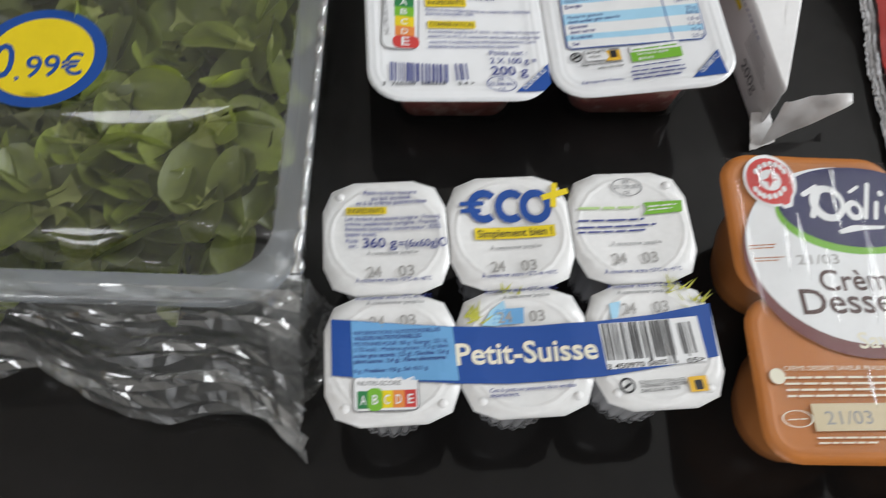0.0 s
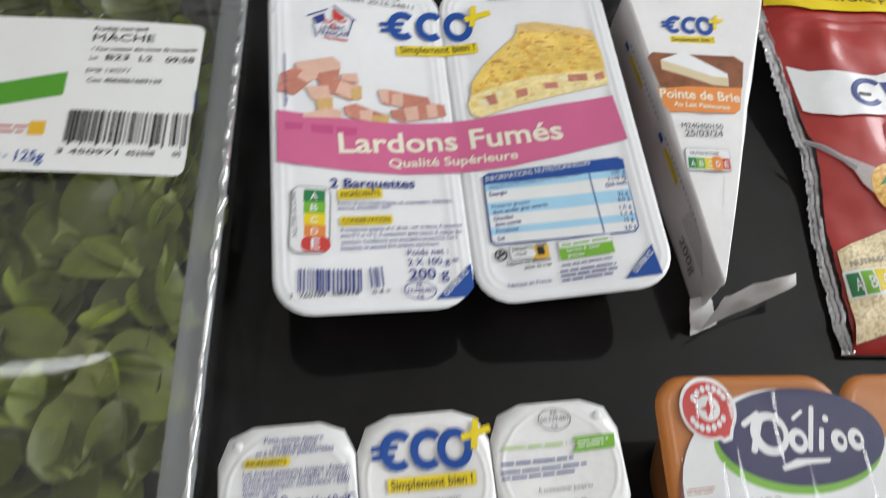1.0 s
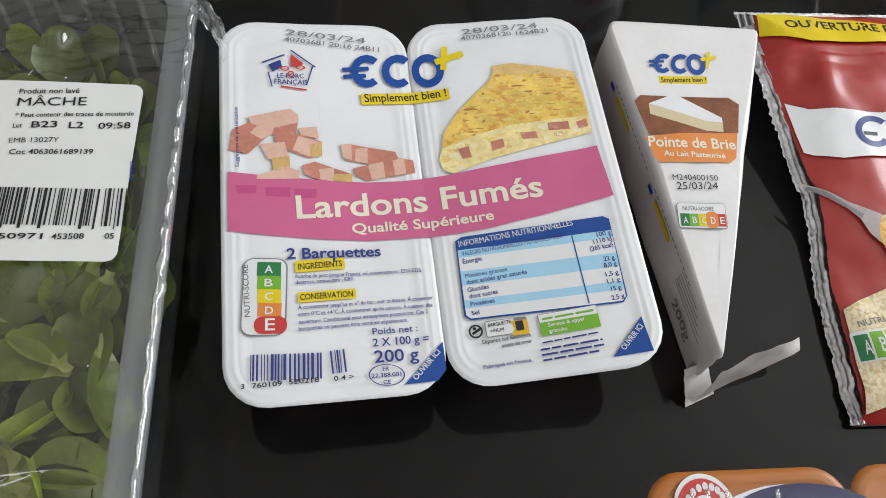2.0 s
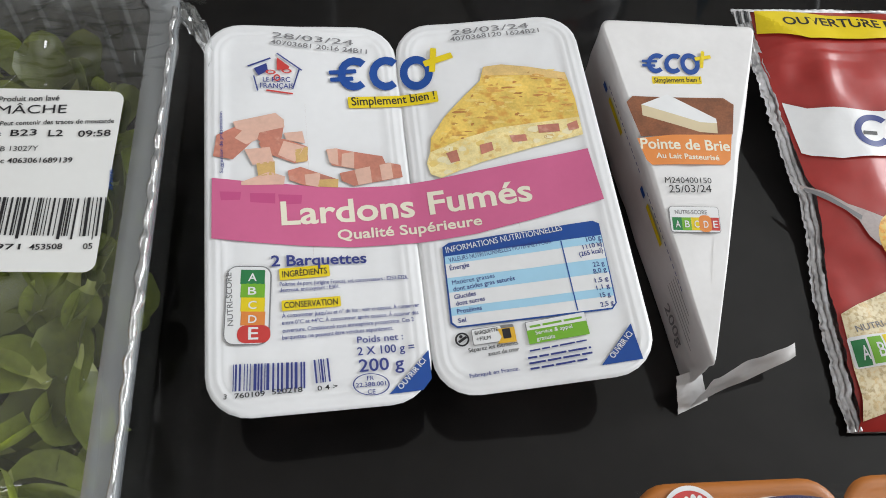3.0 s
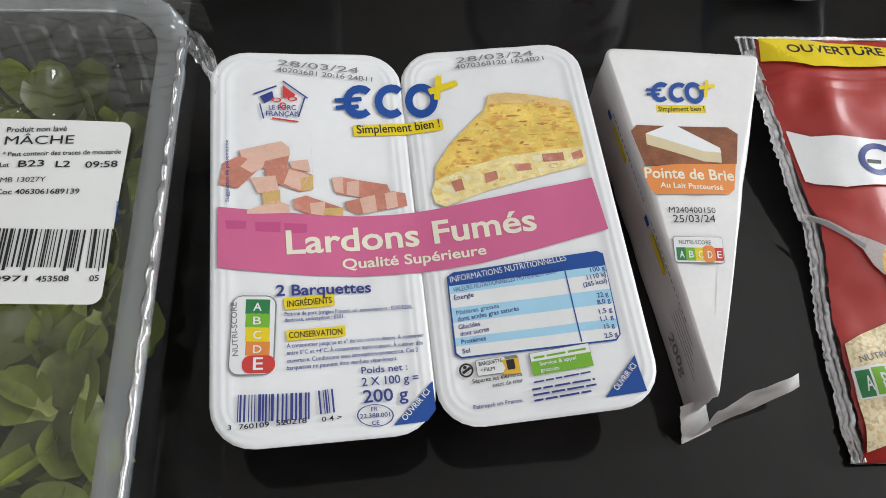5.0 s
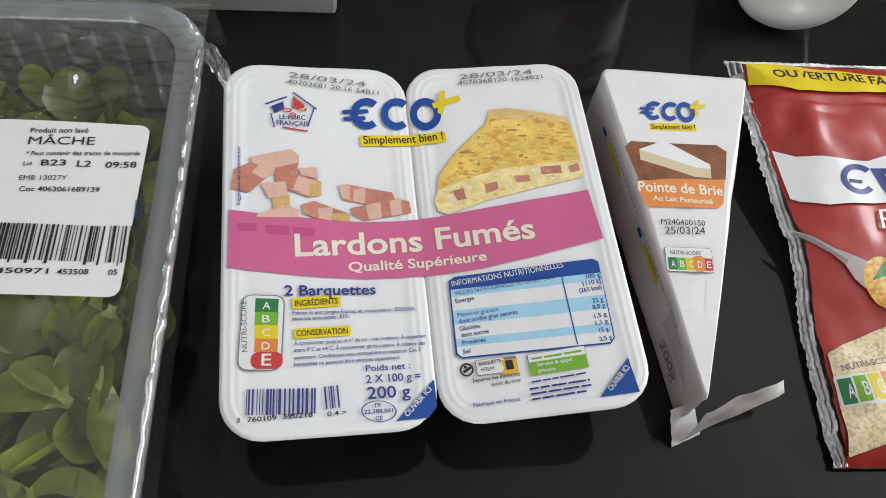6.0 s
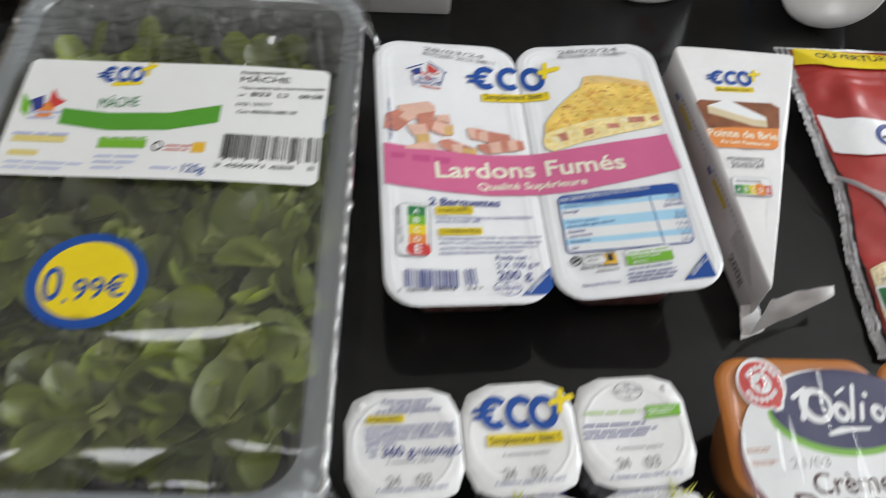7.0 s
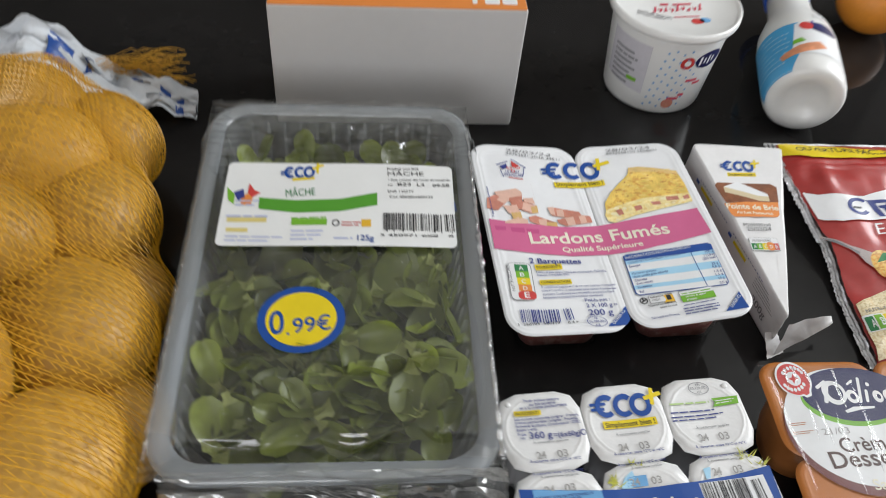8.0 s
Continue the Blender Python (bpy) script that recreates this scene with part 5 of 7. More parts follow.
ink_bar(bacon, bacon_print, 16.9, 61.6, 13.5, 2.8, 81.0, YELLOW, 5, 0.5, 'logo_cross')
ink_bar(bacon, bacon_print, -23.6, 44.1, 40.3, 6.0, 1.6, YELLOW, 2, 0.6, 'slogan_bar')
ink_text(bacon, bacon_print, 'Simplement bien !', -22.1, 45.6, 37.5, 4.5, 2.1, INK_BLACK, 3)
ink_text(bacon, bacon_print, 'Suggestion de présentation', -77.3, 11.9, 30.1, 1.4, 90.1, INK_NAVY, 3)
ink_poly(bacon, bacon_print, [(-81.8, 9.7), (-63.4, 7.6), (-42.8, 5.3), (-24.2, 4.0), (-9.9, 3.9), (9.5, 5.1), (26.7, 6.8), (51.5, 9.4), (77.6, 12.1), (79.2, -14.1), (48.8, -19.4), (24.9, -22.9), (6.1, -23.9), (-12.5, -24.0), (-26.2, -23.9), (-44.2, -22.6), (-64.1, -20.2), (-82.2, -17.5)], PINK, 1, 'printed_band')
ink_text(bacon, bacon_print, 'Lardons Fumés', -54.7, -12.5, 104.7, 10.8, 1.1, INK_CREAM, 3, 0.2)
ink_text(bacon, bacon_print, 'Qualité Supérieure', -32.5, -20.2, 59.8, 4.6, 1.0, INK_CREAM, 3, 0.2)
ink_poly(bacon, bacon_print, [(39.1, 61.8), (47.5, 62.3), (60.0, 59.6), (75.8, 54.4), (77.5, 39.7), (77.4, 28.9), (57.1, 28.3), (42.0, 27.5), (26.7, 24.2), (9.8, 18.4), (11.0, 26.3), (18.2, 36.6), (28.3, 46.7), (36.5, 54.3)], QUICHE_TOP, 2, 'printed_quiche')
QUICHE = [(38.8, 61.0), (47.3, 62.1), (60.3, 60.4), (75.7, 56.4), (77.5, 41.7), (77.4, 31.8), (57.3, 29.8), (41.8, 28.0), (26.3, 23.9), (11.0, 18.1), (10.6, 24.2), (17.8, 34.7), (28.0, 45.2), (36.2, 53.4)]


def inside(x, y, pts):
    hit = False
    for (x0, y0), (x1, y1) in zip(pts, pts[1:] + pts[:1]):
        if (y0 > y) != (y1 > y) and x < x0 + (x1 - x0) * (y - y0) / (y1 - y0):
            hit = not hit
    return hit


baking = random.Random(8)
for k in range(190):
    x, y, w, h = baking.uniform(12, 76), baking.uniform(20, 57), baking.uniform(1.5, 9.0) * baking.uniform(0.4, 1), baking.uniform(0.25, 1.0)
    streak = []
    for n in range(12):
        a, s = 2 * math.pi * n / 12, baking.uniform(0.55, 1.25)
        u, v = w / 2 * s * math.cos(a), h * s * math.sin(a)
        streak.append((x + u + v * 0.4, y + v - u * 0.10))
    if all(inside(px, py, QUICHE) for px, py in streak):
        ink_poly(bacon, bacon_print, streak, (BAKED, QUICHE_PALE, BAKED, BAKED_DARK, QUICHE_PALE)[k % 5], 3, 'printed_streak')
ink_poly(bacon, bacon_print, [(39.1, 61.8), (47.5, 62.3), (60.0, 59.6), (75.8, 54.4), (75.8, 49.9), (59.2, 54.9), (37.8, 57.0)], QUICHE_CRUST, 3, 'printed_quiche')
ink_poly(bacon, bacon_print, [(9.9, 19.0), (26.7, 24.5), (42.1, 27.8), (57.2, 28.5), (77.4, 29.2), (77.2, 19.6), (54.9, 15.6), (32.1, 11.1), (13.2, 5.5), (8.9, 8.0), (7.8, 13.7)], QUICHE_CUT, 3, 'printed_quiche')
CUT = [(9.9, 19.0), (26.7, 24.5), (42.1, 27.8), (57.2, 28.5), (77.4, 29.2), (77.2, 19.6), (54.9, 15.6), (32.1, 11.1), (13.2, 5.5), (8.9, 8.0), (7.8, 13.7)]
for k in range(70):
    x, y, w = baking.uniform(8, 77), baking.uniform(5, 29), baking.uniform(0.8, 2.6)
    lump = [(x + w * baking.uniform(0.6, 1.2) * math.cos(a), y + w * 0.7 * baking.uniform(0.6, 1.2) * math.sin(a)) for a in (2 * math.pi * n / 9 for n in range(9))]
    if all(inside(px, py, CUT) for px, py in lump):
        ink_poly(bacon, bacon_print, lump, (CUSTARD_LIGHT, QUICHE_PALE, CUSTARD_LIGHT, QUICHE_CRUST)[k % 4], 4, 'printed_custard')
ink_poly(bacon, bacon_print, [(16.6, 17.5), (21.4, 18.6), (22.1, 12.8), (18.1, 12.2)], HAM, 5, 'printed_ham')
ink_poly(bacon, bacon_print, [(31.5, 19.8), (37.0, 20.7), (37.3, 16.4), (31.7, 14.8)], HAM, 5, 'printed_ham')
ink_poly(bacon, bacon_print, [(45.1, 23.1), (52.2, 22.8), (52.6, 19.3), (46.2, 19.2)], HAM, 5, 'printed_ham')
ink_poly(bacon, bacon_print, [(58.2, 26.9), (67.7, 26.8), (67.6, 22.5), (58.2, 22.7)], HAM, 5, 'printed_ham')
ink_poly(bacon, bacon_print, [(71.2, 25.9), (75.9, 27.3), (76.1, 22.9), (71.5, 22.3)], HAM, 5, 'printed_ham')
ink_poly(bacon, bacon_print, [(-73.1, 36.9), (-55.3, 41.6), (-51.9, 38.2), (-51.8, 34.2), (-65.1, 30.7), (-72.0, 33.6)], HAM_PALE, 3, 'printed_bacon')
ink_poly(bacon, bacon_print, [(-79.8, 30.3), (-67.3, 37.2), (-62.6, 35.3), (-61.9, 30.6), (-73.4, 18.5), (-81.3, 20.0)], HAM, 2, 'printed_bacon')
ink_poly(bacon, bacon_print, [(-72.5, 28.8), (-66.2, 36.3), (-61.8, 33.2), (-63.3, 27.9), (-67.9, 25.7)], HAM_PALE, 3, 'printed_bacon')
ink_poly(bacon, bacon_print, [(-65.1, 30.7), (-54.4, 36.7), (-52.0, 34.7), (-53.5, 26.8), (-61.7, 26.4)], HAM, 2, 'printed_bacon')
ink_poly(bacon, bacon_print, [(-52.2, 31.3), (-44.3, 32.2), (-43.4, 26.1), (-51.2, 27.7)], HAM_PALE, 3, 'printed_bacon')
ink_poly(bacon, bacon_print, [(-62.8, 26.5), (-52.3, 28.4), (-42.7, 24.6), (-42.6, 17.7), (-48.1, 16.2), (-60.7, 21.5)], HAM, 2, 'printed_bacon')
ink_poly(bacon, bacon_print, [(-52.3, 27.3), (-43.7, 24.4), (-48.1, 16.8), (-54.9, 20.2)], HAM_PALE, 3, 'printed_bacon')
ink_poly(bacon, bacon_print, [(-47.8, 22.8), (-42.3, 24.5), (-42.9, 17.2), (-47.6, 16.5)], FAT, 3, 'printed_bacon')
ink_poly(bacon, bacon_print, [(-68.7, 23.3), (-58.2, 24.2), (-56.7, 16.8), (-65.4, 15.7)], HAM_PALE, 3, 'printed_bacon')
ink_poly(bacon, bacon_print, [(-64.0, 16.4), (-56.4, 17.3), (-56.4, 10.8), (-63.3, 10.3)], FAT, 3, 'printed_bacon')
ink_poly(bacon, bacon_print, [(-70.2, 7.8), (-58.7, 12.2), (-52.4, 9.9), (-53.0, 6.1), (-70.2, 6.2)], HAM_PALE, 3, 'printed_bacon')
ink_poly(bacon, bacon_print, [(-51.3, 12.6), (-45.8, 14.5), (-31.4, 8.6), (-30.7, 4.3), (-43.9, 5.3), (-50.8, 8.2)], HAM, 2, 'printed_bacon')
ink_poly(bacon, bacon_print, [(-44.4, 10.7), (-37.9, 11.6), (-38.6, 4.6), (-44.1, 5.8)], HAM_PALE, 3, 'printed_bacon')
ink_poly(bacon, bacon_print, [(-38.4, 8.3), (-30.4, 8.5), (-30.9, 4.3), (-39.5, 5.0)], FAT, 3, 'printed_bacon')
ink_poly(bacon, bacon_print, [(-34.8, 22.5), (-31.1, 23.5), (-11.0, 18.9), (-9.8, 14.9), (-21.1, 12.8), (-32.8, 15.2)], HAM, 2, 'printed_bacon')
ink_poly(bacon, bacon_print, [(-28.2, 20.7), (-22.9, 21.6), (-23.5, 13.2), (-28.8, 14.6)], HAM_PALE, 3, 'printed_bacon')
ink_poly(bacon, bacon_print, [(-34.7, 23.1), (-29.9, 23.5), (-30.0, 15.1), (-33.7, 16.4)], HAM_PALE, 3, 'printed_bacon')
ink_poly(bacon, bacon_print, [(-29.8, 11.3), (-8.8, 15.5), (-3.6, 14.1), (-3.2, 7.9), (-24.1, 4.8), (-29.1, 7.5)], HAM, 2, 'printed_bacon')
ink_poly(bacon, bacon_print, [(-23.5, 12.7), (-16.7, 14.0), (-16.4, 5.9), (-22.2, 5.0)], HAM_PALE, 3, 'printed_bacon')
ink_poly(bacon, bacon_print, [(-12.6, 14.5), (-7.6, 15.4), (-7.2, 7.6), (-12.1, 6.8)], HAM_PALE, 3, 'printed_bacon')
ink_poly(bacon, bacon_print, [(-78.8, 3.3), (-70.3, 3.1), (-70.8, -0.6), (-78.3, -0.8)], PINK_DARK, 2, 'printed_reflection')
ink_poly(bacon, bacon_print, [(-66.9, 2.5), (-56.7, 2.1), (-56.9, -2.6), (-66.8, -1.7)], PINK_DARK, 2, 'printed_reflection')
ink_poly(bacon, bacon_print, [(-55.6, 1.6), (-45.8, 1.1), (-46.4, -3.0), (-55.0, -3.2)], PINK_DARK, 2, 'printed_reflection')
ink_bar(bacon, bacon_print, -78.3, -62.3, 17.2, 32.7, -3.7, INK_GREY, 2, 4, 'score_panel')
ink_bar(bacon, bacon_print, -77.9, -61.9, 16.3, 31.8, -3.6, INK_WHITE, 3, 3.6, 'score_panel')
ink_bar(bacon, bacon_print, -71.4, -37.7, 9.3, 6.0, -4.2, GREEN_DARK, 4, 0, 'score_field')
ink_text(bacon, bacon_print, 'A', -68.4, -36.7, 3.3, 3.4, -3.6, INK_WHITE, 5)
ink_bar(bacon, bacon_print, -71.5, -43.4, 9.2, 5.9, -4.3, GREEN, 4, 0, 'score_field')
ink_text(bacon, bacon_print, 'B', -68.6, -42.4, 3.2, 3.3, -3.6, INK_WHITE, 5)
ink_bar(bacon, bacon_print, -71.6, -49.2, 9.1, 5.8, -4.3, YELLOW, 4, 0, 'score_field')
ink_text(bacon, bacon_print, 'C', -68.7, -48.3, 3.2, 3.3, -3.7, INK_WHITE, 5)
ink_bar(bacon, bacon_print, -71.7, -54.9, 9.1, 5.7, -4.4, ORANGE_INK, 4, 0, 'score_field')
ink_text(bacon, bacon_print, 'D', -68.8, -54.1, 3.2, 3.2, -3.8, INK_WHITE, 5)
ink_bar(bacon, bacon_print, -73.1, -62.0, 12.4, 7.1, -2.8, RED_INK, 5, 3, 'score_field')
ink_text(bacon, bacon_print, 'E', -68.9, -60.8, 3.8, 5.0, -2.5, INK_WHITE, 6)
ink_text(bacon, bacon_print, 'NUTRI-SCORE', -74.3, -54.8, 22.1, 2.2, 91.1, INK_GREY, 4)
ink_code(bacon, bacon_print, -75.0, -81.3, 26.5, 11.2, -2.4, INK_NAVY, 3)
ink_code(bacon, bacon_print, -44.5, -80.8, 5.6, 10.0, 2.6, INK_NAVY, 3)
ink_text(bacon, bacon_print, '3', -78.3, -83.0, 1.2, 1.9, -6.1, INK_BLACK, 3)
ink_text(bacon, bacon_print, '760109', -74.3, -83.1, 11.0, 1.9, 0.4, INK_BLACK, 4)
ink_text(bacon, bacon_print, '520218', -60.8, -82.8, 11.3, 1.9, 0.3, INK_BLACK, 4)
ink_text(bacon, bacon_print, '0 4 >', -44.0, -82.9, 7.5, 1.9, 2.0, INK_BLACK, 3)
ink_text(bacon, bacon_print, '2 Barquettes', -59.4, -30.8, 37.7, 4.7, -0.7, INK_NAVY, 3, 0.2)
ink_bar(bacon, bacon_print, -56.3, -37.0, 19.7, 5.1, 2.1, YELLOW, 2, 0.5)
ink_text(bacon, bacon_print, 'INGRÉDIENTS', -55.2, -35.8, 17.5, 2.7, 2.3, INK_BLACK, 3)
ink_text(bacon, bacon_print, 'Poitrine de porc (origine France), sel, conservateurs : E250-E326,', -56.4, -39.5, 50.7, 1.7, -0.2, INK_NAVY, 3)
ink_text(bacon, bacon_print, 'dextrose, antioxydant : E301.', -56.5, -42.1, 23.5, 1.7, 0.7, INK_NAVY, 3)
ink_bar(bacon, bacon_print, -55.9, -50.1, 22.8, 4.4, 1.2, YELLOW, 2, 0.5)
ink_text(bacon, bacon_print, 'CONSERVATION', -55.0, -49.0, 20.7, 2.6, 0.7, INK_BLACK, 3)
ink_text(bacon, bacon_print, "À consommer jusqu'au et n° de lot : voir ci-dessus. À conserver", -56.0, -52.9, 53.5, 1.7, 0.7, INK_NAVY, 3)
ink_text(bacon, bacon_print, 'entre 0°C et +4°C. À consommer après cuisson. À cuisiner dès', -56.1, -55.8, 52.9, 1.7, 0.4, INK_NAVY, 3)
ink_text(bacon, bacon_print, 'ouverture. Conditionné sous atmosphère protectrice. Ces 2', -56.0, -59.0, 50.7, 1.7, 0.9, INK_NAVY, 3)
ink_text(bacon, bacon_print, 'barquettes ne peuvent être vendues séparément.', -56.2, -61.8, 42.5, 1.7, 0.9, INK_NAVY, 3)
ink_text(bacon, bacon_print, 'Poids net :', -28.0, -65.6, 17.8, 2.7, 0.7, INK_NAVY, 3)
ink_text(bacon, bacon_print, '2 X 100 g =', -28.2, -70.5, 21.9, 3.3, 0.5, INK_NAVY, 3)
ink_text(bacon, bacon_print, '200 g', -28.1, -77.1, 17.1, 5.0, -0.1, INK_NAVY, 3, 0.12)
ink_disc(bacon, bacon_print, -24.0, -82.3, 6.9, 4.3, -6.0, INK_NAVY, 3, 0.93, 0)
ink_text(bacon, bacon_print, 'FR', -25.4, -80.6, 2.5, 1.7, -1.1, INK_NAVY, 3)
ink_text(bacon, bacon_print, '22.388.001', -29.8, -83.0, 11.3, 1.7, -0.7, INK_NAVY, 3)
ink_text(bacon, bacon_print, 'CE', -25.6, -85.9, 2.9, 1.7, -1.9, INK_NAVY, 3)
ink_poly(bacon, bacon_print, [(-1.0, -70.6), (-1.0, -82.1), (-4.7, -86.3), (-17.5, -86.7)], BLUE, 2, 'opening_corner')
ink_text(bacon, bacon_print, 'OUVRIR ICI', -12.9, -85.5, 14.9, 2.3, 44.8, INK_WHITE, 4)
ink_poly(bacon, bacon_print, [(77.4, -70.6), (78.7, -85.5), (63.0, -85.8)], BLUE, 2, 'opening_corner')
ink_text(bacon, bacon_print, 'OUVRIR ICI', 67.9, -83.9, 12.8, 2.3, 43.7, INK_WHITE, 4)
ink_poly(bacon, bacon_print, [(9.6, -27.3), (12.4, -25.6), (72.4, -23.6), (74.7, -25.2), (74.2, -61.2), (72.0, -63.7), (11.2, -63.1), (8.8, -61.0)], BLUE, 1, 'value_table')
ink_poly(bacon, bacon_print, [(10.0, -31.7), (74.4, -30.7), (73.6, -61.2), (71.9, -63.0), (11.3, -62.4), (9.6, -60.6)], INK_WHITE, 2, 'value_table')
ink_poly(bacon, bacon_print, [(10.0, -31.7), (74.4, -30.7), (74.3, -34.2), (9.9, -35.2)], SKY, 3, 'table_stripe')
ink_poly(bacon, bacon_print, [(9.8, -41.4), (74.1, -41.4), (73.9, -47.7), (9.8, -47.8)], SKY, 3, 'table_stripe')
ink_poly(bacon, bacon_print, [(9.7, -54.3), (73.7, -54.4), (73.6, -58.0), (9.6, -57.8)], SKY, 3, 'table_stripe')
ink_bar(bacon, bacon_print, 58.8, -62.4, 31.3, 0.5, 91.5, BLUE, 4, 0)
ink_text(bacon, bacon_print, 'INFORMATIONS NUTRITIONNELLES', 10.9, -30.2, 48.6, 2.8, 4.5, INK_WHITE, 4)
ink_text(bacon, bacon_print, 'VALEURS NUTRITIONNELLES MOYENNES POUR', 11.5, -34.6, 42.5, 2.2, 4.0, INK_NAVY, 4)
ink_text(bacon, bacon_print, 'Énergie', 11.5, -38.2, 8.0, 2.1, 5.1, INK_NAVY, 4)
ink_text(bacon, bacon_print, 'Matières grasses', 11.6, -44.6, 17.3, 2.0, 3.2, INK_NAVY, 4)
ink_text(bacon, bacon_print, 'dont acides gras saturés', 11.7, -47.5, 25.0, 2.0, 3.8, INK_NAVY, 4)
ink_text(bacon, bacon_print, 'Glucides', 11.7, -50.9, 8.7, 2.0, 3.8, INK_NAVY, 4)
ink_text(bacon, bacon_print, 'dont sucres', 12.0, -53.8, 11.6, 2.0, 3.6, INK_NAVY, 4)
ink_text(bacon, bacon_print, 'Protéines', 12.0, -57.2, 9.8, 2.0, 2.6, INK_NAVY, 4)
ink_text(bacon, bacon_print, 'Sel', 11.9, -61.1, 3.1, 1.9, 2.7, INK_NAVY, 4)
ink_text(bacon, bacon_print, '100 g', 68.0, -33.1, 6.1, 2.1, 4.2, INK_NAVY, 4)
ink_text(bacon, bacon_print, '1110 kJ', 66.0, -36.4, 7.8, 2.1, 5.8, INK_NAVY, 4)
ink_text(bacon, bacon_print, '(265 kcal)', 63.9, -39.4, 9.8, 2.1, 4.7, INK_NAVY, 4)
ink_text(bacon, bacon_print, '22 g', 68.4, -44.7, 4.5, 2.1, 3.9, INK_NAVY, 4)
ink_text(bacon, bacon_print, '8,0 g', 67.9, -47.7, 5.3, 2.1, 5.2, INK_NAVY, 4)
ink_text(bacon, bacon_print, '1,5 g', 67.8, -51.7, 5.2, 2.0, 5.1, INK_NAVY, 4)
ink_text(bacon, bacon_print, '1,1 g', 67.7, -54.9, 5.2, 2.0, 5.0, INK_NAVY, 4)
ink_text(bacon, bacon_print, '15 g', 68.5, -58.3, 4.0, 2.0, 4.6, INK_NAVY, 4)
ink_text(bacon, bacon_print, '2,5 g', 67.8, -62.2, 5.2, 2.0, 4.8, INK_NAVY, 4)
ink_disc(bacon, bacon_print, 12.4, -68.1, 2.8, 2.9, -5.9, INK_BLACK, 2, 0.75, 0)
ink_disc(bacon, bacon_print, 12.0, -66.9, 0.7, 0.7, -5.9, INK_BLACK, 3, 0, 0)
ink_bar(bacon, bacon_print, 11.2, -69.6, 3.8, 1.1, 30.0, INK_BLACK, 3, 0)
ink_bar(bacon, bacon_print, 16.3, -71.2, 16.6, 6.8, 0.4, INK_GREY, 1, 0.8)
ink_bar(bacon, bacon_print, 16.6, -71.0, 11.3, 6.3, 1.0, INK_WHITE, 2, 0.6)
ink_poly(bacon, bacon_print, [(26.4, -65.7), (33.0, -65.6), (33.1, -71.8), (25.8, -71.8), (27.6, -69.2)], GOLD, 3)
ink_bar(bacon, bacon_print, 28.3, -70.1, 3.1, 4.1, 2.5, INK_BLACK, 4, 0.4)
ink_text(bacon, bacon_print, 'BARQUETTE', 17.6, -67.0, 9.0, 1.5, 3.0, INK_BLACK, 4)
ink_text(bacon, bacon_print, '+FILM', 17.9, -69.6, 5.5, 1.6, 1.2, INK_BLACK, 4)
ink_text(bacon, bacon_print, 'Séparez les éléments', 14.2, -73.7, 19.3, 1.7, 2.1, INK_BLACK, 3)
ink_text(bacon, bacon_print, 'avant de trier', 21.5, -76.2, 12.0, 1.7, 2.7, INK_BLACK, 3)
ink_bar(bacon, bacon_print, 37.5, -68.7, 23.7, 4.3, 3.1, INK_GREY, 1, 0.2)
ink_bar(bacon, bacon_print, 37.8, -68.5, 23.3, 3.9, 3.2, INK_WHITE, 2, 0.2)
ink_rows(bacon, bacon_print, 39.0, -67.5, 20.6, 2.5, 3.2, 1, GREEN, 3)
ink_bar(bacon, bacon_print, 37.7, -73.7, 23.5, 5.7, 2.4, GREEN, 3, 0.2)
ink_text(bacon, bacon_print, 'Service & appel', 40.7, -70.1, 14.4, 1.6, 3.2, INK_WHITE, 5)
ink_text(bacon, bacon_print, 'gratuits', 40.7, -72.6, 7.2, 1.6, 1.4, INK_WHITE, 5)
ink_rows(bacon, bacon_print, 37.4, -77.0, 22.1, 1.8, 3.4, 1, INK_NAVY, 3)
ink_rows(bacon, bacon_print, 36.4, -84.3, 24.3, 6.6, 2.3, 3, INK_NAVY, 3)
ink_text(bacon, bacon_print, 'Fabriqué en France.', 13.3, -83.8, 19.0, 1.6, 1.3, INK_NAVY, 3)
# print of the six-pot pack
ink_disc(pots, pots_print, 11.5, 35.9, 6.6, 7.7, -3.3, BLUE, 3, 0.54, 0, 'logo_ring')
ink_poly(pots, pots_print, [(-4.8, 42.3), (-6.9, 43.9), (-9.4, 44.5), (-11.9, 44.0), (-14.2, 42.4), (-15.8, 40.1), (-16.5, 37.2), (-16.2, 34.4), (-15.0, 31.9), (-13.1, 30.1), (-10.7, 29.4), (-8.1, 29.7), (-5.9, 31.0), (-7.7, 33.7), (-8.9, 32.9), (-10.3, 32.8), (-11.6, 33.2), (-12.6, 34.2), (-13.3, 35.5), (-13.4, 37.1), (-13.0, 38.6), (-12.2, 39.9), (-11.0, 40.7), (-9.6, 41.0), (-8.2, 40.7), (-7.1, 39.8)], BLUE, 3, 'logo_arc')
ink_bar(pots, pots_print, -19.6, 37.2, 10.0, 1.9, 1, BLUE, 4, 0.45, 'logo_bar')
ink_bar(pots, pots_print, -19.5, 33.9, 8.5, 1.9, 1, BLUE, 4, 0.45, 'logo_bar')
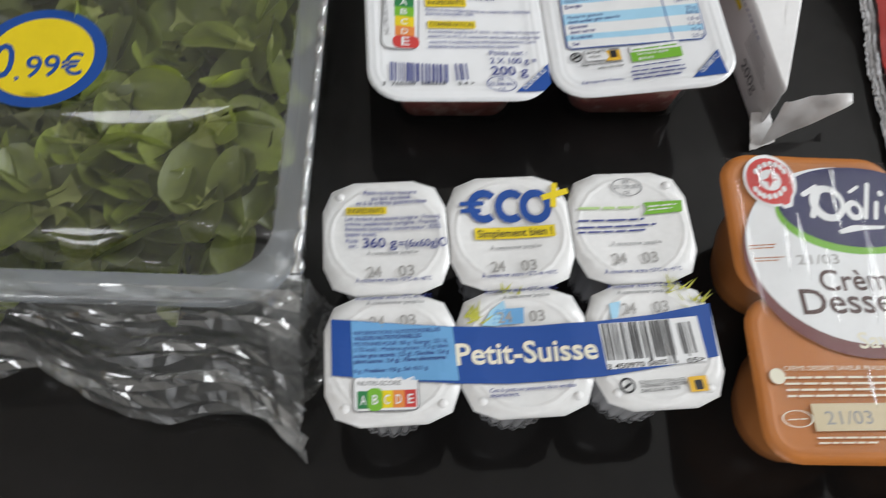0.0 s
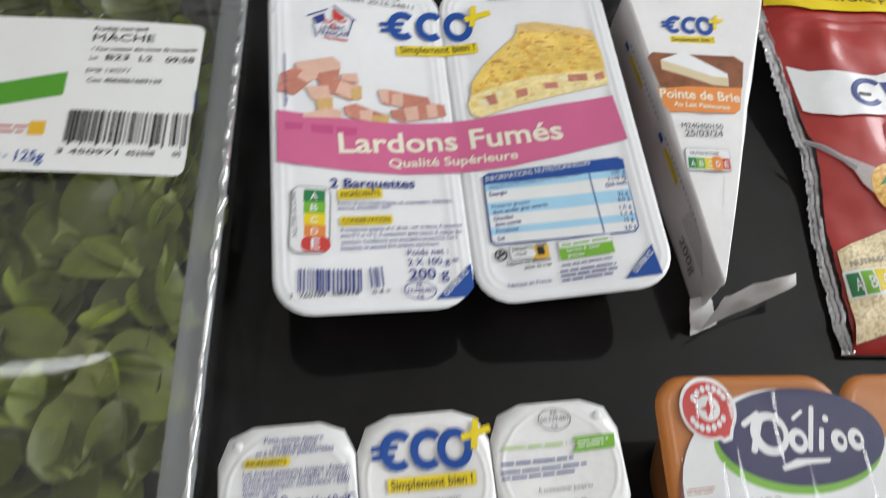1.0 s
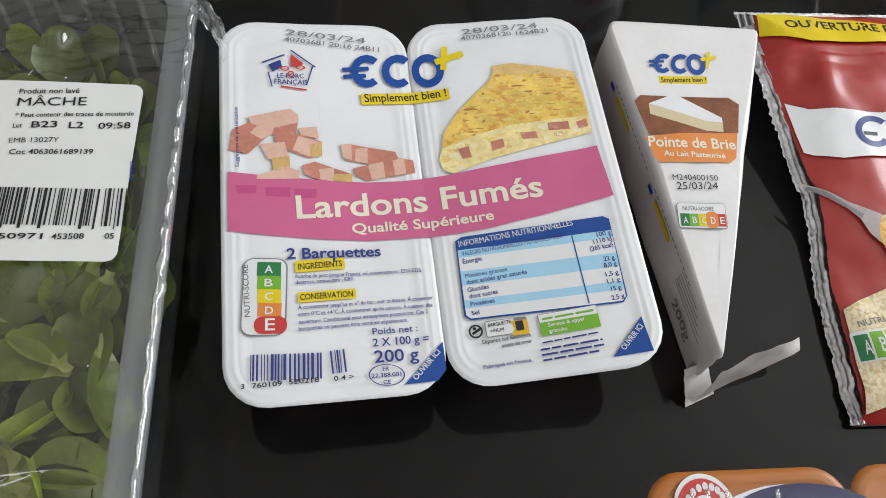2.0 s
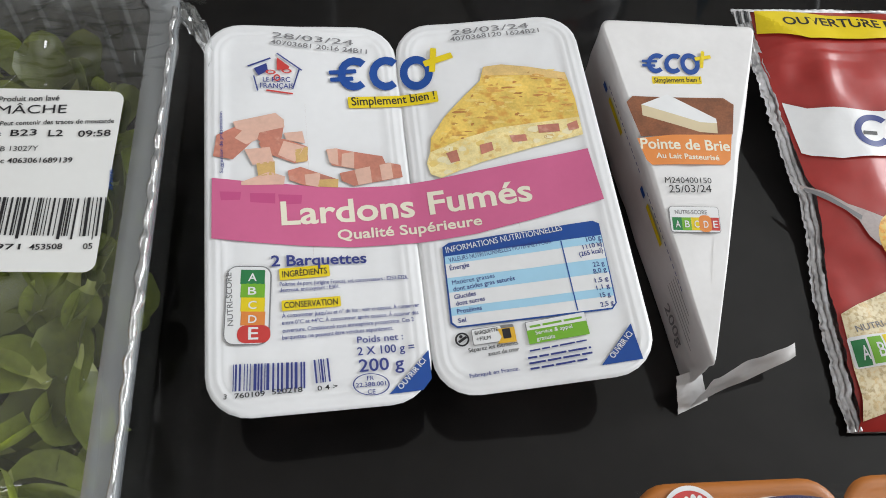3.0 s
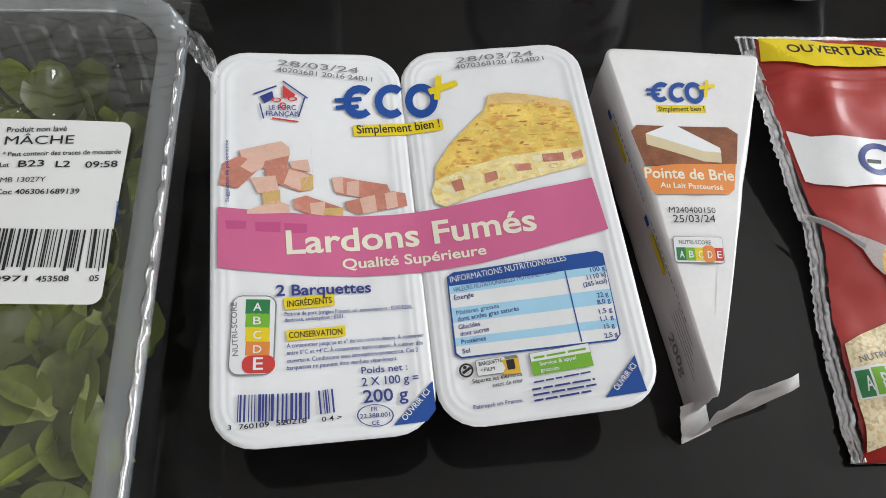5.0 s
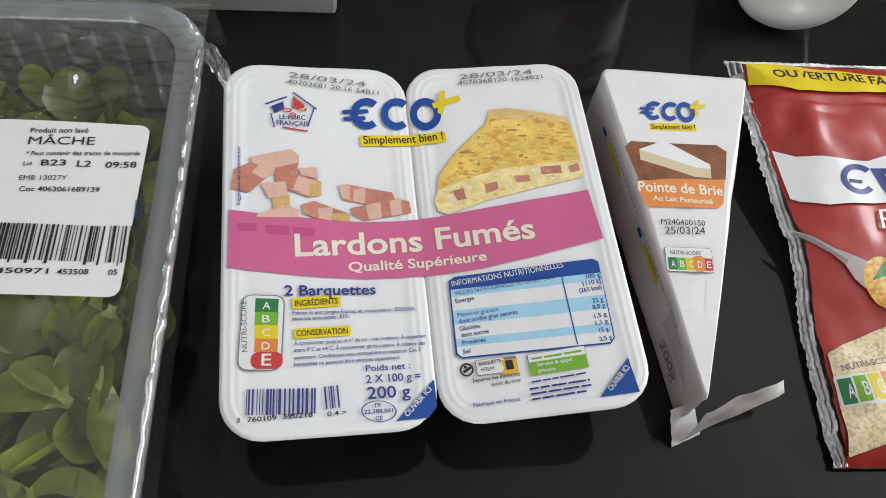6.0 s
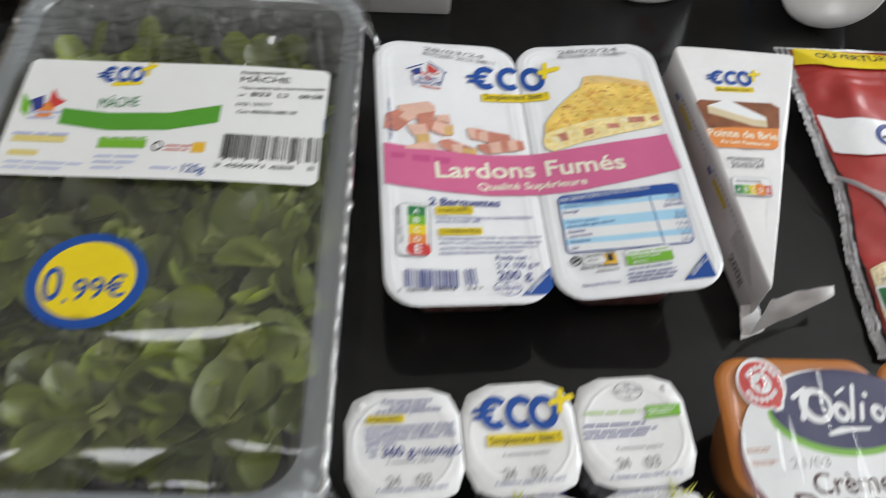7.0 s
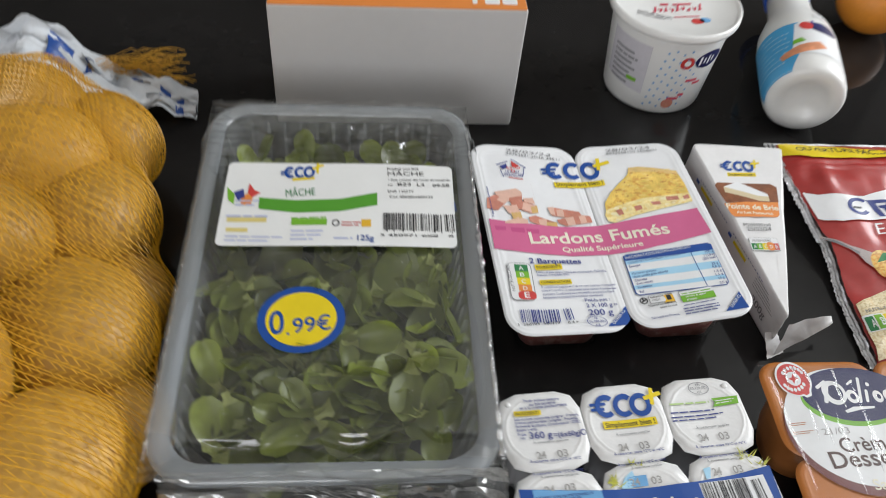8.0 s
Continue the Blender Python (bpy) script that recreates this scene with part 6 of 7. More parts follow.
ink_poly(pots, pots_print, [(6.5, 41.9), (4.5, 43.5), (2.0, 44.2), (-0.6, 43.6), (-2.9, 42.1), (-4.5, 39.7), (-5.3, 36.9), (-5.0, 34.0), (-3.9, 31.5), (-1.9, 29.7), (0.5, 29.0), (3.0, 29.3), (5.3, 30.6), (3.5, 33.3), (2.3, 32.6), (0.9, 32.4), (-0.4, 32.8), (-1.4, 33.8), (-2.1, 35.1), (-2.2, 36.7), (-1.8, 38.2), (-0.9, 39.5), (0.3, 40.3), (1.7, 40.6), (3.1, 40.3), (4.2, 39.4)], BLUE, 3, 'logo_arc')
ink_bar(pots, pots_print, 14.6, 38.1, 11.7, 2.7, 14.3, YELLOW, 4, 0.5, 'logo_cross')
ink_bar(pots, pots_print, 19.7, 34.6, 11.5, 2.4, 80.5, YELLOW, 5, 0.5, 'logo_cross')
ink_bar(pots, pots_print, -14.5, 22.0, 32.6, 5.2, -0.2, YELLOW, 2, 0.4, 'slogan_bar')
ink_text(pots, pots_print, 'Simplement bien !', -13.3, 22.9, 30.1, 3.4, 0.0, INK_BLACK, 3)
ink_text(pots, pots_print, 'Petit-suisse nature', -58.3, 44.2, 21.5, 1.9, -1.1, INK_NAVY, 5)
ink_text(pots, pots_print, 'au lait écrémé', -55.3, 41.6, 15.8, 1.9, -0.4, INK_NAVY, 5)
ink_text(pots, pots_print, 'et à la crème pasteurisées', -61.4, 39.6, 28.3, 1.9, -0.1, INK_NAVY, 5)
ink_text(pots, pots_print, 'Lait écrémé pasteurisé (origine : France),', -66.1, 32.7, 38.4, 1.8, -0.6, INK_NAVY, 5)
ink_text(pots, pots_print, 'crème pasteurisée (origine : France),', -66.1, 30.4, 37.8, 1.8, -0.6, INK_NAVY, 5)
ink_text(pots, pots_print, 'ferments lactiques, conservateur : E202', -66.1, 28.1, 38.2, 1.8, -0.7, INK_NAVY, 5)
ink_text(pots, pots_print, '(papier traité).', -66.1, 25.8, 12.5, 1.8, -1.1, INK_NAVY, 5)
ink_text(pots, pots_print, 'Poids', -65.9, 22.7, 4.7, 1.8, -0.4, INK_NAVY, 5)
ink_text(pots, pots_print, 'net :', -64.8, 20.4, 3.6, 1.8, 0.6, INK_NAVY, 5)
ink_text(pots, pots_print, 'INFORMATIONS NUTRITIONNELLES', -63.9, -16.0, 32.5, 1.6, -0.0, INK_NAVY, 5)
ink_text(pots, pots_print, 'VALEURS NUTRITIONNELLES', -64.0, -18.1, 25.3, 1.6, 0.4, INK_NAVY, 5)
ink_text(pots, pots_print, 'MOYENNES POUR 100 g : Énergie : 551 kJ', -64.0, -20.3, 34.8, 1.6, -0.4, INK_NAVY, 5)
ink_text(pots, pots_print, '(132 kcal) ; Matières grasses : 9,2 g (dont', -64.0, -22.5, 35.4, 1.6, -0.1, INK_NAVY, 5)
ink_text(pots, pots_print, 'acides gras saturés : 5,5 g) ; Glucides : 3,4 g', -64.1, -24.8, 35.3, 1.6, -0.1, INK_NAVY, 5)
ink_text(pots, pots_print, '(dont sucres : 3,4 g) ; Fibres alimentaires :', -64.1, -27.0, 35.1, 1.6, -0.1, INK_NAVY, 5)
ink_text(pots, pots_print, '0 g ; Protéines : 9,0 g ; Sel : 0,11 g.', -64.1, -30.7, 27.3, 1.5, 0.4, INK_NAVY, 5)
ink_text(pots, pots_print, 'Ces 6 pots ne peuvent être vendus', -14.8, -40.9, 32.0, 1.5, 0.8, INK_NAVY, 5)
ink_text(pots, pots_print, 'séparément.', -14.9, -42.8, 10.9, 1.5, 0.6, INK_NAVY, 5)
ink_bar(pots, pots_print, -65.6, 35.6, 16.3, 3.2, -0.6, YELLOW, 2, 0.2)
ink_text(pots, pots_print, 'INGRÉDIENTS', -64.9, 36.1, 14.3, 2.1, -0.2, INK_BLACK, 3)
ink_text(pots, pots_print, '360 g', -59.4, 20.6, 13.5, 4.3, -1.3, INK_NAVY, 3)
ink_text(pots, pots_print, '=(6x60g)', -45.2, 20.2, 15.7, 3.3, -1.6, INK_NAVY, 3)
ink_disc(pots, pots_print, -27.6, 21.5, 1.6, 2.0, -3.4, INK_NAVY, 3, 0.7, 0.1)
ink_text(pots, pots_print, "À consommer jusqu'au", -57.9, 17.2, 20.3, 1.5, 0.1, INK_GREY, 3)
ink_text(pots, pots_print, "À consommer jusqu'au", -58.8, -4.1, 21.9, 1.4, 0.1, INK_GREY, 3)
ink_text(pots, pots_print, "À consommer jusqu'au", -8.7, 17.3, 20.3, 1.5, 0.9, INK_GREY, 3)
ink_text(pots, pots_print, "À consommer jusqu'au", -6.0, -4.3, 17.9, 1.4, 1.8, INK_GREY, 3)
ink_text(pots, pots_print, "À consommer jusqu'au", 40.4, 16.9, 20.7, 1.5, 0.9, INK_GREY, 3)
ink_text(pots, pots_print, "À consommer jusqu'au", 38.8, -4.7, 21.7, 1.5, 0.9, INK_GREY, 3)
ink_text(pots, pots_print, 'À conserver entre +2°C et +6°C', -62.6, 5.4, 29.5, 1.6, -0.2, INK_NAVY, 3)
ink_text(pots, pots_print, 'À conserver entre +2°C et +6°C', -62.7, -2.0, 29.2, 1.5, 0.2, INK_NAVY, 3)
ink_text(pots, pots_print, 'À conserver entre +2°C et +6°C', -13.4, 5.1, 29.8, 1.6, 0.3, INK_NAVY, 3)
ink_text(pots, pots_print, 'À conserver entre +2°C et +6°C', -13.1, -1.7, 28.7, 1.6, 1.3, INK_NAVY, 3)
ink_text(pots, pots_print, 'À conserver entre +2°C et +6°C', 35.4, 4.3, 31.4, 1.6, 0.6, INK_NAVY, 3)
ink_text(pots, pots_print, 'À conserver entre +2°C et +6°C', 35.4, -2.1, 30.2, 1.6, 0.6, INK_NAVY, 3)
ink_text(pots, pots_print, '24', -57.9, 7.3, 5.5, 4.7, 1.5, INK_PALE, 3)
ink_text(pots, pots_print, '24', -57.7, -13.2, 5.6, 4.4, 1.0, INK_PALE, 3)
ink_text(pots, pots_print, '24', -9.2, 7.3, 5.4, 4.7, 1.7, INK_PALE, 3)
ink_text(pots, pots_print, '24', -8.9, -13.8, 5.5, 4.4, 1.2, INK_PALE, 3)
ink_text(pots, pots_print, '24', 39.8, 8.5, 5.6, 4.8, 1.7, INK_PALE, 3)
ink_text(pots, pots_print, '24', 39.7, -12.9, 5.6, 4.5, 1.2, INK_PALE, 3)
ink_text(pots, pots_print, '03', -45.9, 7.3, 6.2, 4.7, 1.0, INK_PALE, 3)
ink_text(pots, pots_print, '03', -46.5, -13.0, 6.1, 4.4, 0.7, INK_PALE, 3)
ink_text(pots, pots_print, '03', 2.6, 7.3, 6.1, 4.7, 1.1, INK_PALE, 3)
ink_text(pots, pots_print, '03', 3.2, -13.9, 6.0, 4.4, 0.9, INK_PALE, 3)
ink_text(pots, pots_print, '03', 52.0, 8.6, 6.3, 4.8, 1.1, INK_PALE, 3)
ink_text(pots, pots_print, '03', 52.5, -12.7, 5.9, 4.5, 3.3, INK_PALE, 3)
ink_disc(pots, pots_print, 50.9, 43.4, 6.5, 4.2, -3.2, INK_GREY, 2, 0.92, 0)
ink_text(pots, pots_print, 'FR', 49.7, 44.9, 2.9, 1.7, 2.2, INK_GREY, 3)
ink_text(pots, pots_print, '50.139.001', 45.4, 42.6, 10.9, 1.7, 1.1, INK_GREY, 3)
ink_text(pots, pots_print, 'CE', 49.3, 40.0, 2.7, 1.6, 2.6, INK_GREY, 3)
ink_rows(pots, pots_print, 29.1, 32.7, 25.3, 3.2, 0.3, 1, GREEN_PALE, 2)
ink_poly(pots, pots_print, [(56.6, 36.0), (73.0, 36.1), (72.2, 30.8), (55.9, 30.4), (58.0, 33.2)], GREEN, 2)
ink_rows(pots, pots_print, 58.3, 31.8, 12.1, 3.2, 1.8, 2, INK_WHITE, 3)
ink_rows(pots, pots_print, 27.9, 27.2, 28.0, 2.4, 1.0, 1, INK_NAVY, 2)
ink_rows(pots, pots_print, 27.4, 22.0, 33.1, 4.4, 1.6, 2, INK_NAVY, 2)
ink_poly(pots, pots_print, [(-72.3, -9.1), (-50.3, -11.6), (-27.7, -14.2), (-10.3, -15.3), (5.0, -15.6), (29.3, -15.3), (52.0, -13.4), (74.6, -10.1), (73.7, -31.7), (52.5, -34.4), (28.2, -37.2), (6.7, -37.7), (-8.2, -37.8), (-25.0, -36.9), (-50.0, -34.0), (-72.3, -31.2)], BLUE, 1, 'printed_band')
ink_poly(pots, pots_print, [(-64.9, -10.2), (-26.6, -14.5), (-25.7, -35.8), (-64.6, -32.4)], SKY_MID, 3, 'value_panel')
ink_text(pots, pots_print, 'Petit-Suisse', -26.2, -29.7, 53.7, 8.5, -0.4, INK_CREAM, 3, 0.2)
ink_bar(pots, pots_print, -64.9, -45.3, 24.0, 13.2, -1.4, INK_GREY, 2, 2, 'score_panel')
ink_bar(pots, pots_print, -64.5, -44.9, 23.2, 12.6, -1.3, INK_WHITE, 3, 1.8, 'score_panel')
ink_text(pots, pots_print, 'NUTRI-SCORE', -63.0, -35.5, 15.8, 1.7, -1.5, INK_GREY, 4)
ink_bar(pots, pots_print, -63.3, -44.2, 4.3, 6.6, -1.1, GREEN_DARK, 4, 0, 'score_field')
ink_text(pots, pots_print, 'A', -62.2, -42.8, 2.1, 3.6, -1.0, INK_WHITE, 6)
ink_bar(pots, pots_print, -59.7, -45.2, 5.5, 8.5, -1.1, GREEN, 5, 2.0, 'score_field')
ink_text(pots, pots_print, 'B', -57.9, -42.8, 2.1, 3.6, -1.0, INK_WHITE, 6)
ink_bar(pots, pots_print, -54.8, -44.3, 4.3, 6.6, -1.1, YELLOW, 4, 0, 'score_field')
ink_text(pots, pots_print, 'C', -53.6, -42.9, 2.1, 3.6, -1.0, INK_WHITE, 6)
ink_bar(pots, pots_print, -50.5, -44.4, 4.3, 6.6, -1.1, ORANGE_INK, 4, 0, 'score_field')
ink_text(pots, pots_print, 'D', -49.4, -43.0, 2.1, 3.6, -1.0, INK_WHITE, 6)
ink_bar(pots, pots_print, -46.2, -44.5, 4.3, 6.6, -1.1, RED_INK, 4, 0, 'score_field')
ink_text(pots, pots_print, 'E', -45.1, -43.1, 2.2, 3.6, -1.0, INK_WHITE, 6)
ink_bar(pots, pots_print, 30.1, -34.7, 39.1, 18.2, 2.1, INK_WHITE, 2, 0.2, 'code_panel')
ink_code(pots, pots_print, 30.5, -32.5, 27.7, 15.9, 1.8, INK_BLACK, 3)
ink_code(pots, pots_print, 60.8, -31.1, 5.8, 13.7, 3.0, INK_BLACK, 3)
ink_text(pots, pots_print, '3 450970 060516', 30.3, -34.7, 27.5, 2.0, 2.8, INK_BLACK, 4)
ink_text(pots, pots_print, '05>', 61.4, -33.8, 6.7, 2.0, 3.9, INK_BLACK, 4)
ink_disc(pots, pots_print, 36.6, -41.2, 3.0, 3.1, -3.8, INK_BLACK, 2, 0.75, 0)
ink_bar(pots, pots_print, 35.5, -42.7, 3.5, 1.0, 34.3, INK_BLACK, 3, 0)
ink_bar(pots, pots_print, 60.2, -45.0, 7.0, 5.9, 1.6, GOLD, 3, 0.2)
ink_bar(pots, pots_print, 62.3, -44.3, 3.1, 3.7, 4.3, INK_BLACK, 4, 0.4)
ink_text(pots, pots_print, "ÉLÉMENTS D'EMBALLAGE", 41.4, -40.9, 17.6, 1.3, 1.9, INK_BLACK, 3)
ink_text(pots, pots_print, 'À SÉPARER ET À DÉPOSER', 41.6, -42.4, 17.8, 1.3, 1.8, INK_BLACK, 3)
ink_text(pots, pots_print, 'DANS LE BAC DE TRI', 41.5, -44.2, 14.7, 1.3, 2.1, INK_BLACK, 3)
ink_poly(pots, pots_print, [(-10.1, -8.3), (1.4, -8.1), (0.9, -14.4), (-11.1, -14.6)], SKY_MID, 2, 'printed_patch')
ink_poly(pots, pots_print, [(-15.1, -14.6), (-11.5, -8.7), (-6.0, -4.8), (-5.4, -9.1), (-8.6, -15.0)], SKY, 2, 'printed_patch')
ink_poly(pots, pots_print, [(34.9, -8.3), (39.5, -7.6), (37.5, -14.2), (34.8, -14.5)], SKY, 2, 'printed_patch')
ink_poly(pots, pots_print, [(-6.6, -1.4), (-5.5, -2.0), (-6.3, 2.1)], GRASS_INK, 2, 'printed_grass')
ink_poly(pots, pots_print, [(-8.0, -0.3), (-6.9, -0.9), (-11.3, 1.6)], GRASS_INK, 2, 'printed_grass')
ink_poly(pots, pots_print, [(-8.9, -1.1), (-7.8, -1.7), (-4.9, -0.5)], GRASS_INK, 2, 'printed_grass')
ink_poly(pots, pots_print, [(-3.2, -1.9), (-2.1, -2.5), (-3.7, 0.5)], GRASS_INK, 2, 'printed_grass')
ink_poly(pots, pots_print, [(-6.8, -1.1), (-5.8, -1.6), (-2.6, -0.7)], GRASS_INK, 2, 'printed_grass')
ink_poly(pots, pots_print, [(-5.1, -0.3), (-4.1, -0.9), (-2.0, 2.4)], GRASS_INK, 2, 'printed_grass')
ink_poly(pots, pots_print, [(-6.4, -0.5), (-5.3, -1.0), (-6.0, 3.2)], GRASS_INK, 2, 'printed_grass')
ink_poly(pots, pots_print, [(-0.6, -2.3), (0.5, -2.9), (1.9, 1.3)], GRASS_INK, 2, 'printed_grass')
ink_poly(pots, pots_print, [(-5.7, -0.1), (-4.6, -0.6), (-9.0, 1.7)], GRASS_INK, 2, 'printed_grass')
ink_poly(pots, pots_print, [(-5.9, -0.5), (-4.8, -1.1), (-6.6, 2.5)], GRASS_INK, 2, 'printed_grass')
ink_poly(pots, pots_print, [(-20.2, -11.0), (-19.1, -11.5), (-17.3, -5.1)], GRASS_INK, 2, 'printed_grass')
ink_poly(pots, pots_print, [(-17.4, -11.1), (-16.4, -11.7), (-15.1, -3.3)], GRASS_INK, 2, 'printed_grass')
ink_poly(pots, pots_print, [(-20.7, -10.7), (-19.7, -11.2), (-15.5, -6.0)], GRASS_INK, 2, 'printed_grass')
ink_poly(pots, pots_print, [(-18.3, -11.3), (-17.3, -11.9), (-17.6, -6.7)], GRASS_INK, 2, 'printed_grass')
ink_poly(pots, pots_print, [(-16.6, -12.5), (-15.6, -13.0), (-20.4, -6.1)], GRASS_INK, 2, 'printed_grass')
ink_poly(pots, pots_print, [(-19.7, -11.9), (-18.6, -12.5), (-15.6, -5.5)], GRASS_INK, 2, 'printed_grass')
ink_poly(pots, pots_print, [(-22.0, -10.7), (-20.9, -11.3), (-17.6, -5.5)], GRASS_INK, 2, 'printed_grass')
ink_poly(pots, pots_print, [(-16.6, -12.4), (-15.6, -12.9), (-21.9, -10.9)], GRASS_INK, 2, 'printed_grass')
ink_poly(pots, pots_print, [(-17.3, -10.4), (-16.2, -11.0), (-20.7, -5.1)], GRASS_INK, 2, 'printed_grass')
ink_poly(pots, pots_print, [(-21.2, -10.3), (-20.1, -10.8), (-14.9, -8.9)], GRASS_INK, 2, 'printed_grass')
ink_poly(pots, pots_print, [(-21.1, -13.1), (-20.0, -13.6), (-13.6, -10.3)], GRASS_INK, 2, 'printed_grass')
ink_poly(pots, pots_print, [(-16.4, -11.1), (-15.3, -11.7), (-19.2, -5.2)], GRASS_INK, 2, 'printed_grass')
ink_poly(pots, pots_print, [(-16.3, -11.9), (-15.2, -12.4), (-24.1, -8.6)], GRASS_INK, 2, 'printed_grass')
ink_poly(pots, pots_print, [(-17.0, -13.2), (-15.9, -13.8), (-23.3, -8.6)], GRASS_INK, 2, 'printed_grass')
ink_poly(pots, pots_print, [(-17.7, -10.8), (-16.6, -11.4), (-19.3, -5.3)], GRASS_INK, 2, 'printed_grass')
ink_poly(pots, pots_print, [(-15.9, -13.5), (-14.8, -14.0), (-8.3, -9.2)], GRASS_INK, 2, 'printed_grass')
ink_poly(pots, pots_print, [(58.7, -3.0), (59.7, -3.5), (54.5, 0.2)], GRASS_INK, 2, 'printed_grass')
ink_poly(pots, pots_print, [(62.3, -3.1), (63.3, -3.6), (56.4, -0.5)], GRASS_INK, 2, 'printed_grass')
ink_poly(pots, pots_print, [(58.3, -4.3), (59.3, -4.9), (62.8, -1.7)], GRASS_INK, 2, 'printed_grass')
ink_poly(pots, pots_print, [(61.9, -1.7), (62.9, -2.2), (61.4, 2.1)], GRASS_INK, 2, 'printed_grass')
ink_poly(pots, pots_print, [(63.8, -3.3), (64.8, -3.8), (70.4, 0.5)], GRASS_INK, 2, 'printed_grass')
ink_poly(pots, pots_print, [(66.6, -3.3), (67.6, -3.8), (72.1, 1.1)], GRASS_INK, 2, 'printed_grass')
ink_poly(pots, pots_print, [(58.3, -4.6), (59.4, -5.1), (63.2, -3.6)], GRASS_INK, 2, 'printed_grass')
ink_poly(pots, pots_print, [(59.6, -2.2), (60.6, -2.8), (60.5, 4.2)], GRASS_INK, 2, 'printed_grass')
ink_poly(pots, pots_print, [(61.2, -1.7), (62.3, -2.2), (58.9, 4.2)], GRASS_INK, 2, 'printed_grass')
ink_poly(pots, pots_print, [(64.8, -2.2), (65.8, -2.8), (61.3, 0.3)], GRASS_INK, 2, 'printed_grass')
ink_poly(pots, pots_print, [(64.5, -2.9), (65.6, -3.4), (62.2, 2.8)], GRASS_INK, 2, 'printed_grass')
ink_poly(pots, pots_print, [(60.8, -2.9), (61.8, -3.4), (59.1, 0.5)], GRASS_INK, 2, 'printed_grass')
ink_poly(pots, pots_print, [(65.6, -4.5), (66.7, -5.0), (62.4, -2.3)], GRASS_INK, 2, 'printed_grass')
ink_poly(pots, pots_print, [(59.9, -2.2), (60.9, -2.8), (55.2, -0.8)], GRASS_INK, 2, 'printed_grass')
ink_poly(pots, pots_print, [(69.8, -9.7), (70.8, -10.2), (65.5, -5.9)], GRASS_INK, 2, 'printed_grass')
ink_poly(pots, pots_print, [(71.6, -8.5), (72.6, -9.0), (76.8, -4.2)], GRASS_INK, 2, 'printed_grass')
ink_poly(pots, pots_print, [(71.2, -9.2), (72.2, -9.8), (77.2, -5.8)], GRASS_INK, 2, 'printed_grass')
ink_poly(pots, pots_print, [(68.6, -8.3), (69.6, -8.9), (72.8, -5.1)], GRASS_INK, 2, 'printed_grass')
ink_poly(pots, pots_print, [(70.6, -8.9), (71.6, -9.5), (67.3, -6.0)], GRASS_INK, 2, 'printed_grass')
ink_poly(pots, pots_print, [(66.3, -11.0), (67.3, -11.6), (61.1, -9.4)], GRASS_INK, 2, 'printed_grass')
ink_poly(pots, pots_print, [(64.2, -7.9), (65.2, -8.5), (62.2, -3.1)], GRASS_INK, 2, 'printed_grass')
ink_poly(pots, pots_print, [(68.3, -8.5), (69.4, -9.1), (66.6, -5.4)], GRASS_INK, 2, 'printed_grass')
ink_poly(pots, pots_print, [(71.2, -8.4), (72.2, -9.0), (66.8, -7.2)], GRASS_INK, 2, 'printed_grass')
ink_poly(pots, pots_print, [(71.5, -9.7), (72.5, -10.2), (72.9, -6.6)], GRASS_INK, 2, 'printed_grass')
# print of the dessert pack
ink_disc(tubs, tubs_print, 48.7, 15.4, 45.0, 40.8, 0.9, PLUM, 1, 0, 0)
ink_disc(tubs, tubs_print, 49.6, 19.5, 44.4, 39.3, 1.0, INK_WHITE, 2, 0, 0, 'printed_oval')
ink_disc(tubs, tubs_print, 53.0, 37.2, 33.2, 18.8, 1.1, GREEN, 3, 0, 0)
ink_disc(tubs, tubs_print, 54.6, 40.2, 33.4, 18.7, 1.1, NAVY_DEEP, 4, 0, 0, 'printed_oval')
ink_disc(tubs, tubs_print, 19.9, 51.1, 11.1, 12.4, 1.9, INK_WHITE, 5, 0, 0)
ink_poly(tubs, tubs_print, [(15.1, 45.8), (30.5, 50.3), (27.4, 39.0), (23.9, 37.8)], INK_WHITE, 5)
ink_disc(tubs, tubs_print, 19.8, 50.8, 9.9, 11.0, 1.9, RED_INK, 6, 0, 0)
ink_poly(tubs, tubs_print, [(16.1, 44.5), (28.8, 48.9), (26.6, 40.8), (24.2, 39.4)], RED_INK, 6)
ink_disc(tubs, tubs_print, 19.9, 51.1, 4.6, 5.0, 1.9, INK_WHITE, 7, 0, 0)
ink_poly(tubs, tubs_print, [(20.5, 54.9), (21.1, 51.1), (19.2, 47.3), (18.6, 51.0)], RED_INK, 8)
ink_poly(tubs, tubs_print, [(16.5, 50.9), (20.1, 52.4), (23.2, 51.2), (19.6, 49.7)], RED_INK, 8)
ink_disc(tubs, tubs_print, 26.7, 55.6, 1.0, 1.4, 2.0, INK_WHITE, 7, 0, 0)
ink_disc(tubs, tubs_print, 25.1, 47.0, 1.0, 1.4, 1.9, INK_WHITE, 7, 0, 0)
ink_disc(tubs, tubs_print, 25.4, 57.5, 1.0, 1.4, 2.0, INK_WHITE, 7, 0, 0)
ink_disc(tubs, tubs_print, 23.2, 45.0, 1.0, 1.4, 1.9, INK_WHITE, 7, 0, 0)
ink_disc(tubs, tubs_print, 23.5, 58.7, 1.0, 1.4, 2.0, INK_WHITE, 7, 0, 0)
ink_disc(tubs, tubs_print, 20.9, 43.7, 1.0, 1.4, 1.9, INK_WHITE, 7, 0, 0)
ink_disc(tubs, tubs_print, 21.2, 59.1, 1.0, 1.4, 2.0, INK_WHITE, 7, 0, 0)
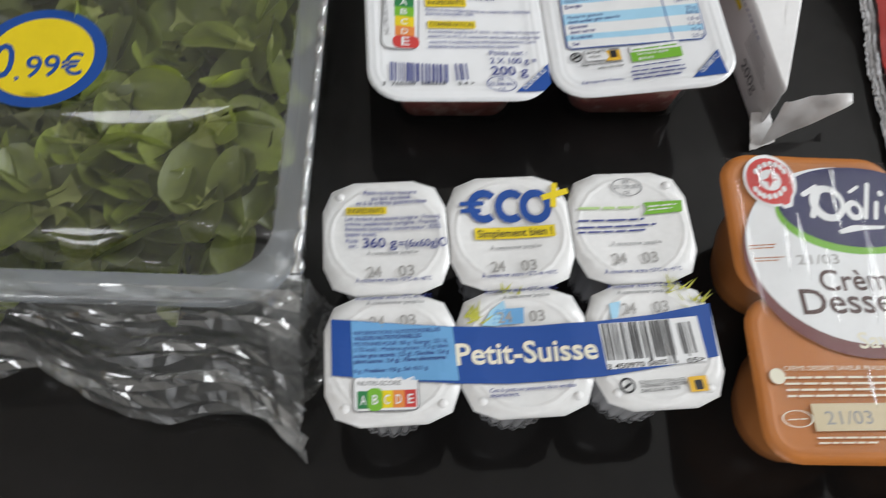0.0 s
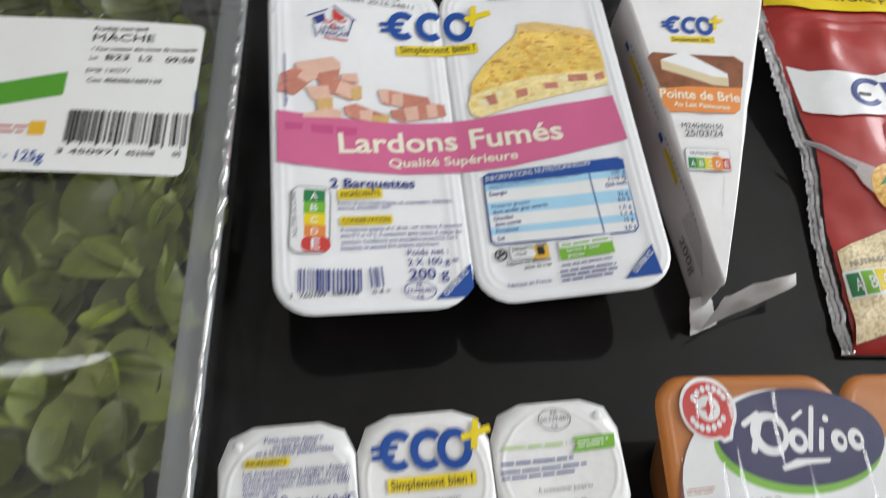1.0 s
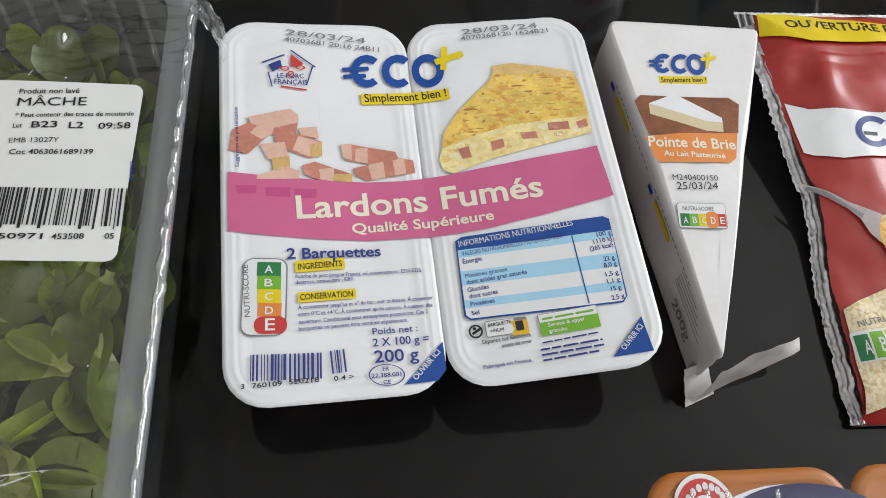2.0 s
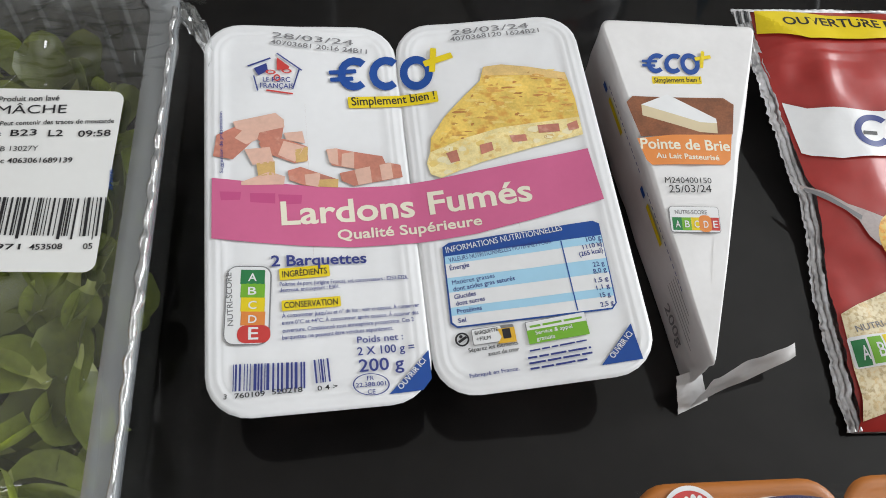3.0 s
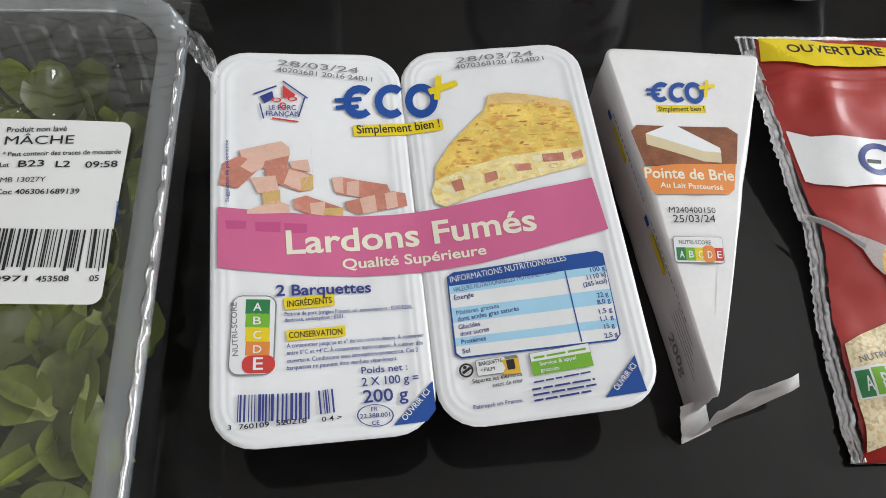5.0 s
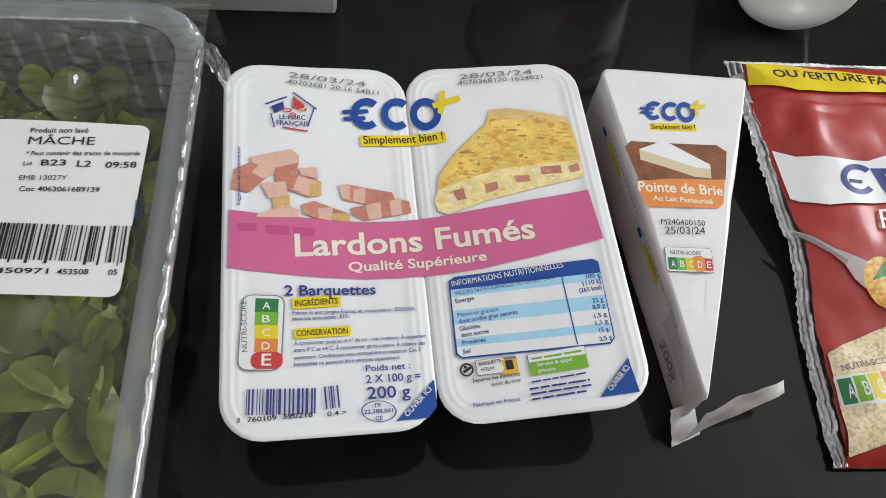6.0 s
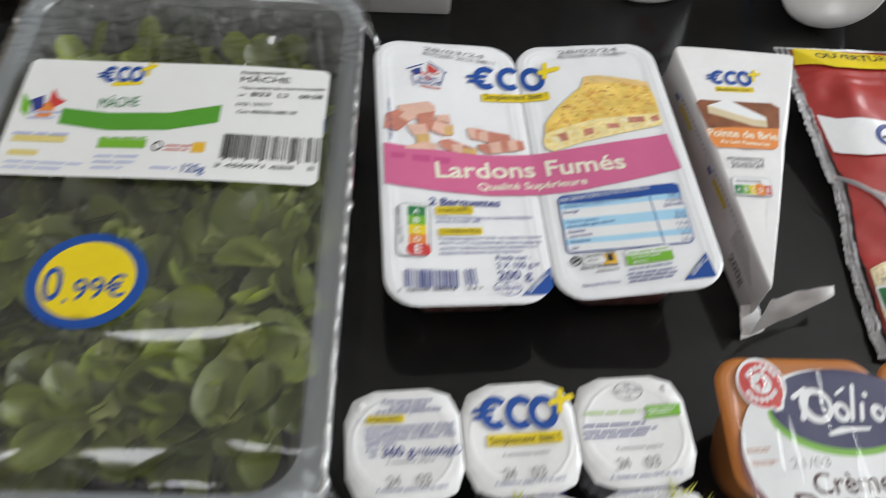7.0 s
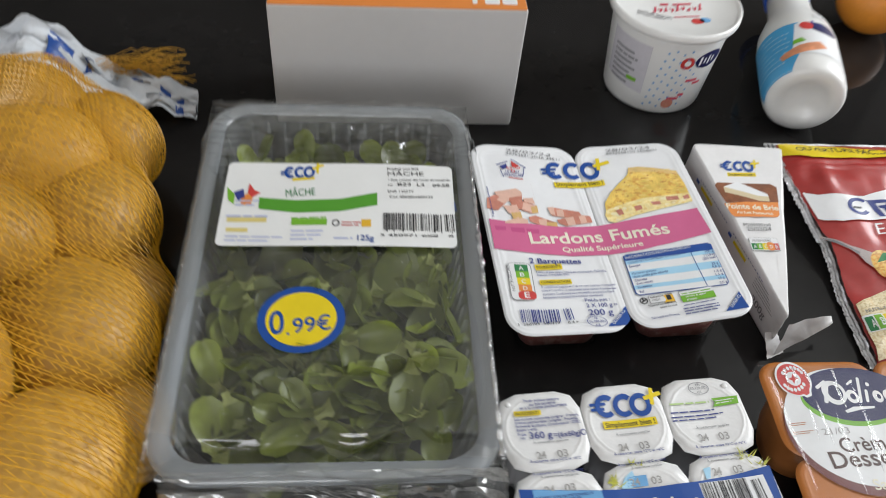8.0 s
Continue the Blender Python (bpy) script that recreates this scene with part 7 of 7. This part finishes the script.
ink_disc(tubs, tubs_print, 18.5, 43.2, 1.0, 1.4, 1.8, INK_WHITE, 7, 0, 0)
ink_disc(tubs, tubs_print, 18.8, 58.5, 1.0, 1.4, 2.0, INK_WHITE, 7, 0, 0)
ink_disc(tubs, tubs_print, 16.2, 43.6, 1.0, 1.4, 1.9, INK_WHITE, 7, 0, 0)
ink_disc(tubs, tubs_print, 16.5, 57.2, 1.0, 1.4, 2.0, INK_WHITE, 7, 0, 0)
ink_disc(tubs, tubs_print, 14.4, 44.7, 1.0, 1.4, 1.9, INK_WHITE, 7, 0, 0)
ink_disc(tubs, tubs_print, 14.5, 55.2, 1.0, 1.4, 2.0, INK_WHITE, 7, 0, 0)
ink_disc(tubs, tubs_print, 13.1, 46.6, 1.0, 1.4, 1.9, INK_WHITE, 7, 0, 0)
ink_disc(tubs, tubs_print, 42.4, 41.1, 7.6, 8.4, 1.1, INK_WHITE, 6, 0.62, 0.1, 'logo_mark')
ink_bar(tubs, tubs_print, 35.9, 33.5, 15.2, 2.5, 70.1, INK_WHITE, 6, 1, 'logo_mark')
ink_bar(tubs, tubs_print, 32.6, 43.3, 9.2, 2.2, 33.4, INK_WHITE, 6, 1, 'logo_mark')
ink_disc(tubs, tubs_print, 53.2, 38.3, 3.8, 4.7, 1.1, INK_WHITE, 6, 0.45, 0.1, 'logo_mark')
ink_bar(tubs, tubs_print, 52.9, 45.9, 5.9, 1.4, 35.1, INK_WHITE, 6, 0.6, 'logo_mark')
ink_bar(tubs, tubs_print, 58.1, 33.9, 18.2, 1.9, 75.9, INK_WHITE, 6, 1, 'logo_mark')
ink_bar(tubs, tubs_print, 62.4, 34.0, 9.2, 1.9, 75.6, INK_WHITE, 6, 1, 'logo_mark')
ink_disc(tubs, tubs_print, 66.1, 46.7, 1.2, 1.4, 1.1, INK_WHITE, 6, 0, 0)
ink_disc(tubs, tubs_print, 69.5, 38.1, 3.1, 4.2, 1.1, INK_WHITE, 6, 0.4, 0.2, 'logo_mark')
ink_disc(tubs, tubs_print, 76.3, 38.5, 3.1, 4.2, 1.1, INK_WHITE, 6, 0.4, 0.2, 'logo_mark')
ink_poly(tubs, tubs_print, [(44.5, 28.7), (51.0, 31.4), (64.7, 31.6), (63.9, 30.1), (55.2, 29.4), (45.4, 27.1)], INK_WHITE, 6, 'logo_mark')
ink_text(tubs, tubs_print, 'Crème', 32.2, 1.7, 34.6, 9.2, 3.3, INK_BROWN, 4)
ink_text(tubs, tubs_print, 'Dessert', 23.1, -8.2, 49.0, 10.5, 3.0, INK_BROWN, 4)
ink_text(tubs, tubs_print, 'Saveur', 42.6, -21.5, 25.9, 6.5, 3.7, INK_CREAM, 4)
ink_text(tubs, tubs_print, '21/03', 24.8, 12.8, 17.4, 4.3, 3.4, INK_PALE, 4)
ink_rows(tubs, tubs_print, 6.4, 18.8, 11.0, 2.6, 4.9, 2, CARAMEL_LID, 4)
ink_rows(tubs, tubs_print, 7.1, 13.3, 12.7, 2.5, 4.3, 2, CARAMEL_LID, 4)
ink_disc(tubs, tubs_print, 8.5, -33.0, 3.0, 3.1, 0.6, INK_CREAM, 2, 0, 0)
ink_text(tubs, tubs_print, 'CRÈME DESSERT SAVEUR PRALINÉ', 11.4, -30.8, 40.9, 1.8, 1.6, INK_CREAM, 2)
ink_rows(tubs, tubs_print, 11.0, -41.4, 63.1, 9.3, 1.7, 4, INK_CREAM, 2)
ink_disc(tubs, tubs_print, 13.2, -48.9, 5.8, 3.2, 0.5, INK_CREAM, 2, 0.9, 0)
ink_rows(tubs, tubs_print, 9.7, -49.8, 7.0, 1.3, 3.9, 1, INK_CREAM, 2)
ink_bar(tubs, tubs_print, 19.2, -53.4, 29.9, 10.2, 1.7, DATE_BUFF, 2, 0.3, 'date_panel')
ink_text(tubs, tubs_print, '21/03', 23.5, -50.9, 17.7, 5.1, 1.9, INK_PALE, 4)
ink_rows(tubs, tubs_print, 19.3, -58.3, 28.6, 3.7, 1.3, 2, INK_CREAM, 2)
ink_rows(tubs, tubs_print, 52.0, -47.7, 20.0, 5.2, 1.7, 1, INK_CREAM, 2)
# print of the cheese wedge
ink_disc(brie, brie_print, 173.1, 395.6, 4.5, 5.7, 0.9, BLUE, 3, 0.54, 0, 'logo_ring')
ink_poly(brie, brie_print, [(161.2, 400.0), (159.7, 401.0), (158.0, 401.3), (156.3, 400.8), (154.7, 399.6), (153.5, 397.9), (152.9, 395.9), (153.0, 393.9), (153.8, 392.2), (155.0, 391.1), (156.7, 390.6), (158.4, 391.0), (160.0, 392.0), (158.9, 393.9), (158.0, 393.3), (157.0, 393.1), (156.1, 393.3), (155.4, 394.0), (155.1, 394.8), (155.0, 396.0), (155.3, 397.0), (156.0, 398.0), (156.8, 398.5), (157.8, 398.8), (158.7, 398.7), (159.4, 398.2)], BLUE, 3, 'logo_arc')
ink_bar(brie, brie_print, 150.7, 396.4, 7.2, 1.3, -1, BLUE, 4, 0.32, 'logo_bar')
ink_bar(brie, brie_print, 150.7, 394.1, 6.1, 1.3, -1, BLUE, 4, 0.32, 'logo_bar')
ink_poly(brie, brie_print, [(169.3, 399.9), (168.0, 400.8), (166.3, 401.1), (164.4, 400.6), (162.9, 399.5), (161.7, 397.7), (161.1, 395.7), (161.1, 393.7), (161.8, 392.0), (163.2, 390.9), (164.8, 390.4), (166.6, 390.8), (168.2, 391.8), (167.1, 393.7), (166.1, 393.1), (165.2, 392.9), (164.3, 393.1), (163.6, 393.8), (163.2, 394.6), (163.1, 395.8), (163.5, 396.8), (164.2, 397.8), (165.1, 398.4), (166.0, 398.6), (167.0, 398.5), (167.7, 398.0)], BLUE, 3, 'logo_arc')
ink_bar(brie, brie_print, 175.8, 397.2, 7.9, 1.9, 10.5, YELLOW, 4, 0.5, 'logo_cross')
ink_bar(brie, brie_print, 178.9, 393.2, 9.3, 1.6, 78.5, YELLOW, 5, 0.5, 'logo_cross')
ink_bar(brie, brie_print, 154.5, 385.2, 22.9, 3.9, 0.0, YELLOW, 2, 0.3, 'slogan_bar')
ink_text(brie, brie_print, 'Simplement bien !', 155.4, 385.8, 21.4, 2.6, 0.8, INK_BLACK, 3)
ink_poly(brie, brie_print, [(141.3, 375.2), (144.4, 378.5), (185.9, 377.6), (190.2, 374.0), (187.4, 358.8), (145.6, 357.3)], WOOD_INK, 2, 'printed_photo')
ink_poly(brie, brie_print, [(147.9, 374.1), (160.5, 379.6), (181.0, 366.9), (181.1, 364.5), (173.5, 365.0)], INK_WHITE, 3, 'printed_cheese')
ink_poly(brie, brie_print, [(147.9, 374.1), (173.5, 365.0), (181.1, 364.5), (180.6, 359.3), (172.6, 359.8), (147.7, 368.3)], DATE_BUFF, 3, 'printed_cheese')
ink_poly(brie, brie_print, [(143.7, 356.2), (159.6, 358.1), (186.9, 358.8), (184.1, 345.8), (181.2, 343.3), (148.8, 343.1), (146.6, 345.5)], ORANGE_INK, 3, 'printed_banner')
ink_text(brie, brie_print, 'Pointe de Brie', 144.8, 351.1, 40.1, 5.3, -1.2, INK_CREAM, 4, 0.2)
ink_text(brie, brie_print, 'Au Lait Pasteurisé', 151.0, 346.4, 28.1, 2.6, -2.0, INK_CREAM, 4, 0.2)
ink_text(brie, brie_print, 'M240400150', 153.4, 334.4, 20.3, 2.8, -1.3, INK_BLACK, 3)
ink_text(brie, brie_print, '25/03/24', 154.7, 329.8, 18.3, 3.6, -0.6, INK_BLACK, 3)
ink_bar(brie, brie_print, 152.9, 311.2, 21.2, 12.2, -2.1, INK_GREY, 2, 1.2, 'score_panel')
ink_bar(brie, brie_print, 153.2, 311.5, 20.7, 11.7, -2.2, INK_WHITE, 3, 1.1, 'score_panel')
ink_text(brie, brie_print, 'NUTRI-SCORE', 155.7, 319.7, 13.6, 1.9, -2.2, INK_GREY, 4)
ink_bar(brie, brie_print, 154.0, 312.2, 3.9, 6.0, -2.3, GREEN_DARK, 4, 0, 'score_field')
ink_text(brie, brie_print, 'A', 155.2, 313.4, 2.0, 3.2, -2.3, INK_WHITE, 6)
ink_bar(brie, brie_print, 157.9, 312.0, 3.9, 6.0, -2.3, GREEN, 4, 0, 'score_field')
ink_text(brie, brie_print, 'B', 159.1, 313.3, 2.0, 3.2, -2.3, INK_WHITE, 6)
ink_bar(brie, brie_print, 161.9, 311.9, 3.9, 6.0, -2.3, YELLOW, 4, 0, 'score_field')
ink_text(brie, brie_print, 'C', 163.1, 313.1, 2.0, 3.3, -2.3, INK_WHITE, 6)
ink_bar(brie, brie_print, 165.1, 311.0, 5.2, 7.8, -2.3, ORANGE_INK, 5, 2.0, 'score_field')
ink_text(brie, brie_print, 'D', 167.0, 312.9, 2.0, 3.3, -2.3, INK_WHITE, 6)
ink_bar(brie, brie_print, 169.8, 311.6, 3.9, 6.0, -2.3, RED_INK, 4, 0, 'score_field')
ink_text(brie, brie_print, 'E', 171.0, 312.8, 2.0, 3.3, -2.3, INK_WHITE, 6)
# print of the cheese bag
NAVY_LOGO = ink("dark_blue_logo", (0.012, 0.03, 0.19))
ink_poly(bag, bag_print, [(-3.1, 211.0), (14.8, 211.0), (31.8, 207.2), (55.8, 204.0), (82.8, 200.8), (98.7, 199.6), (93.7, 190.7), (78.7, 190.8), (49.6, 188.1), (18.6, 188.3), (-4.3, 196.5)], YELLOW, 2, 'printed_band')
ink_text(bag, bag_print, 'OUVERTURE FACILE', 8.7, 199.4, 78.2, 6.6, -4.1, INK_BLACK, 3, 0.2)
ink_poly(bag, bag_print, [(1.1, 156.6), (11.3, 151.4), (30.3, 149.2), (47.3, 148.1), (67.3, 153.9), (84.4, 158.8), (75.1, 130.8), (60.1, 127.0), (40.1, 125.2), (23.1, 124.3), (10.1, 127.4), (5.8, 129.5)], INK_WHITE, 1, 'printed_band')
ink_arc(bag, bag_print, 40.4, 138.2, 9.4, 8.2, 42, 322, 0.64, NAVY_LOGO, 3)
ink_bar(bag, bag_print, 35.2, 136.2, 7.0, 1.8, -2, INK_BLACK, 4, 0.2, 'logo_mark')
ink_poly(bag, bag_print, [(47.3, 144.1), (53.3, 144.0), (60.1, 129.0), (55.1, 129.0)], NAVY_LOGO, 4, 'logo_stroke')
ink_poly(bag, bag_print, [(52.3, 144.0), (61.3, 144.0), (67.2, 142.9), (69.2, 138.9), (65.2, 135.9), (67.1, 128.9), (62.1, 129.0), (60.2, 136.0), (57.2, 137.0), (56.2, 139.0), (62.2, 139.0), (63.2, 141.0), (55.2, 141.0)], NAVY_LOGO, 3, 'logo_stroke')
ink_text(bag, bag_print, 'E', 49.0, 113.1, 7.0, 10.0, 4.0, INK_WHITE, 3, 0.0)
ink_poly(bag, bag_print, [(3.0, 114.5), (12.0, 109.4), (21.9, 102.3), (31.9, 98.2), (40.8, 94.1), (36.8, 88.2), (32.7, 81.2), (28.8, 86.3), (25.8, 94.3), (20.9, 99.3), (10.9, 106.4), (3.0, 112.5)], FORK_GREY, 2, 'printed_fork')
ink_poly(bag, bag_print, [(5.0, 112.5), (11.9, 108.4), (20.9, 101.3), (27.8, 96.3), (26.8, 94.3), (20.9, 99.3), (10.9, 106.4), (4.0, 111.5)], INK_GREY, 3, 'printed_shadow')
ink_disc(bag, bag_print, 44.2, 84.4, 11.4, 13.9, -2.3, PASTA, 3, 0, 0, 'printed_pasta')
ink_poly(bag, bag_print, [(36.6, 85.1), (45.8, 95.7), (51.0, 96.2), (45.9, 88.2)], GREEN_DARK, 4, 'printed_leaf')
ink_poly(bag, bag_print, [(8.6, 50.3), (16.8, 54.5), (34.0, 61.1), (53.8, 67.5), (72.8, 71.3), (44.4, 14.9), (21.9, 7.5), (8.6, 3.4), (8.6, 15.9)], GRATED, 1, 'window')
ink_bar(bag, bag_print, 9.2, 25.0, 33.0, 14.2, 4.5, INK_WHITE, 3, 1.5, 'score_panel')
ink_text(bag, bag_print, 'NUTRI-SCORE', 13.0, 41.4, 28.4, 3.0, 9.7, INK_GREY, 3)
ink_bar(bag, bag_print, 10.4, 25.8, 5.8, 11.8, 4.8, GREEN_DARK, 4, 0, 'score_field')
ink_text(bag, bag_print, 'A', 13.1, 28.7, 2.9, 6.5, 4.9, INK_WHITE, 6)
ink_bar(bag, bag_print, 17.1, 26.7, 5.9, 12.0, 4.8, GREEN, 4, 0, 'score_field')
ink_text(bag, bag_print, 'B', 19.7, 29.6, 2.9, 6.6, 4.9, INK_WHITE, 6)
ink_bar(bag, bag_print, 23.8, 27.6, 6.0, 12.0, 4.8, YELLOW, 4, 0, 'score_field')
ink_text(bag, bag_print, 'C', 26.4, 30.4, 3.0, 6.7, 4.9, INK_WHITE, 6)
ink_bar(bag, bag_print, 30.5, 28.5, 6.0, 12.2, 4.8, ORANGE_INK, 4, 0, 'score_field')
ink_text(bag, bag_print, 'D', 33.1, 31.3, 3.0, 6.7, 4.9, INK_WHITE, 6)
ink_bar(bag, bag_print, 36.7, 29.1, 6.0, 12.3, 4.8, RED_INK, 4, 0, 'score_field')
ink_text(bag, bag_print, 'E', 39.3, 31.9, 3.1, 6.7, 4.9, INK_WHITE, 6)
# print of the salad label
LEAF_GREEN = ink("leaf_green_ink", (0.08, 0.30, 0.025))
LAVENDER = ink("lavender_ink", (0.42, 0.46, 0.66))
STRAW = ink("straw_ink", (0.66, 0.55, 0.20))
ink_text(salad_label, label_top, 'Produit non lavé', 31.5, 31.6, 21.8, 2.4, 3.4, INK_BLACK, 3)
ink_text(salad_label, label_top, 'MÂCHE', 31.8, 26.0, 24.9, 3.9, 3.0, INK_BLACK, 3)
ink_text(salad_label, label_top, '* Peut contenir des traces de moutarde', 32.1, 20.8, 42.5, 2.0, 3.6, INK_BLACK, 3)
ink_text(salad_label, label_top, 'Lot', 32.2, 16.1, 3.2, 2.0, 4.9, INK_BLACK, 3)
ink_text(salad_label, label_top, 'B23', 38.6, 16.4, 9.2, 2.8, 3.6, INK_BLACK, 3)
ink_text(salad_label, label_top, 'L2', 51.9, 16.7, 5.2, 2.8, 3.2, INK_BLACK, 3)
ink_text(salad_label, label_top, '09:58', 62.5, 16.8, 11.6, 2.8, 4.2, INK_BLACK, 3)
ink_text(salad_label, label_top, 'EMB 13027Y', 32.0, 9.5, 17.5, 2.2, 2.8, INK_BLACK, 3)
ink_text(salad_label, label_top, 'Coc 4063061689139', 33.0, 4.5, 29.3, 2.2, 2.2, INK_BLACK, 3)
ink_code(salad_label, label_top, 29.0, -25.6, 39.0, 16.3, -0.0, INK_BLACK, 3)
ink_code(salad_label, label_top, 69.5, -25.7, 7.5, 16.8, 1.7, INK_BLACK, 3)
ink_text(salad_label, label_top, '3 450971', 27.3, -29.9, 23.3, 2.2, 0.5, INK_BLACK, 3)
ink_text(salad_label, label_top, '453508', 53.6, -29.8, 10.9, 2.2, 2.2, INK_BLACK, 3)
ink_text(salad_label, label_top, '05', 71.4, -29.3, 3.2, 2.2, 3.8, INK_BLACK, 3)
ink_text(salad_label, label_top, 'ZF30995', 78.0, -5.6, 8.7, 1.2, 95.5, BLUE, 3)
ink_disc(salad_label, label_top, -21.7, 29.1, 3.8, 5.7, 2.1, BLUE, 3, 0.54, 0, 'logo_ring')
ink_poly(salad_label, label_top, [(-32.4, 33.0), (-33.7, 34.0), (-35.2, 34.3), (-36.6, 33.8), (-37.7, 32.5), (-38.4, 30.6), (-38.5, 28.5), (-38.0, 26.4), (-37.0, 24.6), (-35.7, 23.4), (-34.3, 23.0), (-32.9, 23.4), (-31.7, 24.5), (-33.0, 26.4), (-33.7, 25.8), (-34.4, 25.6), (-35.2, 25.8), (-36.0, 26.5), (-36.4, 27.4), (-36.7, 28.5), (-36.6, 29.7), (-36.3, 30.7), (-35.7, 31.4), (-34.9, 31.7), (-34.1, 31.5), (-33.4, 30.9)], BLUE, 3, 'logo_arc')
ink_bar(salad_label, label_top, -40.9, 28.3, 7.5, 1.4, 4, BLUE, 4, 0.34, 'logo_bar')
ink_bar(salad_label, label_top, -40.7, 25.9, 6.4, 1.4, 4, BLUE, 4, 0.34, 'logo_bar')
ink_poly(salad_label, label_top, [(-25.5, 33.2), (-26.9, 34.3), (-28.4, 34.6), (-29.7, 34.0), (-30.9, 32.7), (-31.6, 30.8), (-31.7, 28.7), (-31.2, 26.6), (-30.3, 24.8), (-29.0, 23.7), (-27.6, 23.2), (-26.1, 23.6), (-24.9, 24.7), (-26.2, 26.6), (-26.9, 26.0), (-27.7, 25.8), (-28.4, 26.1), (-29.2, 26.7), (-29.7, 27.6), (-29.9, 28.8), (-29.8, 30.0), (-29.5, 30.9), (-28.8, 31.6), (-28.1, 31.9), (-27.3, 31.8), (-26.6, 31.2)], BLUE, 3, 'logo_arc')
ink_bar(salad_label, label_top, -19.2, 30.9, 8.5, 2.2, 29.7, YELLOW, 4, 0.5, 'logo_cross')
ink_bar(salad_label, label_top, -15.2, 27.7, 10.1, 1.5, 91.1, YELLOW, 5, 0.5, 'logo_cross')
ink_bar(salad_label, label_top, -32.5, 20.4, 15.0, 2.7, 6.2, YELLOW, 2, 0.2)
ink_text(salad_label, label_top, 'MÂCHE', -35.7, 5.3, 19.5, 6.9, 4.9, GREEN_DARK, 3)
ink_poly(salad_label, label_top, [(-52.9, 4.7), (-29.2, 2.3), (0.3, 3.3), (24.8, 9.4), (25.0, -2.2), (0.8, -8.1), (-28.3, -9.0), (-52.5, -5.6)], LEAF_GREEN, 2, 'printed_band')
ink_poly(salad_label, label_top, [(-74.8, 13.6), (-69.3, 7.4), (-68.8, -2.0), (-73.0, 2.0)], GREEN, 2)
ink_poly(salad_label, label_top, [(-70.0, 9.0), (-64.0, 12.5), (-62.5, 4.5), (-66.5, 1.5)], INK_NAVY, 3, 'emblem_field')
ink_poly(salad_label, label_top, [(-60.5, 17.5), (-57.0, 11.5), (-52.5, 9.0), (-57.5, 4.5), (-61.0, 9.0)], RED_INK, 3, 'emblem_field')
ink_poly(salad_label, label_top, [(-64.5, 5.0), (-61.0, 8.5), (-57.0, 5.5), (-58.0, -3.0), (-64.5, -2.0)], ORANGE_INK, 2, 'emblem_field')
ink_rows(salad_label, label_top, -67.9, -4.0, 15.5, 7.3, 1.7, 2, LAVENDER, 4)
ink_rows(salad_label, label_top, -72.3, -14.3, 26.4, 4.5, 0.5, 1, LAVENDER, 3)
ink_bar(salad_label, label_top, -71.5, -17.7, 25.2, 4.0, 0.5, STRAW, 2, 0)
ink_bar(salad_label, label_top, -71.1, -26.1, 13.7, 3.4, -0.5, STRAW, 2, 0)
ink_rows(salad_label, label_top, -71.0, -34.7, 35.9, 6.7, -0.9, 2, LAVENDER, 2)
ink_bar(salad_label, label_top, -30.3, -20.1, 22.9, 5.5, 0.3, GREEN, 2, 0)
ink_rows(salad_label, label_top, -30.7, -15.1, 22.7, 3.0, 1.6, 1, GREEN, 2)
ink_rows(salad_label, label_top, -30.0, -33.7, 20.4, 10.7, 0.1, 3, LAVENDER, 2)
ink_disc(salad_label, label_top, -1.7, -18.3, 2.5, 3.0, 1.6, INK_BLACK, 3, 0.7, 0)
ink_rows(salad_label, label_top, 2.0, -21.2, 12.3, 5.0, -0.8, 2, RED_INK, 2)
ink_bar(salad_label, label_top, 15.0, -21.8, 6.2, 6.5, 1.5, GOLD, 2, 0)
ink_rows(salad_label, label_top, -2.5, -33.0, 12.1, 3.9, -0.9, 1, LAVENDER, 2)
ink_text(salad_label, label_top, '125g', 12.5, -33.6, 10.7, 4.8, -1.2, BLUE, 3)
# price
ink_text(price_sticker, sticker_top, '0', -17.8, -11.6, 8.8, 17.4, 5.9, BLUE, 2)
ink_text(price_sticker, sticker_top, ',', -8.0, -11.5, 2.0, 5.7, 12.4, BLUE, 2)
ink_text(price_sticker, sticker_top, '99€', -4.1, -10.6, 22.4, 10.8, 6.9, BLUE, 2)
